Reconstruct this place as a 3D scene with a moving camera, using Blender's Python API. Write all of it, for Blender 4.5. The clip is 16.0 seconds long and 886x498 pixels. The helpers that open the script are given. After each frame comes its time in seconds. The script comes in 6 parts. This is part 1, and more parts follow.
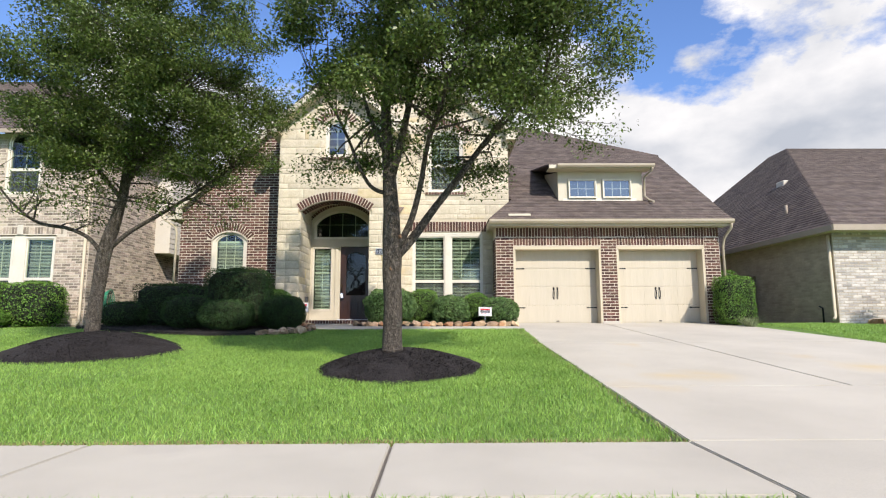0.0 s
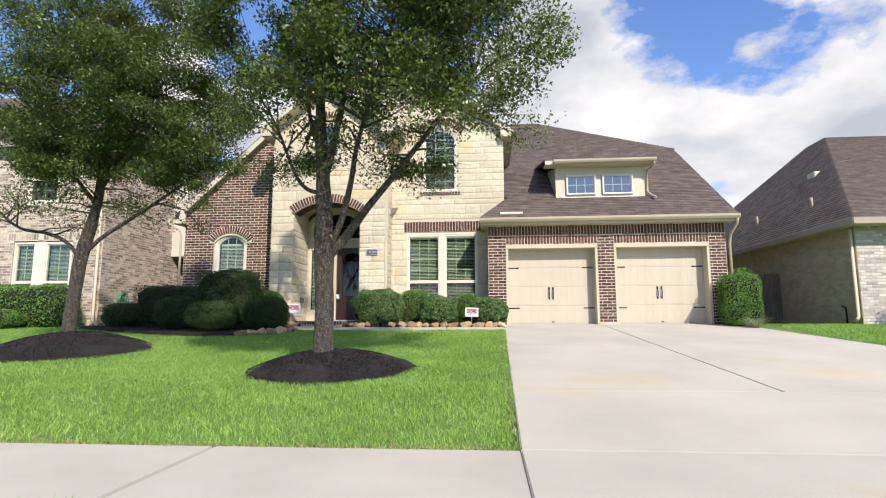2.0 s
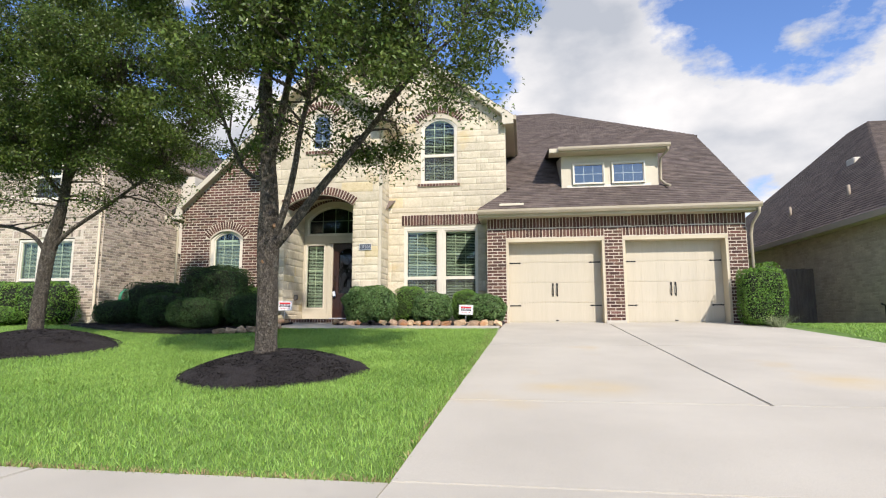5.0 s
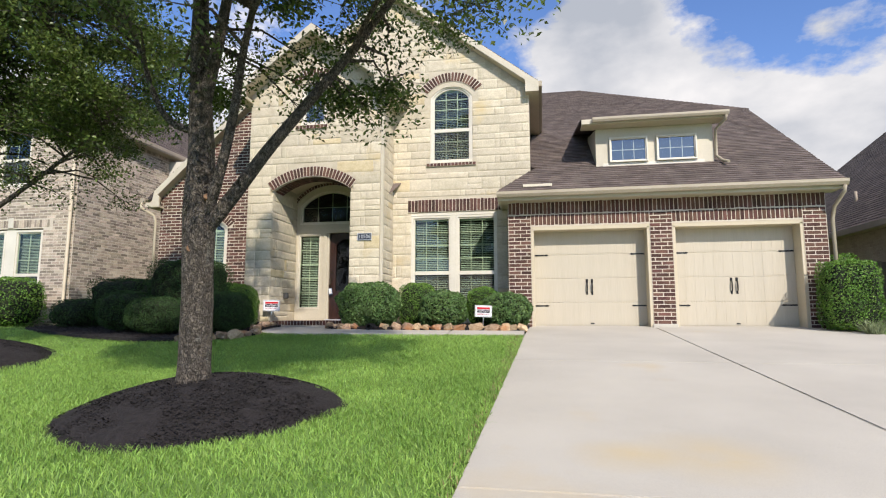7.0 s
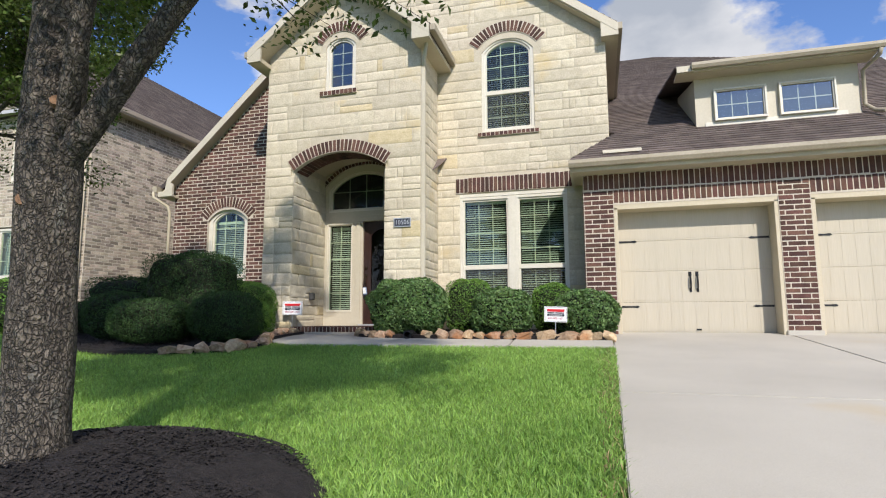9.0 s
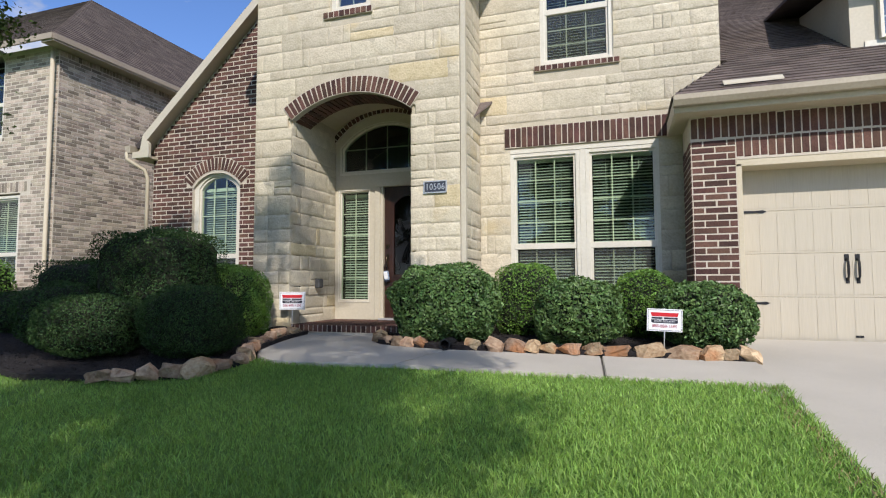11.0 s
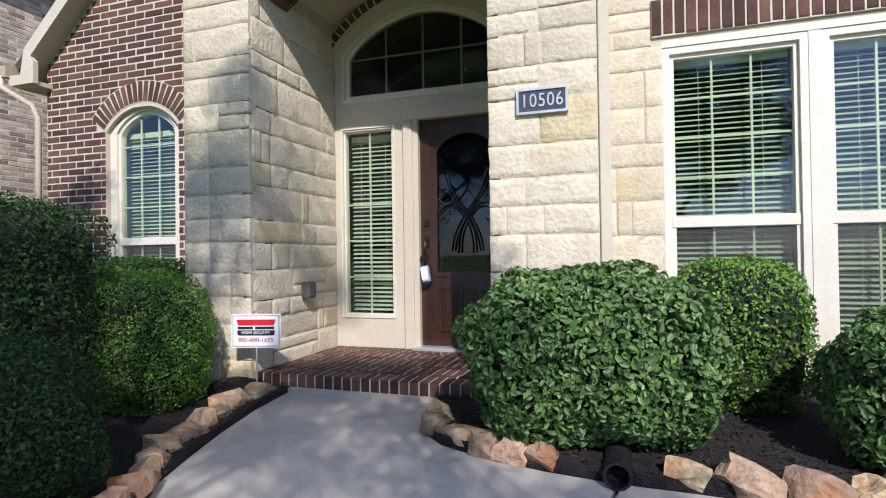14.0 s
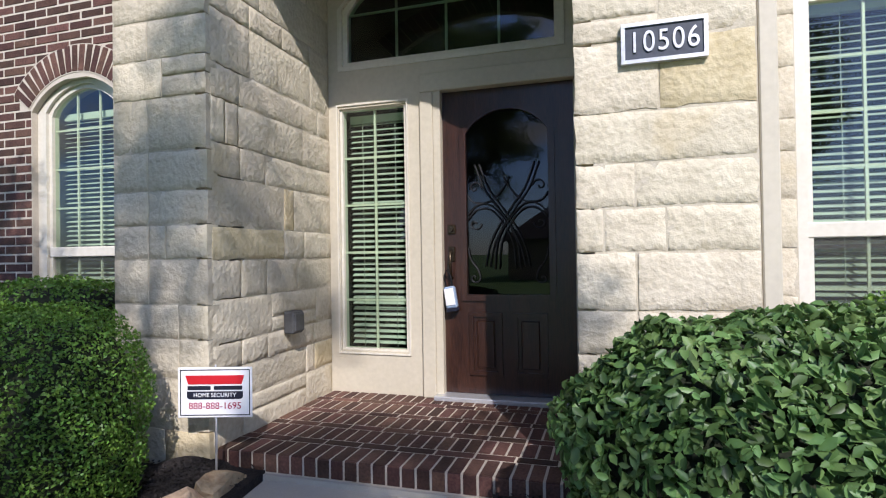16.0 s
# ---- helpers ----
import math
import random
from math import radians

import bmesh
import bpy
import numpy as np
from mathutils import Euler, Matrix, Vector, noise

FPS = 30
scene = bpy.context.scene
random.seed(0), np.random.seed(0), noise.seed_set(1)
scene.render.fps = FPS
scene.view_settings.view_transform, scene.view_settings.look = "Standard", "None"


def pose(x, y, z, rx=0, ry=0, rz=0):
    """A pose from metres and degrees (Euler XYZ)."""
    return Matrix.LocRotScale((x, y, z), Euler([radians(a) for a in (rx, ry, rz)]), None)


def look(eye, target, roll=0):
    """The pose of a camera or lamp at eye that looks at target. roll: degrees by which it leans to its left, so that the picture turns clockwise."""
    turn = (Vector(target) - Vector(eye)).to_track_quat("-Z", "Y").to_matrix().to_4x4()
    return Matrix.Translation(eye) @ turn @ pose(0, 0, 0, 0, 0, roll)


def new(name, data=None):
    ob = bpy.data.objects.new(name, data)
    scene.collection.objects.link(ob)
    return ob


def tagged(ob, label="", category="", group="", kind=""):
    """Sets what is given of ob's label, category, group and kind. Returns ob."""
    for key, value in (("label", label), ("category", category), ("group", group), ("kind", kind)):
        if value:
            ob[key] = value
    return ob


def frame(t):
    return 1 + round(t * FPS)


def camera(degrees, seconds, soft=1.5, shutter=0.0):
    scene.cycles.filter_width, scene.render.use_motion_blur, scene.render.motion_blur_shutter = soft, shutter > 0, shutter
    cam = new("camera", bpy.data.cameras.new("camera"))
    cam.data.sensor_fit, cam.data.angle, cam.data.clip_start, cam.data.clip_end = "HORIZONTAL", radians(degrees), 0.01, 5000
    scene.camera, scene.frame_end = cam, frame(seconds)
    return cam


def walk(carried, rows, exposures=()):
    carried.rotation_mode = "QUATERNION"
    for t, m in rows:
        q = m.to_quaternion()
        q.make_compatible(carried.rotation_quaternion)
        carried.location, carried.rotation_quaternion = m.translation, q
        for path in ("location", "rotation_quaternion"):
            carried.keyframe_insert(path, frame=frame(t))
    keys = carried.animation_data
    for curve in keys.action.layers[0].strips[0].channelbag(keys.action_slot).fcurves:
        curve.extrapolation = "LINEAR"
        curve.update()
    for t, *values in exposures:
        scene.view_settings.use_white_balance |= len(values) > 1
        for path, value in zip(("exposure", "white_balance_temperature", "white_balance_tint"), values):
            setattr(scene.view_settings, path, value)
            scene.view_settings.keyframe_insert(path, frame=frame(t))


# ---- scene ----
cam = camera(78.0, 16.0, soft=1.15)
PATH = [
    (0, (0.316, -0.611, 0.907), (0.336, 1.372, 1.167), -0.2),
    (0.5, (0.725, -0.518, 0.890), (0.686, 1.464, 1.154), -0.3),
    (1, (1.162, -0.497, 0.907), (1.065, 1.483, 1.171), -0.2),
    (1.5, (1.599, -0.440, 0.885), (1.461, 1.538, 1.150), -0.2),
    (2, (1.988, -0.383, 0.897), (1.825, 1.593, 1.161), -0.2),
    (2.5, (2.342, -0.400, 0.895), (2.147, 1.573, 1.158), -0.2),
    (3, (2.628, -0.305, 0.880), (2.417, 1.666, 1.145), -0.1),
    (3.5, (2.870, -0.245, 0.891), (2.632, 1.723, 1.154), -0.1),
    (4, (3.030, -0.145, 0.871), (2.771, 1.820, 1.134), -0.1),
    (6.5, (2.751, 2.212, 1.008), (2.417, 4.169, 1.252), 0.0),
    (7, (2.703, 2.773, 1.057), (2.352, 4.727, 1.298), 0.0),
    (7.5, (2.636, 3.388, 1.075), (2.257, 5.337, 1.318), -0.1),
    (8, (2.524, 4.026, 1.105), (2.110, 5.968, 1.347), -0.2),
    (8.5, (2.373, 4.636, 1.132), (1.875, 6.559, 1.371), -0.2),
    (9, (2.177, 5.240, 1.100), (1.639, 7.150, 1.348), -0.2),
    (11.5, (0.808, 8.253, 1.627), (0.176, 10.148, 1.715), -0.4),
    (12, (0.413, 8.877, 1.675), (-0.221, 10.773, 1.738), -0.6),
    (12.5, (0.070, 9.472, 1.673), (-0.563, 11.368, 1.734), -0.5),
    (13, (-0.196, 10.097, 1.750), (-0.844, 11.989, 1.788), -0.6),
    (13.5, (-0.482, 10.593, 1.792), (-1.125, 12.487, 1.823), -0.6),
    (14, (-0.751, 11.038, 1.840), (-1.382, 12.936, 1.863), -0.8),
    (14.5, (-1.032, 11.407, 1.871), (-1.646, 13.310, 1.890), -0.8),
    (15, (-1.229, 11.758, 1.922), (-1.833, 13.665, 1.938), -0.9),
    (15.5, (-1.383, 12.044, 1.949), (-1.980, 13.953, 1.964), -0.8),
    (16, (-1.479, 12.201, 1.971), (-2.062, 14.114, 1.992), -0.9),
]
walk(cam, [(t, look(eye, target, roll)) for t, eye, target, roll in PATH],
     exposures=((0, 0.27, 6850, 13), (4, 0.25, 6850, 13), (7, 0.08, 6800, 13), (9, 0.0, 6600, 12), (11.5, -0.13, 6440, 14), (12.5, 0.16, 6350, 16), (13.5, 0.21, 6220, 17), (16, 0.15, 6150, 18)))

# ---- world, sun and exposure ----
SUN_FROM = Vector((0.52, -1.0, 0.85)).normalized()
sun_data = bpy.data.lights.new("sun", "SUN")
sun_data.energy, sun_data.angle, sun_data.color = 4.7, radians(0.55), (1.0, 0.955, 0.89)
sun = new("sun", sun_data)
sun.matrix_world = look((0, 0, 40), Vector((0, 0, 40)) - SUN_FROM)

world = bpy.data.worlds.new("sky_and_clouds")
scene.world = world
world.use_nodes = True
wn, wl = world.node_tree.nodes, world.node_tree.links
wn.clear()
w_out, w_bg = wn.new("ShaderNodeOutputWorld"), wn.new("ShaderNodeBackground")
w_sky = wn.new("ShaderNodeTexSky")
w_sky.sky_type, w_sky.sun_disc = "NISHITA", False
w_sky.sun_elevation = math.asin(SUN_FROM.z)
w_sky.sun_rotation = math.atan2(SUN_FROM.x, SUN_FROM.y)
w_sky.air_density, w_sky.dust_density, w_sky.ozone_density = 1.0, 0.6, 2.0
w_bg.inputs["Strength"].default_value = 0.15
w_co = wn.new("ShaderNodeTexCoord")
w_map = wn.new("ShaderNodeMapping")
w_map.inputs["Location"].default_value = (0.3, 1.4, 0.75)
w_map.inputs["Scale"].default_value = (1.0, 1.0, 1.8)
w_n1, w_n2 = wn.new("ShaderNodeTexNoise"), wn.new("ShaderNodeTexNoise")
w_n1.inputs["Scale"].default_value, w_n1.inputs["Detail"].default_value, w_n1.inputs["Roughness"].default_value = 3.4, 12, 0.58
w_n2.inputs["Scale"].default_value, w_n2.inputs["Detail"].default_value = 4.5, 8
w_r1, w_r2 = wn.new("ShaderNodeValToRGB"), wn.new("ShaderNodeValToRGB")
w_r1.color_ramp.elements[0].position, w_r1.color_ramp.elements[1].position = 0.465, 0.545
w_r2.color_ramp.elements[0].position, w_r2.color_ramp.elements[1].position = 0.36, 0.66
w_r2.color_ramp.elements[0].color, w_r2.color_ramp.elements[1].color = (3.0, 3.35, 3.9, 1), (6.0, 6.1, 6.25, 1)
w_gain = wn.new("ShaderNodeMix")
w_gain.data_type, w_gain.blend_type = "RGBA", "MULTIPLY"
w_gain.inputs["Factor"].default_value = 1.0
w_gain.inputs["B"].default_value = (0.8, 1.0, 1.35, 1)
w_mix = wn.new("ShaderNodeMix")
w_mix.data_type = "RGBA"
wl.new(w_co.outputs["Generated"], w_map.inputs["Vector"])
wl.new(w_map.outputs["Vector"], w_n1.inputs["Vector"])
wl.new(w_map.outputs["Vector"], w_n2.inputs["Vector"])
# cumulus over the house with blue gaps between, a clearer sky behind the camera


def w_math(operation, a, b):
    node = wn.new("ShaderNodeMath")
    node.operation = operation
    for k, v in enumerate((a, b)):
        if isinstance(v, (int, float)):
            node.inputs[k].default_value = v
        else:
            wl.new(v, node.inputs[k])
    return node.outputs["Value"]


def w_spot(way, radius):
    """One at the middle of a spot of the sky, falling to nothing at its rim."""
    dist, span = wn.new("ShaderNodeVectorMath"), wn.new("ShaderNodeMapRange")
    dist.operation = "DISTANCE"
    dist.inputs[1].default_value = Vector(way).normalized()
    wl.new(w_co.outputs["Generated"], dist.inputs[0])
    span.inputs["From Min"].default_value, span.inputs["From Max"].default_value = radius, 0.0
    wl.new(dist.outputs["Value"], span.inputs["Value"])
    return span.outputs["Result"]


w_xyz = wn.new("ShaderNodeSeparateXYZ")
wl.new(w_co.outputs["Generated"], w_xyz.inputs["Vector"])
cover = w_math("ADD", w_n1.outputs["Fac"], w_math("MULTIPLY", w_xyz.outputs["Y"], 0.09))
for way, radius, weight in (((0.34, 0.845, 0.41), 0.17, -0.17), ((0.42, 0.83, 0.38), 0.10, -0.10), ((-0.25, 0.855, 0.45), 0.30, -0.2), ((-0.02, 0.87, 0.52), 0.16, -0.2),
                            ((-0.62, 0.67, 0.42), 0.24, -0.16), ((0.36, 0.91, 0.20), 0.10, -0.12), ((0.49, 0.83, 0.25), 0.26, 0.09), ((0.14, 0.895, 0.42), 0.15, 0.12)):
    cover = w_math("ADD", cover, w_math("MULTIPLY", w_spot(way, radius), weight))
wl.new(cover, w_r1.inputs["Fac"])
shade = w_n2.outputs["Fac"]
for way, radius, weight in (((0.13, 0.895, 0.43), 0.22, -0.12), ((0.47, 0.84, 0.32), 0.20, 0.06)):
    shade = w_math("ADD", shade, w_math("MULTIPLY", w_spot(way, radius), weight))
wl.new(shade, w_r2.inputs["Fac"])
wl.new(w_sky.outputs["Color"], w_gain.inputs["A"])
wl.new(w_r1.outputs["Color"], w_mix.inputs["Factor"])
wl.new(w_gain.outputs["Result"], w_mix.inputs["A"])
wl.new(w_r2.outputs["Color"], w_mix.inputs["B"])
wl.new(w_mix.outputs["Result"], w_bg.inputs["Color"])
wl.new(w_bg.outputs["Background"], w_out.inputs["Surface"])


# ---- materials ----
def pbr(name, dark, light, rough=0.75, scale=4.0, fine=45.0, bump=0.25, metal=0.0, vary="", amount=0.35, gloss=0.4,
        stain=None, stain_scale=1.2, stain_at=0.6, translucent=0.0, stretch=(1, 1, 1), bump_far=0.01):
    """Two noise scales between two colours, optional variation by piece, optional stains, and fine relief."""
    m = bpy.data.materials.new(name)
    m.use_nodes = True
    n, l = m.node_tree.nodes, m.node_tree.links
    bsdf = n["Principled BSDF"]
    geo, mp = n.new("ShaderNodeNewGeometry"), n.new("ShaderNodeMapping")
    mp.inputs["Scale"].default_value = stretch
    l.new(geo.outputs["Position"], mp.inputs["Vector"])
    na, nb = n.new("ShaderNodeTexNoise"), n.new("ShaderNodeTexNoise")
    for k, s, d in ((na, scale, 5), (nb, fine, 4)):
        k.inputs["Scale"].default_value, k.inputs["Detail"].default_value = s, d
        l.new(mp.outputs["Vector"], k.inputs["Vector"])
    add = n.new("ShaderNodeMath")
    add.operation = "ADD"
    l.new(na.outputs["Fac"], add.inputs[0])
    l.new(nb.outputs["Fac"], add.inputs[1])
    ramp = n.new("ShaderNodeMapRange")
    ramp.inputs["From Min"].default_value, ramp.inputs["From Max"].default_value = 0.72, 1.28
    l.new(add.outputs[0], ramp.inputs["Value"])
    mix = n.new("ShaderNodeMix")
    mix.data_type = "RGBA"
    mix.inputs["A"].default_value, mix.inputs["B"].default_value = (*dark, 1), (*light, 1)
    l.new(ramp.outputs["Result"], mix.inputs["Factor"])
    last = mix.outputs["Result"]
    if vary:
        if vary == "object":
            rnd = n.new("ShaderNodeObjectInfo").outputs["Random"]
        else:
            rnd = geo.outputs["Random Per Island"]
        hsv, span, hue = n.new("ShaderNodeHueSaturation"), n.new("ShaderNodeMapRange"), n.new("ShaderNodeMapRange")
        span.inputs["To Min"].default_value, span.inputs["To Max"].default_value = 1 - amount, 1 + amount
        wn_ = n.new("ShaderNodeTexWhiteNoise")
        wn_.noise_dimensions = "1D"
        l.new(rnd, wn_.inputs["W"])
        hue.inputs["To Min"].default_value, hue.inputs["To Max"].default_value = 0.5 - 0.03 * amount, 0.5 + 0.03 * amount
        l.new(rnd, span.inputs["Value"])
        l.new(wn_.outputs["Value"], hue.inputs["Value"])
        l.new(hue.outputs["Result"], hsv.inputs["Hue"])
        l.new(span.outputs["Result"], hsv.inputs["Value"])
        l.new(last, hsv.inputs["Color"])
        last = hsv.outputs["Color"]
    if stain:
        ns, rs, ms = n.new("ShaderNodeTexNoise"), n.new("ShaderNodeValToRGB"), n.new("ShaderNodeMix")
        ns.inputs["Scale"].default_value, ns.inputs["Detail"].default_value = stain_scale, 6
        rs.color_ramp.elements[0].position, rs.color_ramp.elements[1].position = stain_at, stain_at + 0.14
        ms.data_type = "RGBA"
        ms.inputs["B"].default_value = (*stain, 1)
        l.new(mp.outputs["Vector"], ns.inputs["Vector"])
        l.new(ns.outputs["Fac"], rs.inputs["Fac"])
        l.new(rs.outputs["Color"], ms.inputs["Factor"])
        l.new(last, ms.inputs["A"])
        last = ms.outputs["Result"]
    l.new(last, bsdf.inputs["Base Color"])
    bsdf.inputs["Roughness"].default_value = rough
    bsdf.inputs["Metallic"].default_value = metal
    bsdf.inputs["Specular IOR Level"].default_value = gloss
    if bump:
        bp = n.new("ShaderNodeBump")
        bp.inputs["Strength"].default_value, bp.inputs["Distance"].default_value = bump, bump_far
        l.new(add.outputs[0], bp.inputs["Height"])
        l.new(bp.outputs["Normal"], bsdf.inputs["Normal"])
    if translucent:
        tr, sh = n.new("ShaderNodeBsdfTranslucent"), n.new("ShaderNodeMixShader")
        l.new(last, tr.inputs["Color"])
        sh.inputs["Fac"].default_value = translucent
        l.new(bsdf.outputs["BSDF"], sh.inputs[1])
        l.new(tr.outputs["BSDF"], sh.inputs[2])
        l.new(sh.outputs["Shader"], n["Material Output"].inputs["Surface"])
    return m


def add_patches(m, spots, colour):
    """Worn-in stains of their own shape: soft round spots broken up by noise."""
    n, l = m.node_tree.nodes, m.node_tree.links
    bsdf = n["Principled BSDF"]
    last = bsdf.inputs["Base Color"].links[0].from_socket
    geo = n.new("ShaderNodeNewGeometry")
    for x, y, z, r in spots:
        dist, rng, nz, mul, mix = (n.new("ShaderNodeVectorMath"), n.new("ShaderNodeMapRange"), n.new("ShaderNodeTexNoise"), n.new("ShaderNodeMath"), n.new("ShaderNodeMix"))
        dist.operation, mul.operation, mix.data_type = "DISTANCE", "MULTIPLY", "RGBA"
        dist.inputs[1].default_value = (x, y, z)
        rng.inputs["From Min"].default_value, rng.inputs["From Max"].default_value = r, r * 0.25
        nz.inputs["Scale"].default_value, nz.inputs["Detail"].default_value = 3.0, 5
        mix.inputs["B"].default_value = (*colour, 1)
        l.new(geo.outputs["Position"], dist.inputs[0])
        l.new(dist.outputs["Value"], rng.inputs["Value"])
        l.new(geo.outputs["Position"], nz.inputs["Vector"])
        l.new(rng.outputs["Result"], mul.inputs[0])
        l.new(nz.outputs["Fac"], mul.inputs[1])
        l.new(mul.outputs[0], mix.inputs["Factor"])
        l.new(last, mix.inputs["A"])
        last = mix.outputs["Result"]
    l.new(last, bsdf.inputs["Base Color"])


def glass(name, tint=(0.62, 0.80, 0.70), ior=2.4):
    """Window glass: clear with a tint, mirror gloss that grows at grazing angles."""
    m = bpy.data.materials.new(name)
    m.use_nodes = True
    n, l = m.node_tree.nodes, m.node_tree.links
    n.remove(n["Principled BSDF"])
    tr, gl, mx, fr = (n.new("ShaderNodeBsdfTransparent"), n.new("ShaderNodeBsdfGlossy"), n.new("ShaderNodeMixShader"), n.new("ShaderNodeFresnel"))
    tr.inputs["Color"].default_value = (*tint, 1)
    gl.inputs["Color"].default_value, gl.inputs["Roughness"].default_value = (1, 1, 1, 1), 0.015
    fr.inputs["IOR"].default_value = ior
    l.new(fr.outputs["Fac"], mx.inputs["Fac"])
    l.new(tr.outputs["BSDF"], mx.inputs[1])
    l.new(gl.outputs["BSDF"], mx.inputs[2])
    l.new(mx.outputs["Shader"], n["Material Output"].inputs["Surface"])
    return m


M_BRICK = pbr("brick_red_brown", (0.058, 0.027, 0.020), (0.130, 0.064, 0.046), 0.85, 6, 70, 0.5, vary="object", amount=0.45)
M_BRICK_J = pbr("brick_red_brown_joined", (0.058, 0.027, 0.020), (0.130, 0.064, 0.046), 0.85, 6, 70, 0.5, vary="island", amount=0.45)
M_MORTAR = pbr("mortar_cream", (0.48, 0.42, 0.335), (0.60, 0.535, 0.44), 0.95, 5, 90, 0.4)
M_STONE = pbr("limestone_cream", (0.475, 0.415, 0.30), (0.61, 0.545, 0.41), 0.93, 7, 34, 0.55, vary="object", amount=0.11,
              stain=(0.55, 0.44, 0.25), stain_scale=1.3, stain_at=0.60, bump_far=0.02)
M_STONE_GOLD = pbr("limestone_golden", (0.47, 0.385, 0.225), (0.60, 0.51, 0.33), 0.93, 7, 34, 0.55, vary="object", amount=0.1, bump_far=0.02)
M_STONE_MORTAR = pbr("limestone_mortar", (0.45, 0.395, 0.29), (0.55, 0.49, 0.375), 0.95, 5, 60, 0.4)
M_TRIM = pbr("trim_cream_paint", (0.49, 0.44, 0.335), (0.56, 0.505, 0.39), 0.55, 2, 30, 0.05)
M_WHITE = pbr("window_frame_white", (0.60, 0.56, 0.46), (0.68, 0.64, 0.54), 0.45, 2, 30, 0.04)
M_GARAGE = pbr("garage_door_paint", (0.45, 0.40, 0.305), (0.51, 0.455, 0.35), 0.5, 1.2, 22, 0.25, stretch=(4, 1, 0.15))
M_SHINGLE = pbr("shingle_brown", (0.078, 0.060, 0.052), (0.16, 0.125, 0.108), 0.95, 3, 120, 0.5, vary="object", amount=0.22)
M_SHINGLE_J = pbr("shingle_brown_joined", (0.078, 0.060, 0.052), (0.16, 0.125, 0.108), 0.95, 3, 120, 0.5, vary="island", amount=0.22)
M_FELT = pbr("roof_felt", (0.05, 0.04, 0.036), (0.08, 0.065, 0.06), 0.95, 3, 60, 0.3)
M_GUTTER = pbr("gutter_tan_cream", (0.33, 0.28, 0.20), (0.40, 0.345, 0.255), 0.5, 2, 30, 0.05)
M_SOFFIT = pbr("soffit_paint", (0.50, 0.43, 0.30), (0.56, 0.49, 0.36), 0.7, 2, 30, 0.05)
M_CONCRETE = pbr("concrete_walk", (0.415, 0.382, 0.322), (0.525, 0.487, 0.412), 0.9, 1.1, 160, 0.25, stain=(0.39, 0.36, 0.32), stain_scale=0.7, stain_at=0.6)
M_DRIVE = pbr("concrete_drive", (0.415, 0.382, 0.322), (0.525, 0.487, 0.412), 0.9, 0.8, 160, 0.25, stain=(0.50, 0.40, 0.25), stain_scale=0.55, stain_at=0.63)
add_patches(M_DRIVE, ((3.7, 6.45, 0.2, 0.55), (3.15, 6.4, 0.2, 0.35), (6.3, 7.0, 0.24, 0.6), (7.2, 6.6, 0.2, 0.4)), (0.53, 0.41, 0.22))
M_JOINT = pbr("joint_dark", (0.10, 0.09, 0.08), (0.17, 0.15, 0.13), 0.95, 8, 60, 0.3)
M_SOIL = pbr("lawn_soil", (0.088, 0.17, 0.031), (0.145, 0.245, 0.051), 0.95, 1.3, 60, 0.5)
M_GRASS = pbr("grass_blade", (0.19, 0.33, 0.064), (0.35, 0.53, 0.124), 0.55, 0.9, 20, 0.0, vary="island", amount=0.35, translucent=0.4)
M_MULCH = pbr("mulch_black", (0.010, 0.008, 0.008), (0.034, 0.027, 0.026), 0.95, 20, 90, 1.0, bump_far=0.03)
M_CHIP = pbr("mulch_chip", (0.009, 0.0075, 0.0075), (0.027, 0.022, 0.02), 0.9, 14, 70, 0.6, vary="island", amount=0.5)
M_BARK = pbr("bark_grey_brown", (0.055, 0.045, 0.035), (0.25, 0.21, 0.165), 0.95, 22, 60, 1.0, stretch=(1, 1, 0.45), bump_far=0.07,
             stain=(0.20, 0.19, 0.16), stain_scale=9, stain_at=0.6)


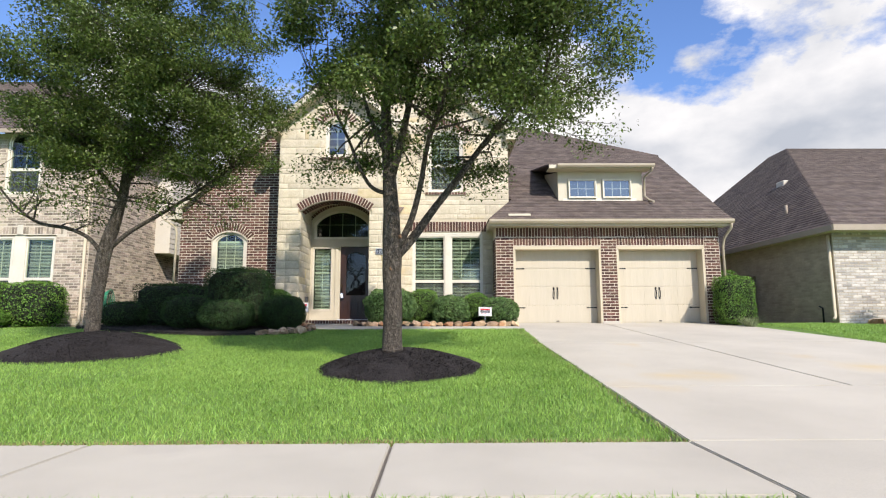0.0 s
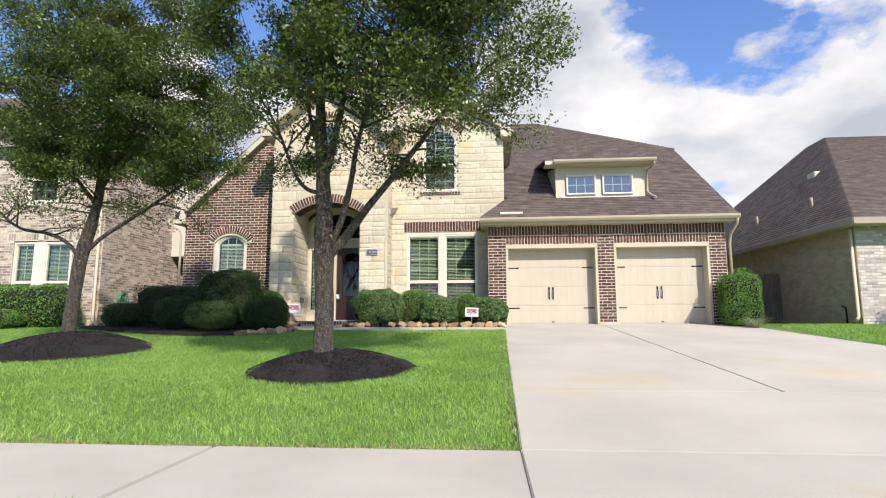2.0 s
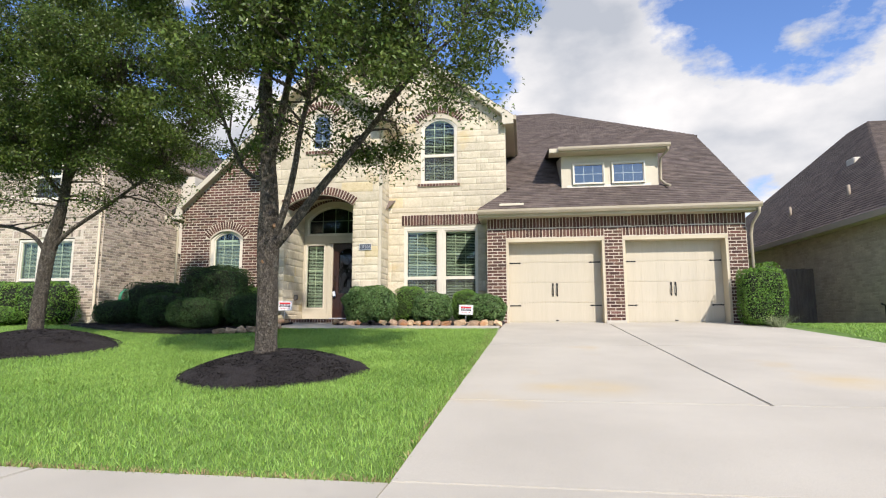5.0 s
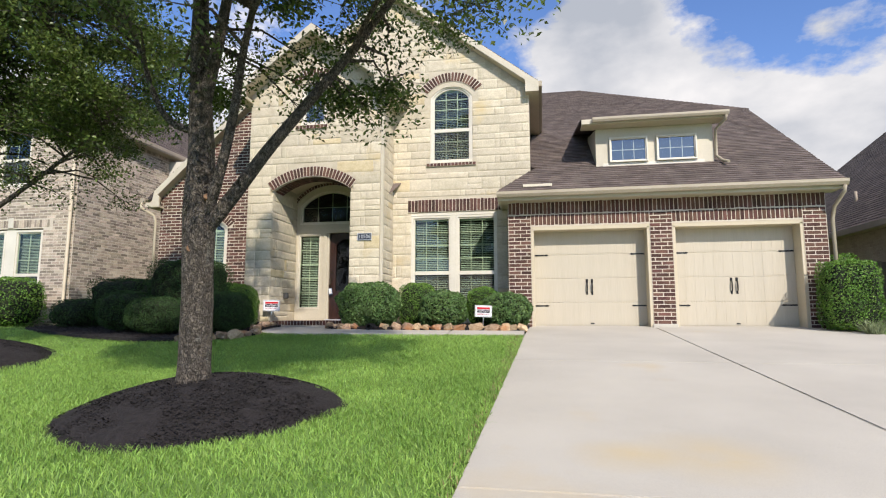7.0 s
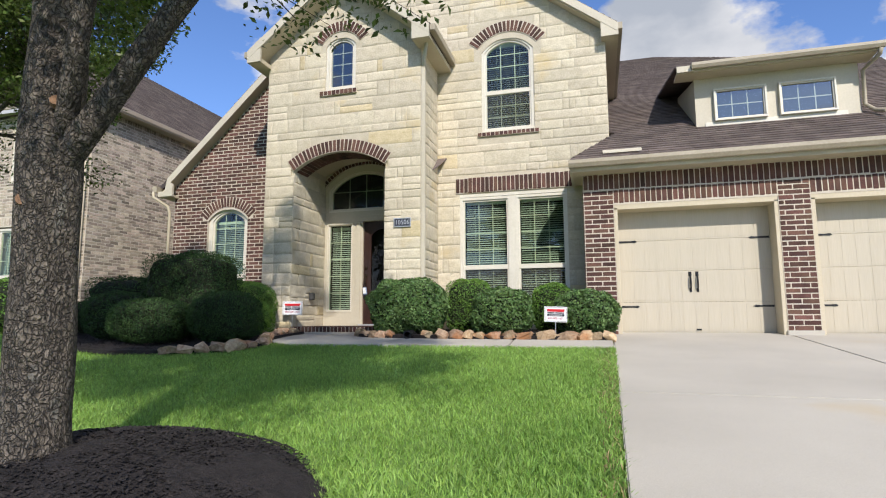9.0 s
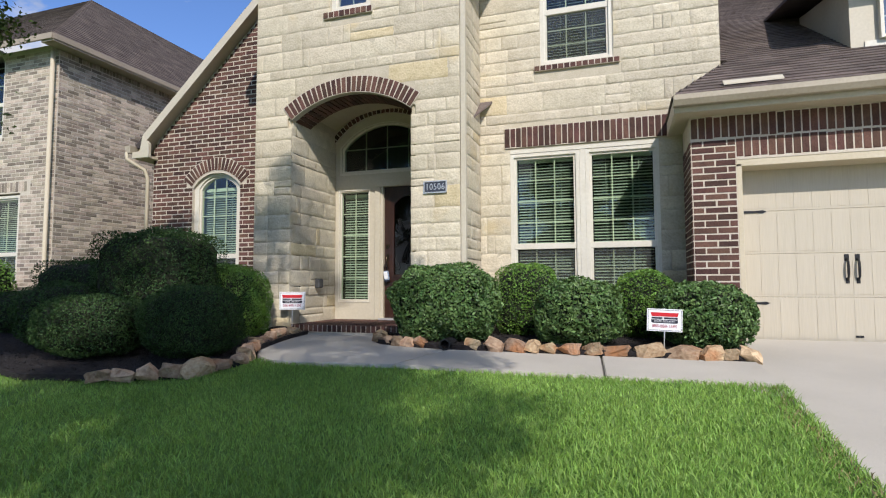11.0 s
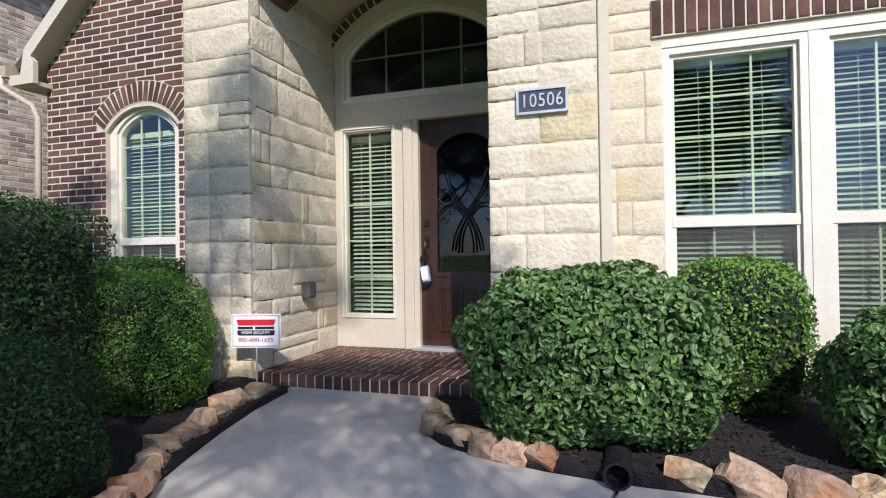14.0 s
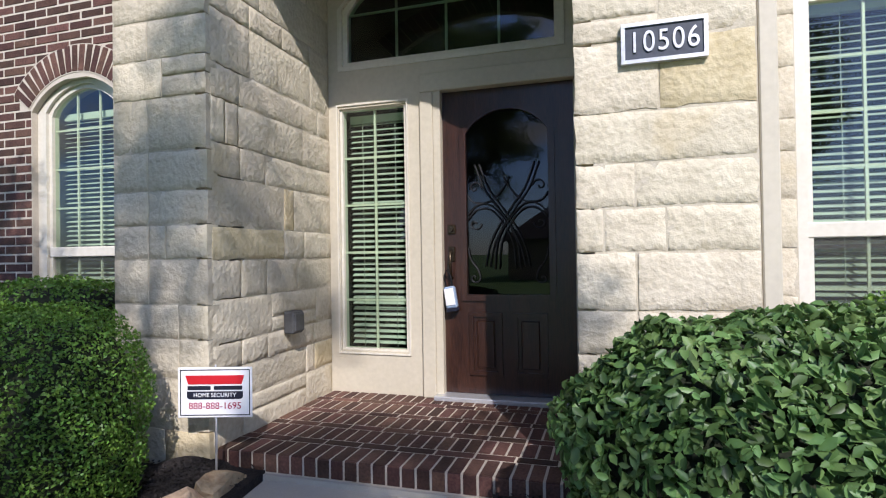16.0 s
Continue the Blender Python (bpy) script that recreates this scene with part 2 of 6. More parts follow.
def add_cracks(m, scale, stretch, dark):
    """Cracked plates: dark furrows between cells, sunk into the relief."""
    n, l = m.node_tree.nodes, m.node_tree.links
    bsdf, bump = n["Principled BSDF"], next(k for k in n if k.type == "BUMP")
    last, height = bsdf.inputs["Base Color"].links[0].from_socket, bump.inputs["Height"].links[0].from_socket
    geo, mp, wob, vor, rng, mix, add = (n.new("ShaderNodeNewGeometry"), n.new("ShaderNodeMapping"), n.new("ShaderNodeTexNoise"), n.new("ShaderNodeTexVoronoi"),
                                        n.new("ShaderNodeMapRange"), n.new("ShaderNodeMix"), n.new("ShaderNodeMath"))
    warp = n.new("ShaderNodeVectorMath")
    warp.operation, add.operation, mix.data_type, vor.feature = "MULTIPLY_ADD", "MULTIPLY_ADD", "RGBA", "DISTANCE_TO_EDGE"
    mp.inputs["Scale"].default_value, vor.inputs["Scale"].default_value = stretch, scale
    wob.inputs["Scale"].default_value = 14
    warp.inputs[1].default_value = (0.11, 0.11, 0.11)
    l.new(geo.outputs["Position"], wob.inputs["Vector"])
    l.new(wob.outputs["Color"], warp.inputs[0])
    l.new(geo.outputs["Position"], warp.inputs[2])
    l.new(warp.outputs["Vector"], mp.inputs["Vector"])
    l.new(mp.outputs["Vector"], vor.inputs["Vector"])
    rng.inputs["From Min"].default_value, rng.inputs["From Max"].default_value = 0.0, 0.14
    l.new(vor.outputs["Distance"], rng.inputs["Value"])
    mix.inputs["A"].default_value = (*dark, 1)
    l.new(rng.outputs["Result"], mix.inputs["Factor"])
    l.new(last, mix.inputs["B"])
    l.new(mix.outputs["Result"], bsdf.inputs["Base Color"])
    l.new(rng.outputs["Result"], add.inputs[0])
    add.inputs[1].default_value = 0.3
    l.new(height, add.inputs[2])
    l.new(add.outputs["Value"], bump.inputs["Height"])


add_cracks(M_BARK, 46, (1, 1, 0.5), (0.05, 0.041, 0.032))
M_LEAF = pbr("oak_leaf", (0.055, 0.088, 0.020), (0.150, 0.208, 0.050), 0.38, 1.2, 12, 0, vary="island", amount=0.6, translucent=0.38)
M_BOX = pbr("boxwood_leaf", (0.072, 0.160, 0.023), (0.175, 0.325, 0.050), 0.5, 3, 14, 0, vary="island", amount=0.45, translucent=0.3)
M_BIGLEAF = pbr("hawthorn_leaf", (0.066, 0.134, 0.034), (0.150, 0.245, 0.078), 0.45, 3, 14, 0, vary="island", amount=0.5, translucent=0.22, gloss=0.4)
M_DARKLEAF = pbr("holly_leaf", (0.024, 0.055, 0.018), (0.060, 0.112, 0.034), 0.65, 3, 14, 0, vary="island", amount=0.5, translucent=0.15, gloss=0.2)
# near-black green: the shade between the leaves, put into the core's colour
M_CORE = pbr("shaded_core", (0.010, 0.014, 0.007), (0.022, 0.028, 0.012), 0.95, 9, 40, 0.6)
M_ROCK = pbr("edging_sandstone", (0.27, 0.165, 0.095), (0.50, 0.37, 0.24), 0.92, 4, 26, 1.0, vary="object", amount=0.45,
             stain=(0.38, 0.17, 0.07), stain_scale=2.2, stain_at=0.52, bump_far=0.02)
M_BLIND = pbr("blind_slat_white", (0.54, 0.55, 0.48), (0.62, 0.63, 0.55), 0.5, 2, 20, 0)
# near-black so that the rooms look unlit; their darkness is in this colour
M_ROOM = pbr("unlit_room", (0.018, 0.02, 0.018), (0.03, 0.032, 0.03), 0.9, 2, 20, 0)
M_GLASS = glass("window_glass", (0.58, 0.79, 0.64), ior=1.68)
M_SCREEN = bpy.data.materials.new("insect_screen")
M_SCREEN.use_nodes = True
sn, sl = M_SCREEN.node_tree.nodes, M_SCREEN.node_tree.links
s_mix, s_clear = sn.new("ShaderNodeMixShader"), sn.new("ShaderNodeBsdfTransparent")
s_mix.inputs["Fac"].default_value = 0.42
sn["Principled BSDF"].inputs["Base Color"].default_value = (0.07, 0.075, 0.07, 1)
sn["Principled BSDF"].inputs["Roughness"].default_value = 0.8
sl.new(s_clear.outputs["BSDF"], s_mix.inputs[1])
sl.new(sn["Principled BSDF"].outputs["BSDF"], s_mix.inputs[2])
sl.new(s_mix.outputs["Shader"], sn["Material Output"].inputs["Surface"])
M_DOORGLASS = glass("door_glass", (0.25, 0.27, 0.27), 1.5)
M_SKYGLASS = glass("reflective_glass", (0.5, 0.66, 0.62), 2.4)
M_IRON = pbr("black_iron", (0.012, 0.012, 0.013), (0.03, 0.03, 0.032), 0.45, 8, 60, 0.1, metal=0.4)
M_DOOR = pbr("door_mahogany", (0.018, 0.0075, 0.005), (0.052, 0.021, 0.013), 0.3, 3, 26, 0.12, stretch=(5, 5, 0.6), gloss=0.6)
M_BRONZE = pbr("dark_bronze", (0.05, 0.035, 0.025), (0.10, 0.075, 0.05), 0.35, 8, 40, 0.05, metal=0.9)
M_NBRICK = pbr("neighbour_brick_tan", (0.25, 0.20, 0.15), (0.47, 0.395, 0.31), 0.9, 5, 60, 0.4, vary="island", amount=0.5)
M_PBRICK = pbr("painted_brick_buff", (0.36, 0.30, 0.225), (0.47, 0.40, 0.31), 0.9, 3, 50, 0.3, vary="island", amount=0.12)
M_NBRICK_ONE = pbr("neighbour_brick_tan_single", (0.25, 0.20, 0.15), (0.47, 0.395, 0.31), 0.9, 5, 60, 0.4, vary="object", amount=0.5)
M_PBRICK_ONE = pbr("painted_brick_buff_single", (0.36, 0.30, 0.225), (0.47, 0.40, 0.31), 0.9, 3, 50, 0.3, vary="object", amount=0.12)
M_SIDING = pbr("siding_buff", (0.52, 0.48, 0.40), (0.60, 0.56, 0.47), 0.7, 2, 30, 0.05)
M_TAN = pbr("fascia_tan", (0.30, 0.25, 0.19), (0.36, 0.30, 0.23), 0.7, 2, 30, 0.05)
M_ASPHALT = pbr("street_concrete", (0.26, 0.25, 0.23), (0.34, 0.33, 0.30), 0.95, 2, 120, 0.3)
M_SIGN = pbr("sign_white", (0.74, 0.74, 0.74), (0.80, 0.80, 0.80), 0.4, 3, 20, 0)
M_RED = pbr("sign_red", (0.48, 0.015, 0.02), (0.55, 0.02, 0.03), 0.4, 3, 20, 0)
M_INK = pbr("sign_ink", (0.012, 0.014, 0.025), (0.02, 0.022, 0.035), 0.4, 3, 20, 0)
M_PLUM = pbr("sign_crimson", (0.30, 0.02, 0.06), (0.34, 0.03, 0.07), 0.4, 3, 20, 0)
M_PLAQUE = pbr("plaque_slate_blue", (0.035, 0.042, 0.06), (0.05, 0.06, 0.08), 0.5, 5, 40, 0.1)
M_ALU = pbr("cast_aluminium", (0.55, 0.56, 0.57), (0.68, 0.69, 0.70), 0.35, 6, 60, 0.1, metal=0.6)
M_PIPE = pbr("black_drain_pipe", (0.008, 0.008, 0.009), (0.016, 0.016, 0.017), 0.5, 6, 40, 0)
M_GREY = pbr("grey_box", (0.045, 0.045, 0.045), (0.07, 0.07, 0.068), 0.6, 6, 40, 0.1)
M_FENCE = pbr("fence_wood", (0.12, 0.09, 0.07), (0.22, 0.17, 0.13), 0.9, 4, 40, 0.5, stretch=(4, 4, 0.5))
M_TEAL = pbr("hose_teal", (0.02, 0.22, 0.17), (0.04, 0.28, 0.22), 0.4, 4, 30, 0)
M_REDLEAF = pbr("plum_leaf", (0.05, 0.015, 0.02), (0.10, 0.03, 0.035), 0.5, 3, 14, 0, vary="island", amount=0.5, translucent=0.25)


# ---- building helpers ----
def part(name, bm, material, parent=None, label=""):
    """Links a bmesh as one mesh object under a thing or a part."""
    me = bpy.data.meshes.new(name)
    bm.to_mesh(me)
    bm.free()
    me.materials.append(material)
    ob = new(name, me)
    ob.parent = parent
    if label:
        ob["label"] = label
    return ob


def raw(name, verts, faces, material, parent=None, smooth=False):
    """Links vertex and face arrays as one mesh object."""
    me = bpy.data.meshes.new(name)
    me.from_pydata(verts, [], faces)
    me.materials.append(material)
    if smooth:
        me.polygons.foreach_set("use_smooth", [True] * len(me.polygons))
    ob = new(name, me)
    ob.parent = parent
    return ob


def fast(name, verts, loops, size, material, parent=None):
    """Links many alike polygons (size corners each) as one mesh."""
    me = bpy.data.meshes.new(name)
    count = len(loops) // size
    me.vertices.add(len(verts))
    me.vertices.foreach_set("co", np.asarray(verts, np.float32).ravel())
    me.loops.add(len(loops))
    me.loops.foreach_set("vertex_index", np.asarray(loops, np.int32))
    me.polygons.add(count)
    me.polygons.foreach_set("loop_start", np.arange(0, count * size, size, dtype=np.int32))
    me.update(calc_edges=True)
    me.materials.append(material)
    ob = new(name, me)
    ob.parent = parent
    return ob


def thing(name, label, category, place=(0, 0, 0), group="", kind=""):
    ob = new(name)
    ob.location = place
    ob.empty_display_size = 0.2
    return tagged(ob, label, category, group, kind)


def bx(bm, x0, x1, y0, y1, z0, z1, bevel=0.0):
    vs = [bm.verts.new(p) for p in ((x0, y0, z0), (x1, y0, z0), (x1, y1, z0), (x0, y1, z0), (x0, y0, z1), (x1, y0, z1), (x1, y1, z1), (x0, y1, z1))]
    fs = [bm.faces.new([vs[i] for i in f]) for f in ((3, 2, 1, 0), (4, 5, 6, 7), (0, 1, 5, 4), (1, 2, 6, 5), (2, 3, 7, 6), (3, 0, 4, 7))]
    if bevel:
        bmesh.ops.bevel(bm, geom=list({e for f in fs for e in f.edges}), offset=bevel, segments=1, affect="EDGES")
    return vs


def box(name, x0, x1, y0, y1, z0, z1, material, parent=None, label="", bevel=0.0):
    bm = bmesh.new()
    bx(bm, x0, x1, y0, y1, z0, z1, bevel)
    return part(name, bm, material, parent, label)


def prism(bm, pts, way):
    """A flat polygon pushed along a vector into a solid."""
    a = [bm.verts.new(p) for p in pts]
    b = [bm.verts.new(Vector(p) + Vector(way)) for p in pts]
    n = len(pts)
    bm.faces.new(a)
    bm.faces.new(b[::-1])
    for i in range(n):
        bm.faces.new((a[i], b[i], b[(i + 1) % n], a[(i + 1) % n]))
    bmesh.ops.recalc_face_normals(bm, faces=bm.faces)


def slab(name, pts, way, material, parent=None, label=""):
    bm = bmesh.new()
    prism(bm, pts, way)
    return part(name, bm, material, parent, label)


def tube(bm, pts, radii, sides=8, cap=True):
    """A round tube along points, with a radius at each."""
    rings = []
    pts = [Vector(p) for p in pts]
    side = None
    for i, p in enumerate(pts):
        d = (pts[min(i + 1, len(pts) - 1)] - pts[max(i - 1, 0)]).normalized()
        if side is None:
            side = d.orthogonal().normalized()
        side = (side - d * side.dot(d)).normalized()
        up = d.cross(side)
        rings.append([bm.verts.new(p + float(radii[i]) * (math.cos(a) * side + math.sin(a) * up)) for a in (2 * math.pi * k / sides for k in range(sides))])
    for a, b in zip(rings, rings[1:]):
        for k in range(sides):
            bm.faces.new((a[k], a[(k + 1) % sides], b[(k + 1) % sides], b[k]))
    if cap:
        bm.faces.new(rings[0][::-1])
        bm.faces.new(rings[-1])


def pipe(name, pts, radius, material, parent=None, label="", sides=8):
    bm = bmesh.new()
    tube(bm, pts, [radius] * len(pts), sides)
    for f in bm.faces:
        f.smooth = len(f.verts) == 4
    return part(name, bm, material, parent, label)


PROFILE_Y = (-2000, 2.3, 3.64, 10.0, 12.6, 13.6, 14.8, 60, 2000)
PROFILE_Z = (-0.02, -0.02, -0.01, 0.445, 0.70, 0.745, 0.78, 0.85, 0.85)


def ground_z(y):
    return float(np.interp(y, PROFILE_Y, PROFILE_Z))


# unit pieces: width along x, height along z, front at y = -1
def unit_brick():
    i, k, c = 0.025, 0.07, 0.93
    v = [(0, 0, 0), (1, 0, 0), (1, 0, 1), (0, 0, 1), (0, -c, 0), (1, -c, 0), (1, -c, 1), (0, -c, 1), (i, -1, k), (1 - i, -1, k), (1 - i, -1, 1 - k), (i, -1, 1 - k)]
    f = [(0, 1, 5, 4), (1, 2, 6, 5), (2, 3, 7, 6), (3, 0, 4, 7), (4, 5, 9, 8), (5, 6, 10, 9), (6, 7, 11, 10), (7, 4, 8, 11), (8, 9, 10, 11)]
    return v, f


def unit_stone(seed):
    rng = random.Random(seed)
    nx, nz = 6, 4
    v, f = [], []
    for j in range(nz + 1):
        for i in range(nx + 1):
            edge = i in (0, nx) or j in (0, nz)
            y = -0.925 - 0.05 * rng.random() if edge else -0.975 - 0.075 * (rng.random() - 0.5)
            x = i / nx + (0 if i in (0, nx) else 0.05 * (rng.random() - 0.5)) + (0.02 * (rng.random() - 0.5) if edge else 0)
            z = j / nz + (0 if j in (0, nz) else 0.08 * (rng.random() - 0.5)) + (0.045 * (rng.random() - 0.5) if edge else 0)
            v.append((x, y, z))
    for j in range(nz):
        for i in range(nx):
            a = j * (nx + 1) + i
            f.append((a, a + 1, a + nx + 2, a + nx + 1))
    ring = [i for i in range(nx + 1)] + [(nx + 1) * j + nx for j in range(1, nz + 1)] + [(nx + 1) * nz + i for i in range(nx - 1, -1, -1)] + [(nx + 1) * j for j in range(nz - 1, 0, -1)]
    base = len(v)
    v += [(v[r][0], 0, v[r][2]) for r in ring]
    for k in range(len(ring)):
        f.append((ring[k], base + k, base + (k + 1) % len(ring), ring[(k + 1) % len(ring)]))
    return v, f


def unit_shingle():
    v = [(0, 0, 0), (1, 0, 0), (1, 0, 1), (0, 0, 1), (0, -1, 0), (1, -1, 0), (1, -0.15, 1), (0, -0.15, 1)]
    f = [(0, 1, 5, 4), (1, 2, 6, 5), (2, 3, 7, 6), (3, 0, 4, 7), (4, 5, 6, 7)]
    return v, f


def unit_mesh(name, vf, material):
    me = bpy.data.meshes.new(name)
    me.from_pydata(vf[0], [], vf[1])
    me.materials.append(material)
    if name == "stone":
        me.polygons.foreach_set("use_smooth", [i < 24 for i in range(len(me.polygons))])
    return me


U_BRICK = [unit_brick()]
U_STONE = [unit_stone(s) for s in range(10)]
U_SHINGLE = [unit_shingle()]
BRICK_MESH = [unit_mesh("brick", U_BRICK[0], M_BRICK)]
STONE_MESH = [unit_mesh("stone", u, M_STONE) for u in U_STONE * 2] + [unit_mesh("stone", U_STONE[3], M_STONE_GOLD)]
SHINGLE_MESH = [unit_mesh("shingle", U_SHINGLE[0], M_SHINGLE)]
TAN_BRICK_MESH = [unit_mesh("brick", U_BRICK[0], M_NBRICK_ONE)]
BUFF_BRICK_MESH = [unit_mesh("brick", U_BRICK[0], M_PBRICK_ONE)]


def flat_frame(origin, u, up):
    """Axes of a wall: u along it, up along its height, and outwards at -y of the piece."""
    u, up = Vector(u).normalized(), Vector(up).normalized()
    inward = up.cross(u)
    m = Matrix((u, inward, up)).transposed().to_4x4()
    m.translation = origin
    return m


def lay(parent, name, frame_m, pieces, meshes, units, depth, gap, material_joined, limit=300, near=None, turn=0.0):
    """Pieces (u0, u1, z0, z1) of one surface: the first as objects on shared meshes, the rest as one joined mesh."""
    rng = random.Random(len(pieces))
    if near:
        pieces = sorted(pieces, key=near)
    for u0, u1, z0, z1 in pieces[:limit]:
        ob = new(name, rng.choice(meshes))
        ob.parent = parent
        d = depth * (1 + 0.06 * (rng.random() - 0.5))
        ob.matrix_basis = frame_m @ Matrix.Translation((u0 + gap / 2, 0, z0 + gap / 2)) @ Matrix.Diagonal((u1 - u0 - gap, d, z1 - z0 - gap, 1))
    rest = pieces[limit:]
    if not rest:
        return
    verts, faces, base = [], [], 0
    fm = np.array(frame_m)
    for u0, u1, z0, z1 in rest:
        v, f = rng.choice(units)
        d = depth * (1 + 0.06 * (rng.random() - 0.5))
        p = np.array(v) * (u1 - u0 - gap, d, z1 - z0 - gap) + (u0 + gap / 2, 0, z0 + gap / 2)
        verts.append(p @ fm[:3, :3].T + fm[:3, 3])
        faces += [tuple(i + base for i in q) for q in f]
        base += len(v)
    ob = raw(name + "_field", np.concatenate(verts).tolist(), faces, material_joined, parent)
    ob["kind"] = "stuff"


def open_spans(left, right, holes, z0, z1):
    """What is left of a row between z0 and z1 once the holes are taken out. A hole is a function of z that gives (a, b) or None."""
    a0, b0 = max(left(z0), left(z1)), min(right(z0), right(z1))
    spans = [(a0, b0)] if b0 - a0 > 0.02 else []
    for hole in holes:
        cuts = [c for c in (hole(z0 + 0.004), hole(z1 - 0.004)) if c]
        if not cuts:
            continue
        a, b = min(c[0] for c in cuts), max(c[1] for c in cuts)
        spans = [s for x0, x1 in spans for s in ((x0, min(x1, a)), (max(x0, b), x1)) if s[1] - s[0] > 0.02]
    return spans


def brick_rows(left, right, holes, z0, z1, course=0.083, length=0.27, shift=0.0):
    out, row, z = [], 0, z0
    while z + course <= z1 + 0.001:
        for a, b in open_spans(left, right, holes, z, z + course):
            x = math.floor((a - shift) / length) * length + shift + (length / 2 if row % 2 else 0) - length
            while x < b:
                p, q = max(x, a), min(x + length, b)
                if q - p > 0.035:
                    out.append((p, q, z, z + course))
                x += length
        row, z = row + 1, z + course
    return out


def stone_rows(left, right, holes, z0, z1, seed):
    """Coursed rough ashlar: rows of uneven height, stones of uneven length, now and then two thin ones on top of each other."""
    rng, out, z = random.Random(seed), [], z0
    while z < z1 - 0.05:
        h = min(rng.choice((0.15, 0.19, 0.22, 0.25, 0.28, 0.3)), z1 - z)
        for a, b in open_spans(left, right, holes, z, z + h):
            x = a
            while x < b - 0.001:
                w = rng.choice((0.12, 0.25, 0.35, 0.45, 0.55, 0.7, 0.9))
                if b - (x + w) < 0.14:
                    w = b - x
                if w > 0.3 and h > 0.21 and rng.random() < 0.12:
                    k = h * rng.uniform(0.4, 0.6)
                    out += [(x, x + w, z, z + k), (x, x + w, z + k, z + h)]
                else:
                    out.append((x, x + w, z, z + h))
                x += w
        z += h
    return out


def backing(name, frame_m, left, right, holes, z0, z1, thick, material, parent):
    """The wall's body behind its facing: one solid, with its openings cut right through."""
    heights = [z0 + (z1 - z0) * k / 240 for k in range(241)]
    heights = [z for z in heights if right(z) - left(z) > 0.02]

    def run(side, zs):
        pts = [(side(z), z) for z in zs]
        return [p for k, p in enumerate(pts) if k in (0, len(pts) - 1) or abs((p[0] - pts[k - 1][0]) - (pts[k + 1][0] - p[0])) > 1e-6]
    loops, notches = [], []
    for hole in holes:
        zs = [z0 + 0.01 * k for k in range(int((z1 - z0) / 0.01)) if hole(z0 + 0.01 * k)]
        if not zs:
            continue
        rim = run(lambda z: hole(z)[0], zs) + run(lambda z: hole(z)[1], zs)[::-1]
        (notches if hole(z0) else loops).append(rim)
    outer = [(left(z0), z0)]
    for rim in sorted(notches):
        outer += rim
    outer += run(right, heights) + run(left, heights)[::-1][:-1]
    bm = bmesh.new()
    front = -(0.0825 if "limestone" in material.name else 0.107 if thick > 0.16 else 0.06)
    edges = []
    for rim in [outer] + loops:
        vs = [bm.verts.new((x, front, z)) for x, z in rim]
        edges += [bm.edges.new((p, q)) for p, q in zip(vs, vs[1:] + vs[:1])]
    bmesh.ops.triangle_fill(bm, use_beauty=True, use_dissolve=False, edges=edges, normal=(0, -1, 0))
    got = bmesh.ops.extrude_face_region(bm, geom=bm.faces[:])
    for v in got["geom"]:
        if isinstance(v, bmesh.types.BMVert):
            v.co.y = thick
    bmesh.ops.recalc_face_normals(bm, faces=bm.faces)
    bm.transform(frame_m)
    return part(name, bm, material, parent)


def rect_hole(x0, x1, z0, z1):
    return lambda z: (x0, x1) if z0 < z < z1 else None


def arch_hole(x0, x1, z0, spring, rise):
    c, half = (x0 + x1) / 2, (x1 - x0) / 2
    r = (half * half + rise * rise) / (2 * rise)
    cz = spring + rise - r

    def hole(z):
        if z <= z0 or z >= spring + rise:
            return None
        if z <= spring:
            return (x0, x1)
        w = math.sqrt(max(r * r - (z - cz) ** 2, 0))
        return (c - w, c + w)
    return hole


def arch_points(x0, x1, z0, spring, rise, n=14):
    """The outline of an opening with a segment arch on top, from the lower left, clockwise seen from the front."""
    if rise <= 0:
        return [(x0, z0), (x0, spring), (x1, spring), (x1, z0)]
    c, half = (x0 + x1) / 2, (x1 - x0) / 2
    r = (half * half + rise * rise) / (2 * rise)
    cz, a0 = spring + rise - r, math.asin(half / r)
    return [(x0, z0)] + [(c + r * math.sin(-a0 + 2 * a0 * k / n), cz + r * math.cos(-a0 + 2 * a0 * k / n)) for k in range(n + 1)] + [(x1, z0)]


def ring(bm, outer, inner, y0, y1):
    """A frame between two outlines of as many points, from y0 (front) to y1 (back)."""
    n = len(outer)
    o0, o1 = [bm.verts.new((x, y0, z)) for x, z in outer], [bm.verts.new((x, y1, z)) for x, z in outer]
    i0, i1 = [bm.verts.new((x, y0, z)) for x, z in inner], [bm.verts.new((x, y1, z)) for x, z in inner]
    for k in range(n):
        j = (k + 1) % n
        for q in ((o0[k], o0[j], i0[j], i0[k]), (o1[k], i1[k], i1[j], o1[j]), (o0[k], o1[k], o1[j], o0[j]), (i0[k], i0[j], i1[j], i1[k])):
            bm.faces.new(q)
    bmesh.ops.recalc_face_normals(bm, faces=bm.faces)


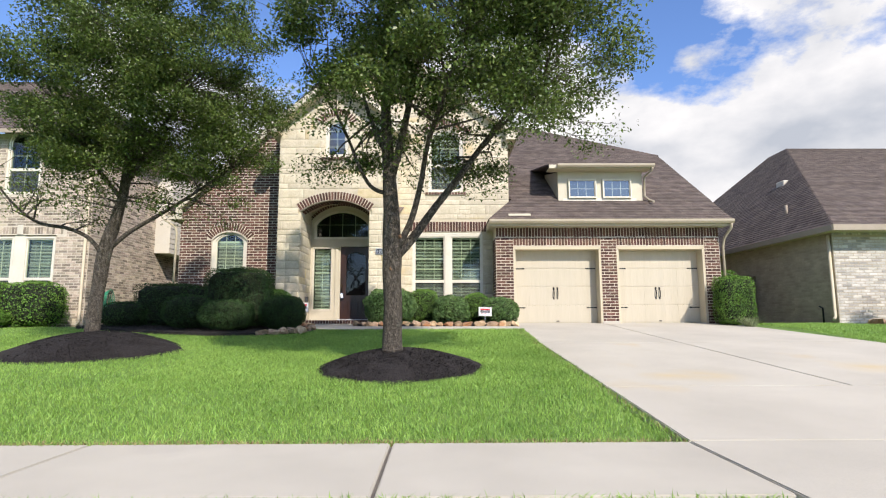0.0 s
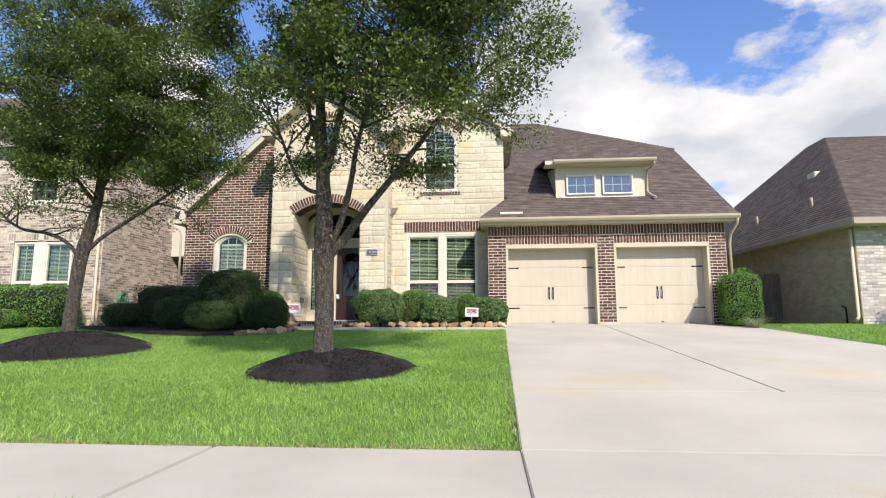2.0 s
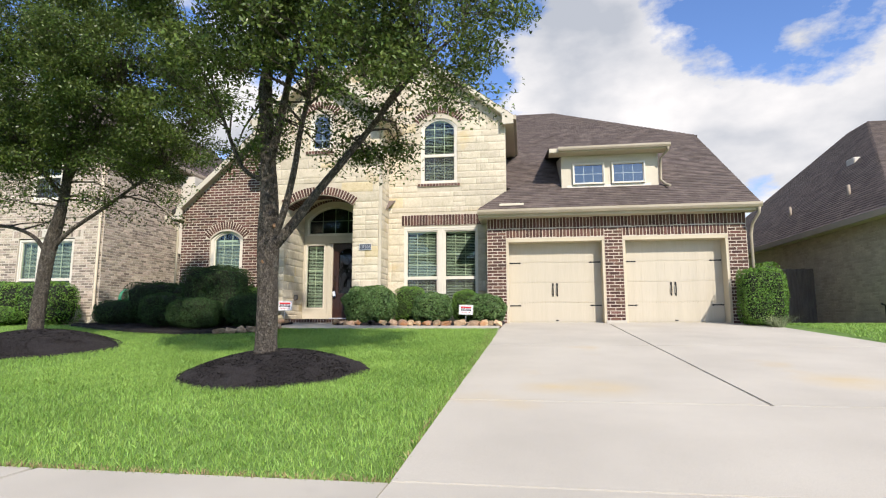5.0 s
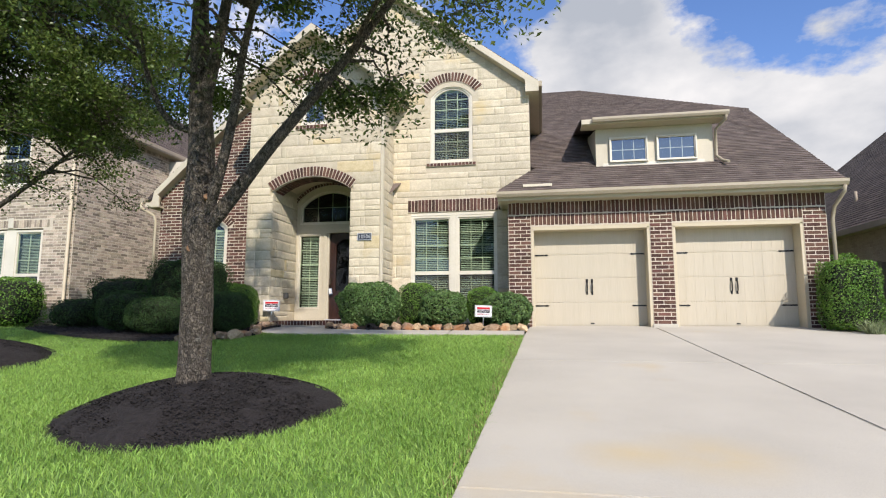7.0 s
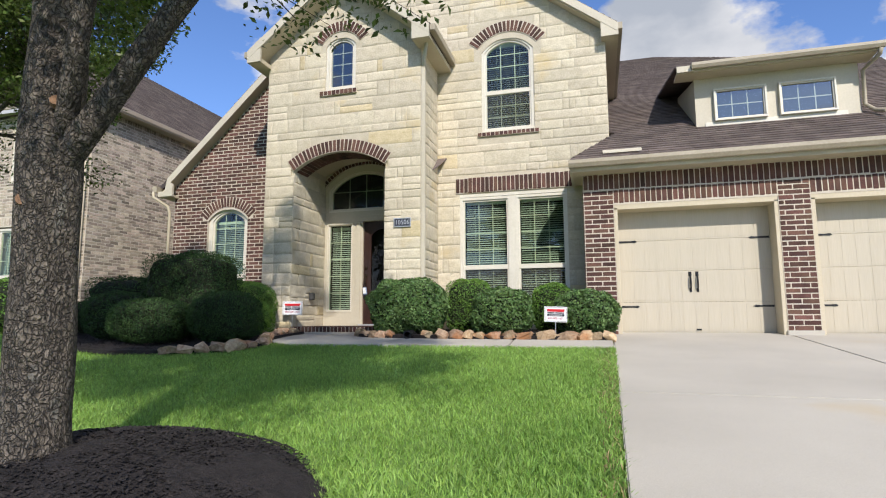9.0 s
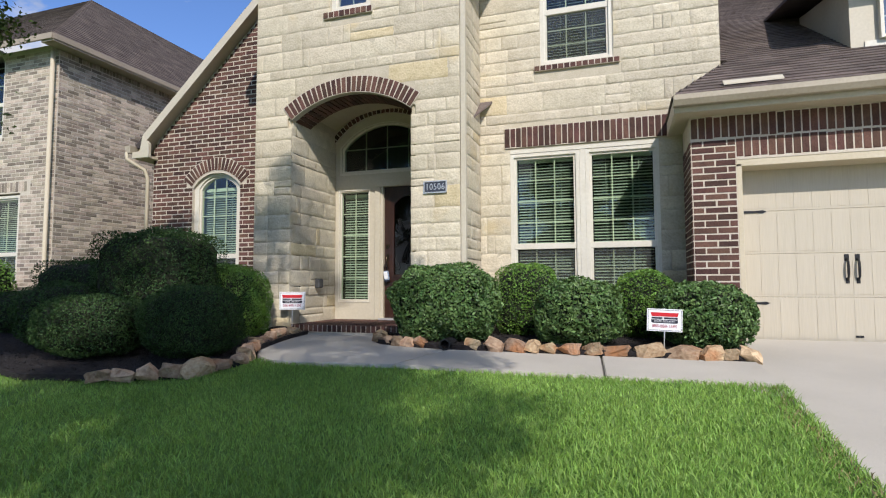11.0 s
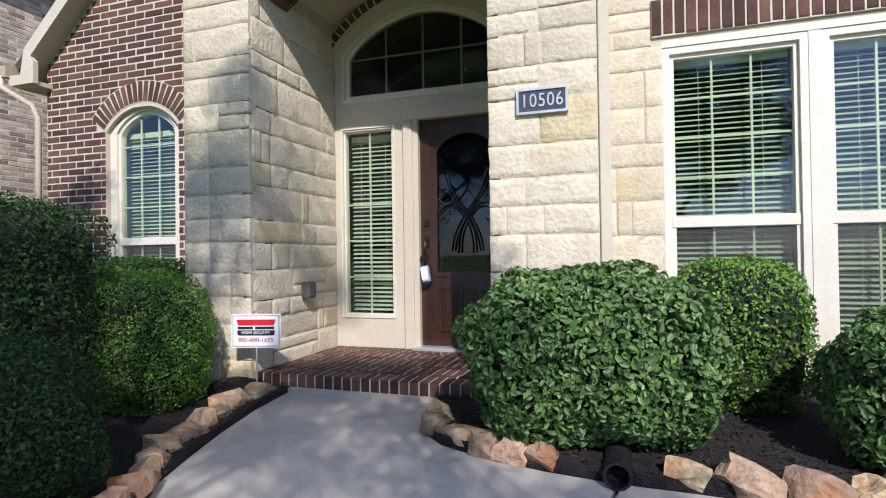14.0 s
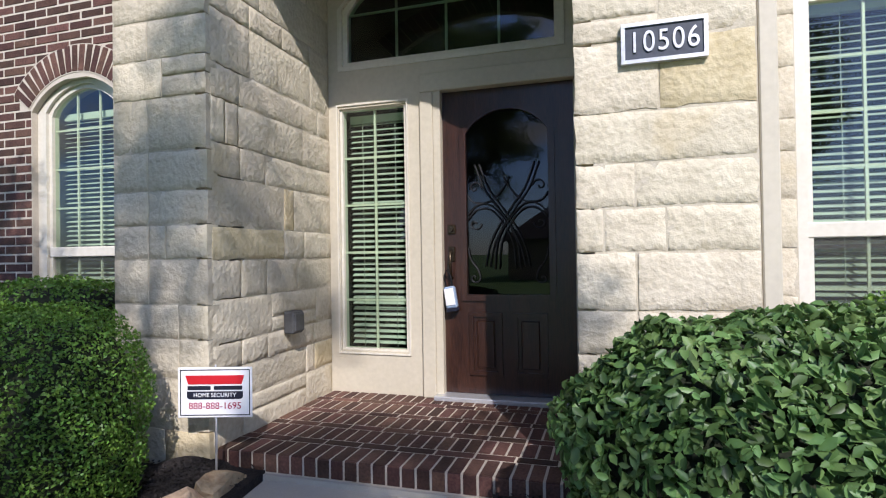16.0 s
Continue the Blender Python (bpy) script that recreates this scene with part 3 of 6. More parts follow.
def arch_bricks(parent, y, x0, x1, spring, rise, tall, depth, name="arch_brick", wide=0.082, into=0.0):
    """Bricks stood round a segment arch, over its soffit."""
    c, half = (x0 + x1) / 2, (x1 - x0) / 2
    r = (half * half + rise * rise) / (2 * rise)
    cz, a0 = spring + rise - r, math.asin(half / r)
    n = max(5, round(2 * a0 * (r + tall / 2) / wide))
    for k in range(n):
        a = -a0 + 2 * a0 * (k + 0.5) / n
        w = 2 * a0 * (r + tall * 0.4) / n - 0.016
        ob = new(name, BRICK_MESH[0])
        ob.parent = parent
        ob.matrix_basis = (Matrix.Translation((c + r * math.sin(a), y + into, cz + r * math.cos(a))) @ Matrix.Rotation(a, 4, "Y")
                           @ Matrix.Translation((-w / 2, 0, 0)) @ Matrix.Diagonal((w, depth, tall, 1)))
    # mortar bed behind and between them
    bm = bmesh.new()
    pts = []
    for k in range(21):
        a = -a0 + 2 * a0 * k / 20
        pts.append((c + r * math.sin(a), cz + r * math.cos(a), c + (r + tall) * math.sin(a), cz + (r + tall) * math.cos(a)))
    lo = [(p[0], p[1]) for p in pts] + [(p[2], p[3]) for p in reversed(pts)]
    prism(bm, [(x, y + into - depth + 0.005, z) for x, z in lo], (0, depth + 0.05, 0))
    part("arch_mortar", bm, M_MORTAR, parent)


def soldier_row(x0, x1, z0, z1, wide=0.086):
    n = max(1, round((x1 - x0) / wide))
    return [(x0 + (x1 - x0) * k / n, x0 + (x1 - x0) * (k + 1) / n, z0, z1) for k in range(n)]


def text_part(name, words, size, m, material, parent, depth=0.002):
    """Raised lettering in the built-in font, as a mesh."""
    cu = bpy.data.curves.new(name, "FONT")
    cu.body, cu.size, cu.extrude, cu.align_x, cu.align_y = words, size, depth, "CENTER", "CENTER"
    tmp = bpy.data.objects.new("lettering", cu)
    scene.collection.objects.link(tmp)
    dg = bpy.context.evaluated_depsgraph_get()
    me = bpy.data.meshes.new_from_object(tmp.evaluated_get(dg))
    bpy.data.objects.remove(tmp)
    me.materials.clear()
    me.materials.append(material)
    ob = new(name, me)
    ob.parent = parent
    ob.matrix_basis = m
    return ob


# ---- ground, walks and drive ----
def ground_sheet():
    xs = [-2000, -300, -80, -40, -25, -18, -14, -11, -9] + [-8 + 0.5 * k for k in range(45)] + [16, 20, 30, 50, 100, 400, 2000]
    ys = [-2000, -300, -80, -30, -15, -8, -4, -2, -1] + [0.5 * k for k in range(32)] + [17, 19, 22, 26, 32, 40, 60, 100, 300, 2000]
    v = [(x, y, ground_z(y) - (0.14 if 2.4 < x < 8.7 and 3.2 < y < 15.2 else 0.02) + (0.015 * noise.noise((x * 0.6, y * 0.6, 0)) if -10 < x < 16 and 3 < y < 13 else 0)) for y in ys for x in xs]
    w = len(xs)
    f = [(j * w + i, j * w + i + 1, (j + 1) * w + i + 1, (j + 1) * w + i) for j in range(len(ys) - 1) for i in range(w - 1)]
    return tagged(raw("ground", v, f, M_SOIL, smooth=True), "green lawn ground that rises gently to the house", "ground", kind="structure")


ground_sheet()


def slab_piece(name, pts, material, parent, thick=0.1, lift=0.0):
    """A concrete slab over plan points, its top following the ground."""
    bm = bmesh.new()
    top = [bm.verts.new((x, y, z + lift)) for x, y, z in pts]
    low = [bm.verts.new((x, y, z + lift - thick)) for x, y, z in pts]
    bm.faces.new(top)
    bm.faces.new(low[::-1])
    n = len(pts)
    edges = []
    for k in range(n):
        bm.faces.new((top[k], low[k], low[(k + 1) % n], top[(k + 1) % n]))
    bmesh.ops.recalc_face_normals(bm, faces=bm.faces)
    rim = [e for e in bm.edges if e.verts[0] in top and e.verts[1] in top]
    bmesh.ops.bevel(bm, geom=rim, offset=0.008, segments=2, affect="EDGES")
    return part(name, bm, material, parent)


sidewalk = thing("pavement", "pale concrete sidewalk in broom-finished slabs", "sidewalk", kind="structure")
for k in range(-8, 4):
    a, b = -2.27 + 2.24 * (k - 0) + 0.012, -2.27 + 2.24 * (k + 1) - 0.012
    if b > 2.2:
        break
    slab_piece("slab", [(a, 2.38, 0), (b, 2.38, 0), (b, 3.64, 0), (a, 3.64, 0)], M_CONCRETE, sidewalk)
for k in range(4):
    a = 9.0 + 2.24 * k
    slab_piece("slab", [(a + 0.012, 2.38, 0), (a + 2.228, 2.38, 0), (a + 2.228, 3.64, 0), (a + 0.012, 3.64, 0)], M_CONCRETE, sidewalk)
box("joint_filler", -22, 2.2, 2.40, 3.62, -0.08, -0.022, M_JOINT, sidewalk)

drive = thing("driveway", "wide pale concrete driveway with expansion joints and faint rust stains", "driveway", kind="structure")


def drive_z(y):
    return max(0.0, (y - 3.64) * 0.0702) if y > 3.64 else -0.004 * max(0, 2.3 - y)


def drive_edge_l(y):
    return 2.2 + 0.018 * (y - 3.6) if y > 3.6 else 2.2 - 0.22 * max(0, 1.2 - y)


for y0, y1 in ((-1.6, 1.2), (1.2, 3.62), (3.62, 5.75), (5.75, 10.2), (10.2, 15.3)):
    for side in ((0, 1) if y0 > 5 else (2,)):
        g = 0.008
        if side == 2:
            e0, e1, m0, m1 = drive_edge_l(y0), drive_edge_l(y1), 8.9, 8.9
        elif side == 0:
            e0, e1, m0, m1 = drive_edge_l(y0), drive_edge_l(y1), 5.05 - g, 5.05 - g
        else:
            e0, e1, m0, m1 = 5.05 + g, 5.05 + g, 8.9, 8.9
            if y1 > 12:
                m1 = 8.55
        slab_piece("slab", [(e0, y0 + g, drive_z(y0)), (m0, y0 + g, drive_z(y0)), (m1, y1 - g, drive_z(y1)), (e1, y1 - g, drive_z(y1))], M_DRIVE, drive, lift=0.012)
slab("joint_filler", [(2.26, 3.6, -0.06), (8.8, 3.6, -0.06), (8.5, 15.2, 0.755), (2.42, 15.2, 0.755)], (0, 0, 0.045), M_JOINT, drive)

path = thing("garden_path", "curved pale concrete path from the driveway to the front step", "path", kind="structure")


def pz(x, y):
    return float(np.interp(y, (12.5, 13.6, 14.8), (0.70, 0.75, 0.785)))


PATH_SLABS = (
    ((2.36, 12.66), (2.36, 13.62), (0.93, 13.66), (1.0, 12.64)),
    ((0.98, 12.64), (0.91, 13.66), (-0.78, 13.72), (-1.02, 12.72)),
    ((-1.04, 12.72), (-0.8, 13.72), (-1.15, 13.77), (-1.5, 13.86), (-1.75, 13.97), (-1.9, 14.12), (-1.98, 14.35), (-2.02, 14.74), (-3.26, 14.74), (-3.22, 14.25), (-3.13, 13.8),
     (-3.03, 13.42), (-2.94, 13.12), (-2.78, 12.9), (-2.6, 12.74), (-2.38, 12.64), (-2.1, 12.62), (-1.6, 12.67)),
)
for pts in PATH_SLABS:
    slab_piece("slab", [(x, y, pz(x, y)) for x, y in pts], M_CONCRETE, path, lift=0.012)
slab("joint_filler", [(x, y, pz(x, y) - 0.03) for x, y in ((2.3, 12.7), (2.3, 13.6), (-1.2, 13.7), (-1.2, 12.75))], (0, 0, 0.02), M_JOINT, path)

street = box("road", -60, 60, -9.5, -1.62, -0.3, -0.12, M_ASPHALT)
tagged(street, "pale concrete residential street", "street", kind="structure")

# ---- the house ----
house = thing("house", "two-storey brick and cream limestone house with a two-door garage", "house")
Z0 = 0.7
XU = (1, 0, 0)
UP = (0, 0, 1)
G_Y, MAIN_Y, BUMP_Y, DOOR_Y, BR_Y = 15.0, 15.8, 14.65, 16.02, 15.91


def straight(x):
    return lambda z: x


# garage front
g_holes = [rect_hole(2.50, 5.02, 0.0, 3.03), rect_hole(5.48, 8.02, 0.0, 3.03)]
fm = flat_frame((0, G_Y + 0.10, 0), XU, UP)
w_garage = backing("wall_garage", fm, straight(2.0), straight(8.46), g_holes, Z0, 3.72, 0.22, M_MORTAR, house)
s_holes = g_holes + [rect_hole(2.0, 8.46, 3.28, 4), rect_hole(2.5, 5.02, 3.03, 3.29), rect_hole(5.48, 8.02, 3.03, 3.29)]
pieces = brick_rows(straight(2.0), straight(8.46), s_holes, 0.79, 3.3, shift=2.0)
pieces += soldier_row(2.0, 8.46, 3.29, 3.58) + soldier_row(2.5, 5.02, 3.04, 3.292) + soldier_row(5.48, 8.02, 3.04, 3.292)
lay(w_garage, "brick", fm, pieces, BRICK_MESH, U_BRICK, 0.112, 0.0135, M_BRICK_J, limit=420)
# concrete foot of the middle pier
box("pier_foot", 5.0, 5.5, 14.96, 15.3, 0.74, 0.88, M_CONCRETE, house, bevel=0.01)
# garage return to the left
fm = flat_frame((2.10, 0, 0), (0, -1, 0), UP)
w_ret = backing("wall_garage_return", fm, straight(-15.8), straight(-15.0), [], Z0, 3.72, 0.2, M_MORTAR, house)
lay(w_ret, "brick", fm, brick_rows(straight(-15.8), straight(-14.99), [], 0.79, 3.35), BRICK_MESH, U_BRICK, 0.112, 0.0135, M_BRICK_J)
# garage right side
fm = flat_frame((8.36, 0, 0), (0, 1, 0), UP)
w_right = backing("wall_right", fm, straight(15.0), straight(27.0), [], Z0, 3.9, 0.22, M_MORTAR, house)
lay(w_right, "brick", fm, brick_rows(straight(15.0), straight(27.0), [], 0.79, 3.6), BRICK_MESH, U_BRICK, 0.112, 0.0135, M_BRICK_J, limit=0)

# main stone wall, with its gable
GX, GZ, SL = -0.9, 9.3, 0.765


def gable_l(z):
    return max(-4.4, GX - (GZ - z) / SL) if z > 6.5 else -4.4


def gable_r(z):
    return min(2.5, GX + (GZ - z) / SL) if z > 6.5 else 2.5


m_holes = [rect_hole(-0.44, 1.68, 1.05, 3.57), arch_hole(0.04, 1.10, 4.82, 6.52, 0.27)]
m_holes_b = m_holes + [rect_hole(-4.2, -1.1, 0, 6.3)]
fm = flat_frame((0, MAIN_Y + 0.09, 0), XU, UP)
w_main = backing("wall_main", fm, gable_l, gable_r, m_holes_b, Z0, GZ, 0.22, M_STONE_MORTAR, house)


def main_right(z):
    return 2.0 if z < 3.75 else gable_r(z)


st_holes = m_holes + [rect_hole(-0.52, 2.0, 3.56, 3.90), arch_hole(-0.11, 1.25, 6.64, 6.80, 0.30), rect_hole(-0.06, 1.20, 4.715, 4.83), rect_hole(-9, -0.93, 0, 6.3)]
lay(w_main, "stone", fm, stone_rows(gable_l, main_right, st_holes, 0.75, GZ - 0.05, 11), STONE_MESH, U_STONE, 0.09, 0.009, M_STONE)
lay(w_main, "lintel_brick", fm, soldier_row(-0.52, 1.98, 3.58, 3.90), BRICK_MESH, U_BRICK, 0.112, 0.0135, M_BRICK_J)
box("lintel_mortar", -0.515, 1.975, MAIN_Y - 0.016, MAIN_Y + 0.03, 3.585, 3.895, M_MORTAR, w_main)
box("sill_mortar", -0.045, 1.185, MAIN_Y - 0.034, MAIN_Y + 0.03, 4.73, 4.81, M_MORTAR, w_main)
lay(w_main, "sill_brick", fm, soldier_row(-0.05, 1.19, 4.725, 4.815), BRICK_MESH, U_BRICK, 0.13, 0.012, M_BRICK_J)
arch_bricks(w_main, MAIN_Y + 0.09, -0.03, 1.17, 6.62, 0.30, 0.24, 0.105)

# entry block
B0, B1 = -4.2, -0.9
BGX, BGZ = -2.53, 7.80


def bump_l(z):
    return max(B0, BGX - (BGZ - z) / 0.78) if z > 6.2 else B0


def bump_r(z):
    return min(B1, BGX + (BGZ - z) / 0.78) if z > 6.2 else B1


entry_hole = arch_hole(-3.55, -1.62, 0.0, 4.0, 0.32)
b_holes = [entry_hole, arch_hole(-2.90, -2.25, 5.58, 6.50, 0.17)]
fm = flat_frame((0, BUMP_Y + 0.09, 0), XU, UP)
w_entry = backing("wall_entry", fm, bump_l, bump_r, [arch_hole(-3.63, -1.54, 0.0, 4.02, 0.34), b_holes[1]], Z0, BGZ, 0.22, M_STONE_MORTAR, house)
be_holes = [arch_hole(-3.62, -1.55, 4.0, 4.09, 0.42), entry_hole, arch_hole(-3.02, -2.13, 6.56, 6.68, 0.30), b_holes[1], rect_hole(-3.02, -2.2, 5.46, 5.59)]
lay(w_entry, "stone", fm, stone_rows(bump_l, bump_r, be_holes, 0.75, BGZ - 0.05, 5), STONE_MESH, U_STONE, 0.09, 0.009, M_STONE)
box("sill_mortar", -3.005, -2.215, BUMP_Y - 0.034, BUMP_Y + 0.03, 5.475, 5.57, M_MORTAR, w_entry)
lay(w_entry, "sill_brick", fm, soldier_row(-3.01, -2.21, 5.47, 5.575), BRICK_MESH, U_BRICK, 0.13, 0.012, M_BRICK_J)
arch_bricks(w_entry, BUMP_Y + 0.09, -3.55, -1.62, 4.0, 0.32, 0.24, 0.105)
arch_bricks(w_entry, BUMP_Y + 0.09, -2.98, -2.17, 6.56, 0.24, 0.22, 0.105)
# entry block sides
for x, u, span in ((B1 - 0.09, (0, 1, 0), (BUMP_Y, MAIN_Y)), (B0 + 0.09, (0, -1, 0), (-BR_Y - 0.1, -BUMP_Y))):
    fm = flat_frame((x, 0, 0), u, UP)
    w_side = backing("wall_entry_side", fm, straight(span[0] + (0.09 if u[1] > 0 else 0)), straight(span[1] - (0 if u[1] > 0 else 0.09)), [], Z0, 6.6, 0.2, M_STONE_MORTAR, house)
    lay(w_side, "stone", fm, stone_rows(straight(span[0] + (0.03 if u[1] > 0 else 0)), straight(span[1] - (0 if u[1] > 0 else 0.03)), [], 0.75, 6.6, 23), STONE_MESH, U_STONE, 0.09, 0.009, M_STONE)
# porch inner sides
for x, u, span, seed in ((-3.55 - 0.09, (0, 1, 0), (BUMP_Y, DOOR_Y), 31), (-1.62 + 0.09, (0, -1, 0), (-DOOR_Y, -BUMP_Y), 37)):
    fm = flat_frame((x, 0, 0), u, UP)
    w_in = backing("wall_porch", fm, straight(span[0] + 0.32 if u[1] > 0 else span[0]), straight(span[1] if u[1] > 0 else span[1] - 0.32), [], Z0, 4.6, 0.15, M_STONE_MORTAR, house)
    lay(w_in, "stone", fm, stone_rows(straight(span[0] + (0.035 if u[1] > 0 else 0)), straight(span[1] - (0 if u[1] > 0 else 0.035)), [], 0.75, 4.12, seed), STONE_MESH, U_STONE, 0.09, 0.009, M_STONE)
# porch vault: brick soffit under the front arch, plaster behind
c_, half_, rise_ = -2.585, 0.965, 0.32
r_ = (half_ ** 2 + rise_ ** 2) / (2 * rise_)
cz_, a0_ = 4.0 + rise_ - r_, math.asin(half_ / r_)
vault = new("porch_vault")
vault.parent = house
n_v = 26
for k in range(n_v):
    a = -a0_ + 2 * a0_ * (k + 0.5) / n_v
    for row in range(2):
        ob = new("soffit_brick", BRICK_MESH[0])
        ob.parent = vault
        w = 2 * a0_ * r_ / n_v - 0.012
        # the brick's front face looks down into the porch
        ob.matrix_basis = (Matrix.Translation((c_ + r_ * math.sin(a), BUMP_Y + 0.10 + 0.21 * row, cz_ + r_ * math.cos(a))) @ Matrix.Rotation(a, 4, "Y")
                           @ Matrix.Rotation(radians(90), 4, "X") @ Matrix.Translation((-w / 2, -0.0, -0.2)) @ Matrix.Diagonal((w, 0.012, 0.2, 1)))
bm = bmesh.new()
arc = [(c_ + (r_ + 0.012) * math.sin(-a0_ + 2 * a0_ * k / 20), cz_ + (r_ + 0.012) * math.cos(-a0_ + 2 * a0_ * k / 20)) for k in range(21)]
prism(bm, [(x, BUMP_Y + 0.095, z) for x, z in arc] + [(-1.5, BUMP_Y + 0.095, 4.7), (-3.75, BUMP_Y + 0.095, 4.7)], (0, 0.42, 0))
part("vault_mortar", bm, M_MORTAR, vault)
bm = bmesh.new()
arc = [(c_ + (r_ + 0.22) * math.sin(-0.62 + 1.24 * k / 20), cz_ + (r_ + 0.16) * math.cos(-0.62 + 1.24 * k / 20)) for k in range(21)]
prism(bm, [(x, BUMP_Y + 0.52, z) for x, z in arc] + [(-1.4, BUMP_Y + 0.52, 4.95), (-3.85, BUMP_Y + 0.52, 4.95)], (0, 0.98, 0))
part("vault_plaster", bm, M_SOFFIT, vault)

# brick wall with half gable
def brick_top(z):
    return -7.5 if z < 4.25 else -7.5 + (z - 4.25) / 0.92


a_hole = arch_hole(-6.54, -5.47, 1.25, 3.34, 0.27)
fm = flat_frame((0, BR_Y + 0.10, 0), XU, UP)
w_brick = backing("wall_brick", fm, brick_top, straight(-3.9), [a_hole], Z0, 7.3, 0.22, M_MORTAR, house)
pieces = brick_rows(brick_top, straight(-4.2), [a_hole, arch_hole(-6.68, -5.33, 3.42, 3.50, 0.34)], 0.79, 7.2)
lay(w_brick, "brick", fm, pieces, BRICK_MESH, U_BRICK, 0.112, 0.0135, M_BRICK_J, limit=330, near=lambda p: abs(p[2] - 3.0) + abs(p[0] + 5.2) * 0.6)
arch_bricks(w_brick, BR_Y + 0.10, -6.56, -5.45, 3.37, 0.28, 0.25, 0.118)
fm = flat_frame((-7.4, 0, 0), (0, -1, 0), UP)
w_bl = backing("wall_left", fm, straight(-27), straight(-BR_Y - 0.1), [], Z0, 4.2, 0.2, M_MORTAR, house)
lay(w_bl, "brick", fm, brick_rows(straight(-27), straight(-BR_Y), [], 0.79, 4.15), BRICK_MESH, U_BRICK, 0.112, 0.0135, M_BRICK_J, limit=0)
box("wall_back", -7.4, 8.4, 26.9, 27.1, Z0, 6.0, M_MORTAR, house)
# added dark walls and floors that stand in for unlit rooms
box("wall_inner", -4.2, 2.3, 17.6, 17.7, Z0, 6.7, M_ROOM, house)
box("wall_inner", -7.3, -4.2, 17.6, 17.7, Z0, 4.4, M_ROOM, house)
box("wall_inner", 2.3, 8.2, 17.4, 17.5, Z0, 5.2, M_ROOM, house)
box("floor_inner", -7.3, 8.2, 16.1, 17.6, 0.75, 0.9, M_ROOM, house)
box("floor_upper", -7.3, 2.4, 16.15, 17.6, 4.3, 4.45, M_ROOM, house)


# ---- roofs ----
def roof_plane(name, pts, parent, thick=0.09, limit=0, cover=True, near=None):
    """A roof plane: first two points along the eave (left to right), then the rest, anticlockwise seen from outside; shingles laid on it."""
    p = [Vector(q) for q in pts]
    u = (p[1] - p[0]).normalized()
    nrm = Vector((0, 0, 0))
    for a, b in zip(p, p[1:] + p[:1]):
        nrm += a.cross(b)
    nrm.normalize()
    if nrm.z < 0:
        nrm = -nrm
    up = nrm.cross(u)
    plane = slab(name, pts, -nrm * thick, M_FELT, parent)
    if not cover:
        return plane
    fm = Matrix((u, -nrm, up)).transposed().to_4x4()
    fm.translation = p[0]
    flat = [((q - p[0]).dot(u), (q - p[0]).dot(up)) for q in p]

    def cross(h):
        xs = []
        for (x0, y0), (x1, y1) in zip(flat, flat[1:] + flat[:1]):
            if (y0 <= h) != (y1 <= h):
                xs.append(x0 + (h - y0) * (x1 - x0) / (y1 - y0))
        return (min(xs), max(xs)) if len(xs) > 1 else None
    top = max(h for _, h in flat)
    out, h, row, rng = [], 0.0, 0, random.Random(7)
    while h < top - 0.05:
        c = cross(h + 0.07)
        if c:
            x = c[0] - rng.random() * 0.2
            while x < c[1]:
                w = rng.choice((0.16, 0.22, 0.3, 0.34))
                a, b = max(x, c[0]), min(x + w, c[1])
                if b - a > 0.03:
                    out.append((a, b, h, min(h + 0.145, top)))
                x += w
        h, row = h + 0.14, row + 1
    lay(plane, "shingle", fm, out, SHINGLE_MESH, U_SHINGLE, 0.016, 0.003, M_SHINGLE_J, limit=limit, near=near)
    return plane


RS = 0.62
EY, EZ = 14.6, 3.76


def rz(y):
    return EZ + RS * (y - EY)


roof_plane("roof_garage", [(1.78, EY, EZ), (8.68, EY, EZ), (9.1, 20.6, rz(20.6)), (4.4, 25.2, rz(25.2)), (-1.0, 25.2, rz(25.2)), (-1.0, 19.6, rz(19.6)), (2.62, 16.0, rz(16.0))], house, limit=300)
roof_plane("roof_hip", [(1.78, 15.95, EZ), (1.78, EY, EZ), (2.62, 16.0, rz(16.0))], house)
roof_plane("roof_back", [(9.1, 20.6, rz(20.6)), (9.1, 29.5, rz(20.6)), (4.4, 25.2, rz(25.2))], house, cover=False)
roof_plane("roof_back", [(9.1, 20.6, rz(20.6)), (8.9, 20.6, 3.7), (8.9, 27.2, 3.7), (9.1, 29.5, rz(20.6))], house, cover=False)
# small hip on the left end of the garage eave
slab("roof_flashing", [(2.35, 14.72, 3.87), (2.98, 14.72, 3.87), (2.98, 14.80, 3.93), (2.35, 14.80, 3.93)], (0, 0, 0.02), M_TRIM, house)
# main gable roof
for s in (1, -1):
    e = 3.62
    ax, az = GX, GZ + 0.16
    ex, ez = GX + s * e, GZ + 0.16 - SL * e
    q = [(ex, 15.6, ez), (ex, 25.0, ez), (ax, 25.0, az), (ax, 15.6, az)]
    roof_plane("roof_main", q if s > 0 else [q[1], q[0], q[3], q[2]], house)
    # rake board and soffit
    slab("rake_board", [(ex, 15.56, ez - 0.02), (ex, 15.56, ez - 0.20), (ax, 15.56, az - 0.20), (ax, 15.56, az - 0.02)], (0, 0.04, 0), M_TRIM, house)
    slab("rake_soffit", [(ex, 15.6, ez - 0.22), (ex, 15.9, ez - 0.22), (ax, 15.9, az - 0.22), (ax, 15.6, az - 0.22)], (0, 0, 0.03), M_SOFFIT, house)
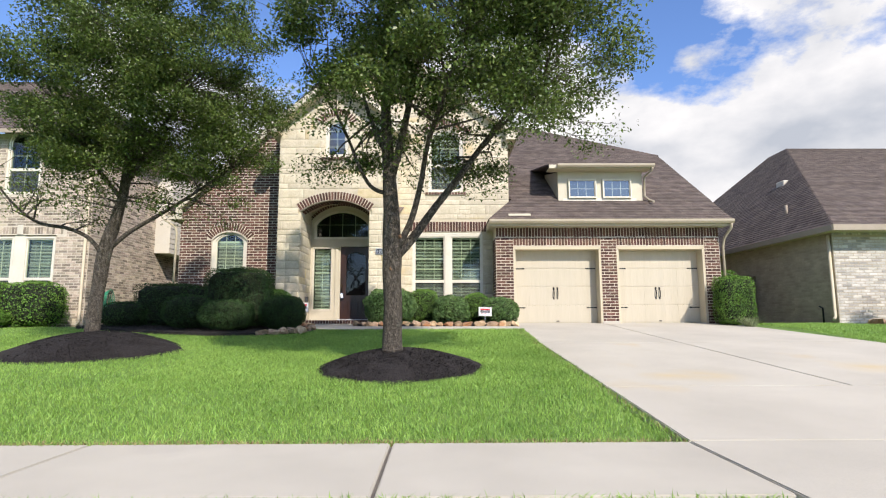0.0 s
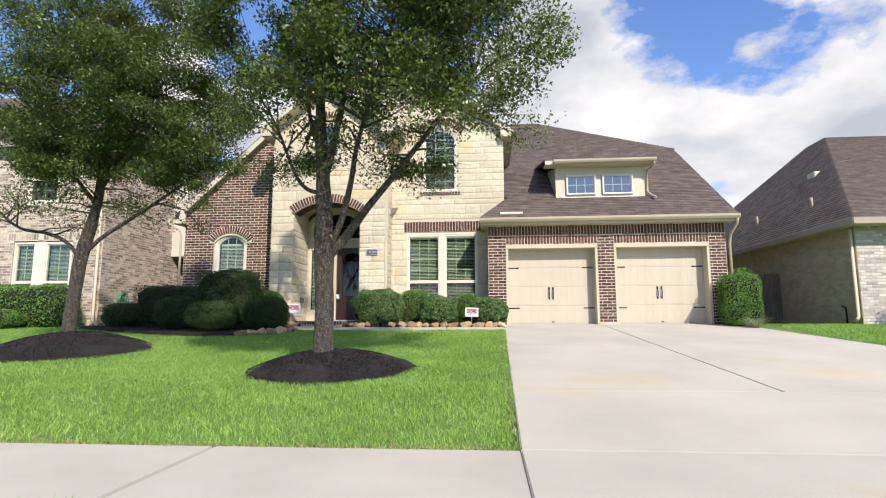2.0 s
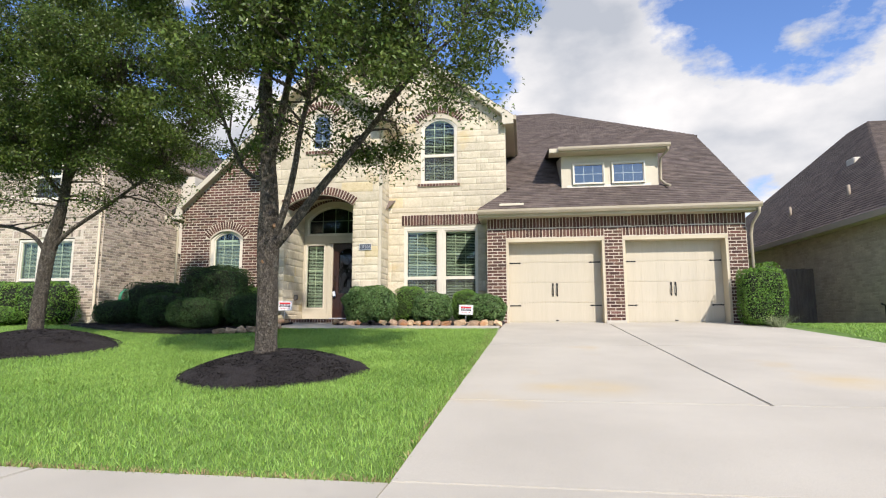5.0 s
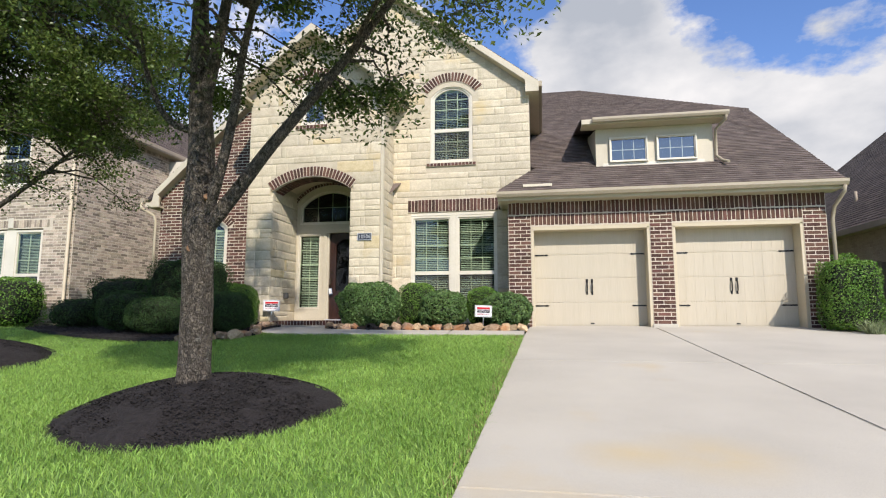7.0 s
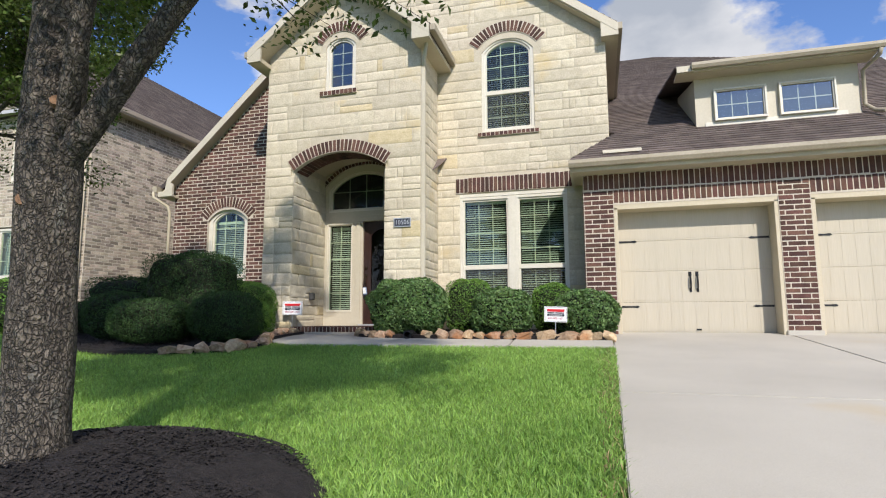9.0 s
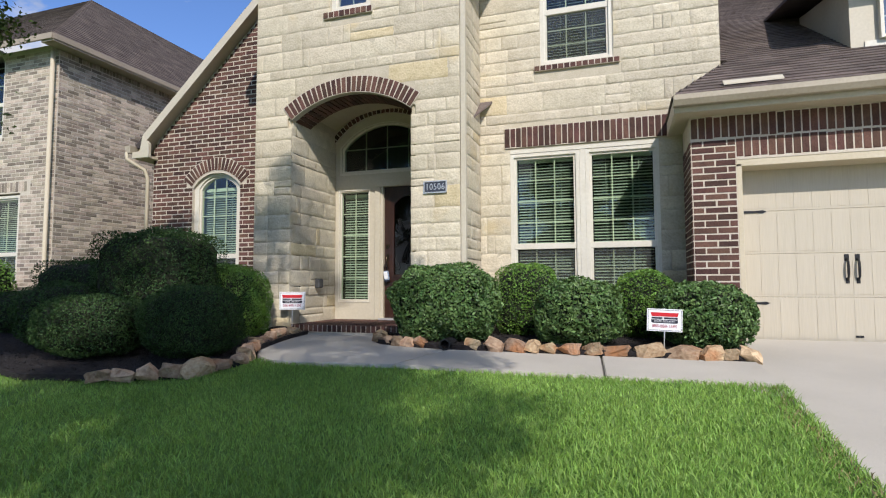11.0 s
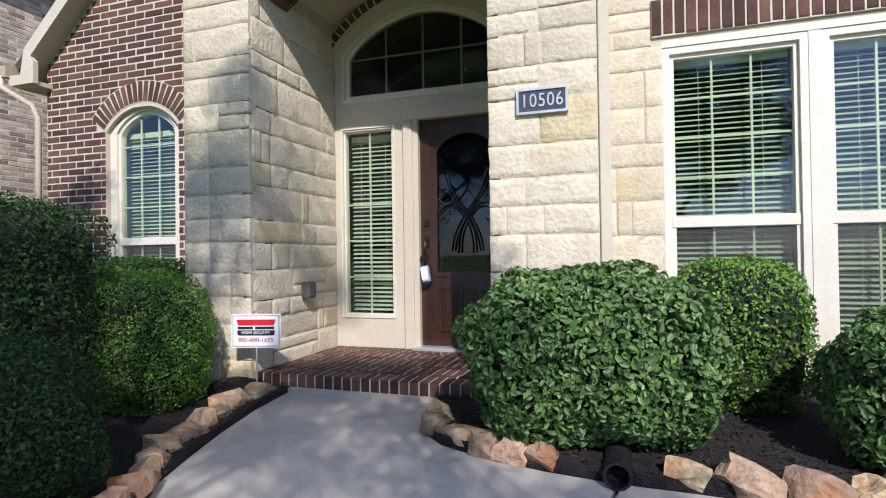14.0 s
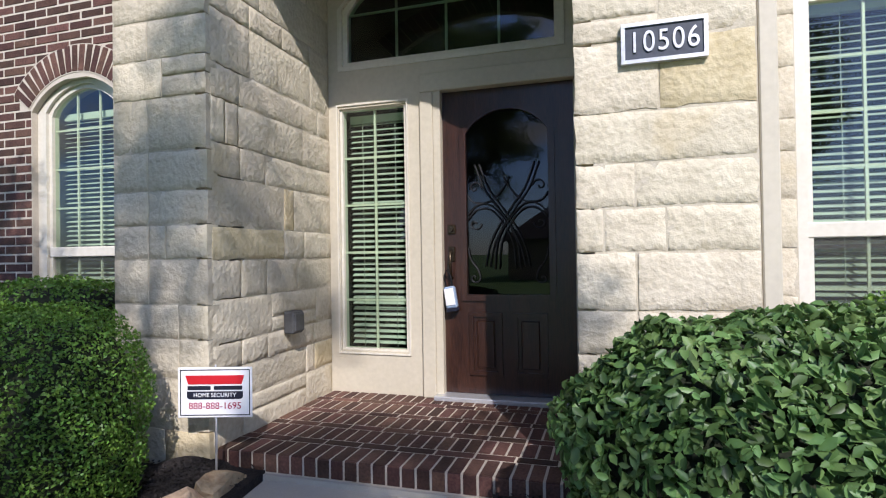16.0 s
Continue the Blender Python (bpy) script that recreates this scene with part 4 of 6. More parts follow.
# boxed eave ends of the main gable on the right
bm = bmesh.new()
bx(bm, 2.42, 2.74, 15.6, 25.0, 6.42, 6.50)
part("eave_soffit", bm, M_SOFFIT, house)
slab("eave_return", [(2.42, 15.565, 6.42), (2.74, 15.565, 6.42), (2.74, 15.565, 6.66), (2.42, 15.565, 6.9)], (0, 0.05, 0), M_TRIM, house)
box("gutter", 2.70, 2.82, 15.6, 24.0, 6.55, 6.68, M_GUTTER, house)
# entry gable roof
for s in (1, -1):
    e, sl = 1.92, 0.78
    ax, az = BGX, BGZ + 0.16
    ex, ez = BGX + s * e, az - sl * e
    q = [(ex, 14.28, ez), (ex, 16.6, ez), (ax, 18.5, az), (ax, 14.28, az)]
    roof_plane("roof_entry", q if s > 0 else [q[1], q[0], q[3], q[2]], house)
    slab("rake_board", [(ex, 14.24, ez - 0.02), (ex, 14.24, ez - 0.20), (ax, 14.24, az - 0.20), (ax, 14.24, az - 0.02)], (0, 0.04, 0), M_TRIM, house)
    slab("rake_soffit", [(ex, 14.28, ez - 0.22), (ex, 14.75, ez - 0.22), (ax, 14.75, az - 0.22), (ax, 14.28, az - 0.22)], (0, 0, 0.03), M_SOFFIT, house)
    x0, x1 = (B1 - 0.05, ex + 0.0) if s > 0 else (ex, B0 + 0.05)
    box("eave_soffit", x0, x1, 14.28, 15.85, 6.20, 6.28, M_SOFFIT, house)
    slab("eave_return", [(x0, 14.245, 6.20), (x1, 14.245, 6.20), (x1, 14.245, 6.45 if s > 0 else 6.7), (x0, 14.245, 6.7 if s > 0 else 6.45)], (0, 0.05, 0), M_TRIM, house)
    gx = ex - 0.02 if s > 0 else ex - 0.1
    box("gutter", gx, gx + 0.12, 14.28, 15.8, 6.33, 6.46, M_GUTTER, house, bevel=0.01)
# brick half gable roof
bl = 0.92
roof_plane("roof_left", [(-7.76, 25.0, 4.22), (-7.76, 15.7, 4.22), (-3.0, 15.7, 4.22 + bl * 4.82), (-3.0, 25.0, 4.22 + bl * 4.82)], house)
slab("rake_board", [(-7.54, 15.66, 4.40), (-7.54, 15.66, 4.20), (-4.15, 15.66, 4.0 + bl * 3.61), (-4.15, 15.66, 4.2 + bl * 3.61)], (0, 0.04, 0), M_TRIM, house)
slab("rake_soffit", [(-7.76, 15.7, 4.0), (-7.76, 16.0, 4.0), (-4.15, 16.0, 4.0 + bl * 3.67), (-4.15, 15.7, 4.0 + bl * 3.67)], (0, 0, 0.03), M_SOFFIT, house)
box("eave_soffit", -7.76, -7.4, 15.68, 26, 3.95, 4.0, M_SOFFIT, house)
slab("eave_return", [(-7.78, 15.65, 3.96), (-7.38, 15.65, 3.96), (-7.38, 15.65, 4.22), (-7.54, 15.65, 4.38), (-7.60, 15.65, 4.08), (-7.78, 15.65, 4.08)], (0, 0.06, 0), M_TRIM, house)
slab("gutter", [(-7.78, 15.6, 4.06), (-7.86, 15.6, 4.06), (-7.90, 15.6, 4.12), (-7.92, 15.6, 4.20), (-7.78, 15.6, 4.20)], (0, 10.4, 0), M_GUTTER, house)
pipe("downspout", [(-7.88, 15.62, 4.08), (-7.88, 15.62, 3.95), (-7.62, 15.8, 3.75), (-7.6, 15.86, 3.6), (-7.6, 15.86, 0.9)], 0.035, M_SOFFIT, house)
# eave on the left end of the garage roof
box("eave_soffit", 1.8, 2.05, 14.7, 15.78, 3.585, 3.605, M_SOFFIT, house)
box("fascia", 1.79, 1.83, 14.69, 15.78, 3.56, 3.74, M_TRIM, house)
# garage eave: soffit, fascia, gutter
box("eave_soffit", 1.8, 8.66, 14.68, 15.12, 3.58, 3.61, M_SOFFIT, house)
box("fascia", 1.8, 8.66, 14.64, 14.68, 3.56, 3.74, M_TRIM, house)
bm = bmesh.new()
prism(bm, [(1.78, 14.63, 3.62), (1.78, 14.54, 3.62), (1.78, 14.50, 3.68), (1.78, 14.50, 3.74), (1.78, 14.52, 3.74), (1.78, 14.63, 3.74)], (6.92, 0, 0))
part("gutter", bm, M_GUTTER, house)
pipe("downspout", [(8.64, 14.56, 3.62), (8.64, 14.6, 3.5), (8.58, 14.9, 3.25), (8.56, 14.97, 3.0), (8.56, 14.97, 0.95)], 0.038, M_GUTTER, house)
# dormer
DY = 15.9
box("dormer_wall", 4.05, 6.67, DY, DY + 0.15, 4.45, 5.48, M_TRIM, house, "cream painted dormer")
for x in (4.05, 6.52):
    slab("dormer_cheek", [(x, DY + 0.15, 4.5), (x, DY + 0.15, 5.50), (x, 17.9, 5.92), (x, 17.9, 5.7)], (0.15, 0, 0), M_TRIM, house)
slab("dormer_roof", [(3.70, 15.55, 5.59), (6.86, 15.55, 5.59), (6.86, 18.9, 6.30), (3.70, 18.9, 6.30)], (0, 0, 0.05), M_SHINGLE_J, house)
box("dormer_fascia", 3.71, 6.84, 15.50, 15.56, 5.49, 5.60, M_TRIM, house)
box("dormer_soffit", 3.71, 6.84, 15.56, 15.95, 5.48, 5.51, M_SOFFIT, house)
bm = bmesh.new()
prism(bm, [(3.95, 15.49, 5.51), (3.95, 15.43, 5.51), (3.95, 15.40, 5.56), (3.95, 15.40, 5.61), (3.95, 15.49, 5.61)], (2.95, 0, 0))
part("gutter", bm, M_GUTTER, house)
pipe("downspout", [(6.84, 15.45, 5.51), (6.84, 15.5, 5.43), (6.72, 15.85, 5.3), (6.71, 15.86, 4.7), (6.8, 15.75, 4.55), (6.85, 15.5, 4.45)], 0.035, M_GUTTER, house)
# downspout on the entry corner
pipe("downspout", [(-0.72, 14.45, 6.33), (-0.74, 14.5, 6.2), (-0.84, 14.66, 5.98), (-0.86, 14.70, 5.8)], 0.038, M_TRIM, house)
box("downspout", -0.895, -0.825, 14.66, 14.74, 0.85, 5.84, M_TRIM, house, bevel=0.006)
slab("roof_cricket", [(-0.9, 15.42, 4.0), (-0.9, 15.82, 4.34), (-0.70, 15.82, 4.34)], (0, 0, 0.03), M_SHINGLE_J, house)


# ---- windows ----
def pane_quad(name, outline, y, parent, material=None):
    ob = raw(name, [(x, y, z) for x, z in outline], [tuple(reversed(range(len(outline))))], material or M_GLASS, parent)
    ob.visible_shadow = False
    return ob


SLAT = bmesh.new()
bx(SLAT, 0, 1, -0.022, 0.022, -0.0015, 0.0015)
SLAT_ME = bpy.data.meshes.new("slat")
SLAT.to_mesh(SLAT_ME)
SLAT.free()
SLAT_ME.materials.append(M_BLIND)


def blinds(win, x0, x1, z0, z1, y, pitch=0.044, tilt=26):
    z = z0 + 0.03
    while z < z1 - 0.03:
        ob = new("slat", SLAT_ME)
        ob.parent = win
        ob.matrix_basis = Matrix.Translation((x0, y, z)) @ Matrix.Rotation(radians(tilt), 4, "X") @ Matrix.Diagonal((x1 - x0, 1, 1, 1))
        z += pitch
    box("blind_headrail", x0, x1, y - 0.025, y + 0.025, z1 - 0.03, z1 + 0.03, M_BLIND, win)
    for k in (0.22, 0.78):
        xx = x0 + (x1 - x0) * k
        pipe("blind_cord", [(xx, y - 0.026, z0), (xx, y - 0.026, z1)], 0.0025, M_BLIND, win, sides=4)


def muntins(win, outline_hole, x0, x1, z0, z1, cols, rows, y, w=0.016):
    bm = bmesh.new()
    for k in range(1, cols):
        x = x0 + (x1 - x0) * k / cols
        top = z1
        while not (outline_hole(top) and outline_hole(top)[0] < x < outline_hole(top)[1]) and top > z0:
            top -= 0.01
        bx(bm, x - w / 2, x + w / 2, y - 0.008, y + 0.008, z0, top)
    for k in range(1, rows):
        z = z0 + (z1 - z0) * k / rows
        h = outline_hole(z)
        if h:
            bx(bm, max(x0, h[0]), min(x1, h[1]), y - 0.006, y + 0.006, z - w / 2, z + w / 2)
    part("muntin", bm, M_WHITE, win)


def sash_window(name, label, x0, x1, z0, spring, rise, y, trim, cols, rows_up, rows_low=2, rail=None, blind_to=None, deep=0.10, parent=house, pane_material=None, f=0.035):
    """A window with an outer trim, a sash frame, panes, glazing bars and blinds behind. y: the front of the trim."""
    win = new(name)
    win.parent = parent
    win["label"] = label
    out, mid = arch_points(x0, x1, z0, spring, rise), arch_points(x0 + trim, x1 - trim, z0 + trim, spring, max(rise - 0.4 * trim, 0))
    if rise <= 0:
        mid = arch_points(x0 + trim, x1 - trim, z0 + trim, spring - trim, 0)
    bm = bmesh.new()
    ring(bm, out, mid, y, y + deep)
    part("frame", bm, M_WHITE, win)
    inn = [(x + (f if x < (x0 + x1) / 2 - 0.01 else -f if x > (x0 + x1) / 2 + 0.01 else 0) * (0.6 if z > spring + 0.01 else 1), z - f if z > spring - 0.01 - trim else z + f) for x, z in mid]
    bm = bmesh.new()
    ring(bm, mid, inn, y + 0.03, y + deep)
    part("sash", bm, M_WHITE, win)
    gx0, gx1, gz0, gz1 = x0 + trim + f, x1 - trim - f, z0 + trim + f, max(z for _, z in inn)
    hole = arch_hole(gx0, gx1, gz0, spring if rise > 0 else gz1 - 0.01, max(rise - 0.4 * trim - f, 0.01))
    pane_quad("pane", inn, y + 0.06, win, pane_material)
    low = gz0
    if rail:
        box("meeting_rail", gx0 - f, gx1 + f, y + 0.02, y + 0.075, rail - 0.045, rail + 0.045, M_WHITE, win, bevel=0.006)
        muntins(win, hole, gx0, gx1, gz0, rail - 0.045, cols, rows_low, y + 0.075)
        pane_quad("insect_screen", [(gx0, gz0), (gx0, rail - 0.045), (gx1, rail - 0.045), (gx1, gz0)], y + 0.045, win, M_SCREEN)
        low = rail + 0.045
    muntins(win, hole, gx0, gx1, low, gz1, cols, rows_up, y + 0.075)
    if blind_to:
        blinds(win, gx0 + 0.01, gx1 - 0.01, gz0, blind_to, y + 0.17)
    return win


# double window beside the entry
box("mullion", 0.59, 0.67, MAIN_Y + 0.015, MAIN_Y + 0.14, 1.05, 3.55, M_WHITE, house)
box("head_trim", -0.44, 1.70, MAIN_Y + 0.01, MAIN_Y + 0.14, 3.50, 3.58, M_WHITE, house)
sash_window("window", "white double-hung window with half-open blinds", -0.44, 0.588, 1.05, 3.498, 0, MAIN_Y + 0.02, 0.055, 3, 4, 3, 2.08, 3.40)
sash_window("window", "white double-hung window with half-open blinds", 0.672, 1.69, 1.05, 3.498, 0, MAIN_Y + 0.02, 0.055, 3, 4, 3, 2.08, 3.40)
sash_window("window", "arched white upstairs window with blinds", 0.04, 1.10, 4.82, 6.52, 0.27, MAIN_Y + 0.03, 0.06, 3, 4, 3, 5.66, 6.72)
sash_window("window", "small arched white window over the entry", -2.90, -2.25, 5.58, 6.50, 0.17, BUMP_Y + 0.03, 0.06, 2, 4, pane_material=M_SKYGLASS)
sash_window("window", "arched white window in the brick wall with blinds", -6.54, -5.47, 1.25, 3.34, 0.27, BR_Y + 0.05, 0.10, 3, 4, 3, 2.05, 3.32)
for a, b in ((4.36, 5.22), (5.42, 6.30)):
    sash_window("window", "small white dormer window reflecting the sky", a, b, 4.64, 5.24, 0, DY - 0.08, 0.028, 3, 2, pane_material=M_SKYGLASS, deep=0.096, f=0.022)
    # dark sheet on the solid dormer wall, in place of an unlit room
    box("dark_backing", a + 0.04, b - 0.04, DY - 0.004, DY + 0.012, 4.66, 5.22, M_ROOM, house)
box("dormer_trim", 4.2, 6.46, DY - 0.02, DY - 0.003, 4.56, 4.636, M_WHITE, house)


# ---- porch, front door and its surround ----
porch = thing("porch_step", "dark red brick porch step with cream mortar", "step", kind="structure")
box("mortar_bed", -3.57, -1.55, 14.723, 16.05, 0.70, 0.927, M_MORTAR, porch)
fm = flat_frame((0, 14.73, 0), XU, UP)
lay(porch, "brick", fm, soldier_row(-3.57, -1.55, 0.826, 0.93, 0.078), BRICK_MESH, U_BRICK, 0.014, 0.014, M_BRICK_J)
box("step_foot", -3.52, -1.6, 14.70, 14.9, 0.70, 0.822, M_CONCRETE, porch)
fm = Matrix(((1, 0, 0, 0), (0, 0, 1, 14.715), (0, -1, 0, 0.918), (0, 0, 0, 1)))
floor_bricks, y = [], 0.0
row = 0
while y < 1.27:
    if row % 2 == 0:
        floor_bricks += soldier_row(-3.57 + 0.01 * (row % 3), -1.55, y, y + 0.205, 0.078)
        y += 0.205
    else:
        x = -3.57 - 0.1 * (row % 4)
        while x < -1.55:
            a, b = max(x, -3.57), min(x + 0.215, -1.55)
            if b - a > 0.03:
                floor_bricks.append((a, b, y, y + 0.078))
            x += 0.215
        y += 0.078
    row += 1
lay(porch, "brick", fm, floor_bricks, BRICK_MESH, U_BRICK, 0.013, 0.014, M_BRICK_J)

# cream panelled surround: left of the door, over it, and round the transom
D = DOOR_Y
HEAD = 3.16
t_hole = arch_hole(-3.44, -1.78, 3.43, 3.88, 0.38)
sl_hole = rect_hole(-3.47, -2.91, 1.25, 3.12)
d_hole = rect_hole(-2.66, -1.70, 0.0, 3.20)
fm = flat_frame((0, D, 0), XU, UP)
bm, z = bmesh.new(), 0.92
while z < 4.9:
    for a, b in open_spans(straight(-3.72), straight(-1.52), [t_hole, sl_hole, d_hole], z + 0.008, z + 0.022):
        bx(bm, a, b, D, D + 0.12, z, z + 0.03)
    z += 0.03
part("entry_surround", bm, M_TRIM, house, "cream painted entry surround")
for x0, x1 in ((-2.80, -2.70),):
    box("pilaster", x0, x1, D - 0.033, D, 0.93, 3.163, M_TRIM, house, bevel=0.006)
box("door_jamb", -2.70, -2.645, D - 0.02, D + 0.14, 0.93, 3.2, M_TRIM, house, bevel=0.004)
box("door_head", -2.80, -1.6, D - 0.035, D + 0.1, 3.165, 3.30, M_TRIM, house, bevel=0.006)
sash_window("sidelight", "tall narrow sidelight with white bars and blinds", -3.49, -2.90, 1.225, 3.14, 0, D - 0.012, 0.012, 2, 5, blind_to=3.05, f=0.028)
sash_window("transom_window", "arched transom window over the front door", -3.47, -1.75, 3.40, 3.88, 0.40, D - 0.012, 0.035, 4, 2)
arch_bricks(house, D - 0.0, -3.56, -1.64, 3.95, 0.47, 0.09, 0.06, "hood_brick")

door = new("front_door")
door.parent = house
door["label"] = "dark mahogany front door with arched scrollwork glass"
DX0, DX1, DZ0, DZ1, DYF = -2.645, -1.70, 0.965, 3.165, D + 0.04
g_out = arch_points(-2.48, -1.87, 1.67, 2.85, 0.17)
bm, z = bmesh.new(), DZ0
glass_hole = arch_hole(-2.48, -1.87, 1.67, 2.85, 0.17)
while z < DZ1 - 0.001:
    zz = min(z + 0.02, DZ1)
    for a, b in open_spans(straight(DX0), straight(DX1), [glass_hole], z, zz):
        bx(bm, a, b, DYF, DYF + 0.05, z, zz)
    z = zz
part("leaf", bm, M_DOOR, door)
bm = bmesh.new()
ring(bm, arch_points(-2.515, -1.835, 1.635, 2.85, 0.20), arch_points(-2.47, -1.88, 1.68, 2.845, 0.16), DYF - 0.016, DYF + 0.01)
part("glass_moulding", bm, M_DOOR, door)
ob = raw("door_glass", [(x, DYF + 0.02, z) for x, z in g_out], [tuple(reversed(range(len(g_out))))], M_DOORGLASS, door)
ob.visible_shadow = False
for a, b in ((-2.46, -2.22), (-2.14, -1.90)):
    bm = bmesh.new()
    ring(bm, arch_points(a, b, 1.10, 1.55, 0), arch_points(a + 0.03, b - 0.03, 1.13, 1.52, 0), DYF - 0.014, DYF)
    bx(bm, a + 0.055, b - 0.055, DYF - 0.01, DYF, 1.155, 1.495, 0.008)
    part("panel", bm, M_DOOR, door)
gx = -2.175


def scroll(points, n=4):
    out = []
    for i in range(len(points) - 1):
        p0, p1, p2, p3 = (np.array(points[max(0, min(len(points) - 1, i + k))]) for k in (-1, 0, 1, 2))
        for k in range(n):
            u = k / n
            out.append(0.5 * (2 * p1 + (p2 - p0) * u + (2 * p0 - 5 * p1 + 4 * p2 - p3) * u * u + (3 * p1 - p0 - 3 * p2 + p3) * u ** 3))
    return out + [np.array(points[-1])]


def curl(cx, cz, r, way):
    return [(cx + (r - 0.0032 * k) * math.cos(0.45 * k), cz + way * (r - 0.0032 * k) * math.sin(0.45 * k)) for k in range(15)]


# forged scrollwork: crossing double sprays, side arcs and curls, mirrored about the middle
SCROLLS = []
for o in (0.0, 0.032):
    SCROLLS.append(scroll([(-0.16 + o, 1.88), (-0.13 + o, 2.02), (-0.06 + o, 2.17), (0.03 + o, 2.30), (0.13 + o, 2.44), (0.20 + o, 2.62)]))
    SCROLLS.append(scroll([(-0.29, 2.22 + o), (-0.22, 2.29 + o), (-0.12, 2.29 + o), (-0.03 + o, 2.19), (0.04 + o, 2.05), (0.06 + o, 1.86)]))
SCROLLS.append(scroll([(-0.29, 2.40), (-0.24, 2.345), (-0.13, 2.345), (-0.04, 2.42), (0.02, 2.52)]))
SCROLLS += [curl(-0.235, 2.45, 0.05, 1), curl(-0.235, 2.19, 0.05, -1), curl(-0.245, 1.80, 0.045, -1)]
SCROLLS.append(scroll([(-0.29, 2.02), (-0.27, 1.93), (-0.22, 1.86), (-0.20, 1.80)]))
for s in (1, -1):
    for pts in SCROLLS:
        pipe("scroll", [(gx + s * x, DYF + 0.004 + 0.002 * s, z) for x, z in pts], 0.0065, M_IRON, door, sides=5)
# handle set: deadbolt plate, grip plate and pull
box("deadbolt_plate", -2.615, -2.555, DYF - 0.012, DYF, 2.12, 2.19, M_BRONZE, door, bevel=0.006)
pipe("deadbolt", [(-2.585, DYF - 0.012, 2.155), (-2.585, DYF - 0.035, 2.155)], 0.018, M_BRONZE, door)
box("handle_plate", -2.61, -2.56, DYF - 0.012, DYF, 1.92, 2.03, M_BRONZE, door, bevel=0.006)
pipe("pull", [(-2.585, DYF - 0.01, 2.0), (-2.585, DYF - 0.055, 1.98), (-2.585, DYF - 0.06, 1.9), (-2.585, DYF - 0.045, 1.82), (-2.585, DYF - 0.008, 1.80)], 0.01, M_BRONZE, door)
box("threshold", -2.70, -1.62, D - 0.10, D + 0.1, 0.928, 0.962, M_ALU, house, bevel=0.006)
# added near-black sheet for the dark hall behind the door glass
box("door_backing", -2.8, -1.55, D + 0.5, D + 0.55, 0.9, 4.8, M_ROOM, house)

lockbox = thing("lockbox", "pale blue and grey key lockbox hung on the door handle", "lockbox", (-2.585, DYF - 0.05, 1.66))
bm = bmesh.new()
bx(bm, -0.032, 0.032, -0.022, 0.022, -0.06, 0.06, 0.01)
part("case", bm, pbr("lockbox_blue", (0.22, 0.30, 0.42), (0.30, 0.38, 0.50), 0.4, 6, 40, 0), lockbox)
box("face_plate", -0.027, 0.027, -0.026, -0.021, -0.04, 0.05, M_SIGN, lockbox, bevel=0.002)
box("base_cap", -0.033, 0.033, -0.024, 0.024, -0.075, -0.055, M_INK, lockbox, bevel=0.004)
pipe("shackle", [(-0.018, 0, 0.055), (-0.018, 0, 0.12), (0, 0, 0.15), (0.018, 0, 0.12), (0.018, 0, 0.055)], 0.005, M_IRON, lockbox, sides=6)
lockbox.rotation_euler, lockbox.scale = (0, radians(-9), 0), (1.3, 1.3, 1.35)

plaque = thing("address_plaque", "dark blue cast address plaque with raised silver numerals", "plaque", (-1.25, 14.63, 2.845))
box("plate", -0.163, 0.163, 0.0, 0.03, -0.08, 0.08, M_PLAQUE, plaque, bevel=0.004)
bm = bmesh.new()
ring(bm, arch_points(-0.168, 0.168, -0.085, 0.085, 0), arch_points(-0.152, 0.152, -0.069, 0.069, 0), -0.008, 0.02)
part("rim", bm, M_ALU, plaque)
for k, digit in enumerate("10506"):
    text_part("numeral", digit, 0.125, pose(0.057 * (k - 2), -0.003, -0.002, 90) @ Matrix.Diagonal((0.82, 1, 1, 1)), M_ALU, plaque, 0.004)


def yard_sign(x, y, z, lean, stake_bottom, turn=0.0, size=1.0):
    s = thing("yard_sign", "small white yard sign with red and black bands", "sign", (x, y, z), group="yard signs")
    box("panel", -0.17, 0.17, 0, 0.006, -0.115, 0.115, M_SIGN, s, bevel=0.002)
    bm = bmesh.new()
    ring(bm, arch_points(-0.16, 0.16, -0.105, 0.105, 0), arch_points(-0.156, 0.156, -0.101, 0.101, 0), -0.002, 0.001)
    part("border_line", bm, M_INK, s)
    slab("red_band", [(-0.135, -0.003, 0.078), (-0.122, -0.003, 0.038), (0.122, -0.003, 0.038), (0.135, -0.003, 0.078)], (0, 0.003, 0), M_RED, s)
    box("name_bar", -0.125, -0.02, -0.003, 0, 0.012, 0.030, M_INK, s)
    box("name_bar", -0.005, 0.125, -0.003, 0, 0.012, 0.030, M_INK, s)
    slab("black_band", [(-0.128, -0.003, 0.005), (-0.128, -0.003, -0.022), (-0.118, -0.003, -0.030), (0.118, -0.003, -0.030), (0.128, -0.003, -0.022), (0.128, -0.003, 0.005)], (0, 0.003, 0), M_INK, s)
    text_part("lettering", "HOME SECURITY", 0.026, pose(0, -0.004, -0.012, 90), M_SIGN, s, 0.001)
    text_part("phone_number", "888-888-1695", 0.043, pose(0, -0.002, -0.062, 90), M_PLUM, s, 0.001)
    pipe("stake", [(0, 0.012, stake_bottom - z), (0, 0.012, 0.125)], 0.006, M_ALU, s, sides=6)
    s.rotation_euler, s.scale = (0, radians(lean), radians(turn)), (size, 1, size)


yard_sign(1.555, 13.72, 1.14, 2, 0.70)
yard_sign(-3.43, 14.55, 1.283, 0.3, 0.80, 17, 1.12)

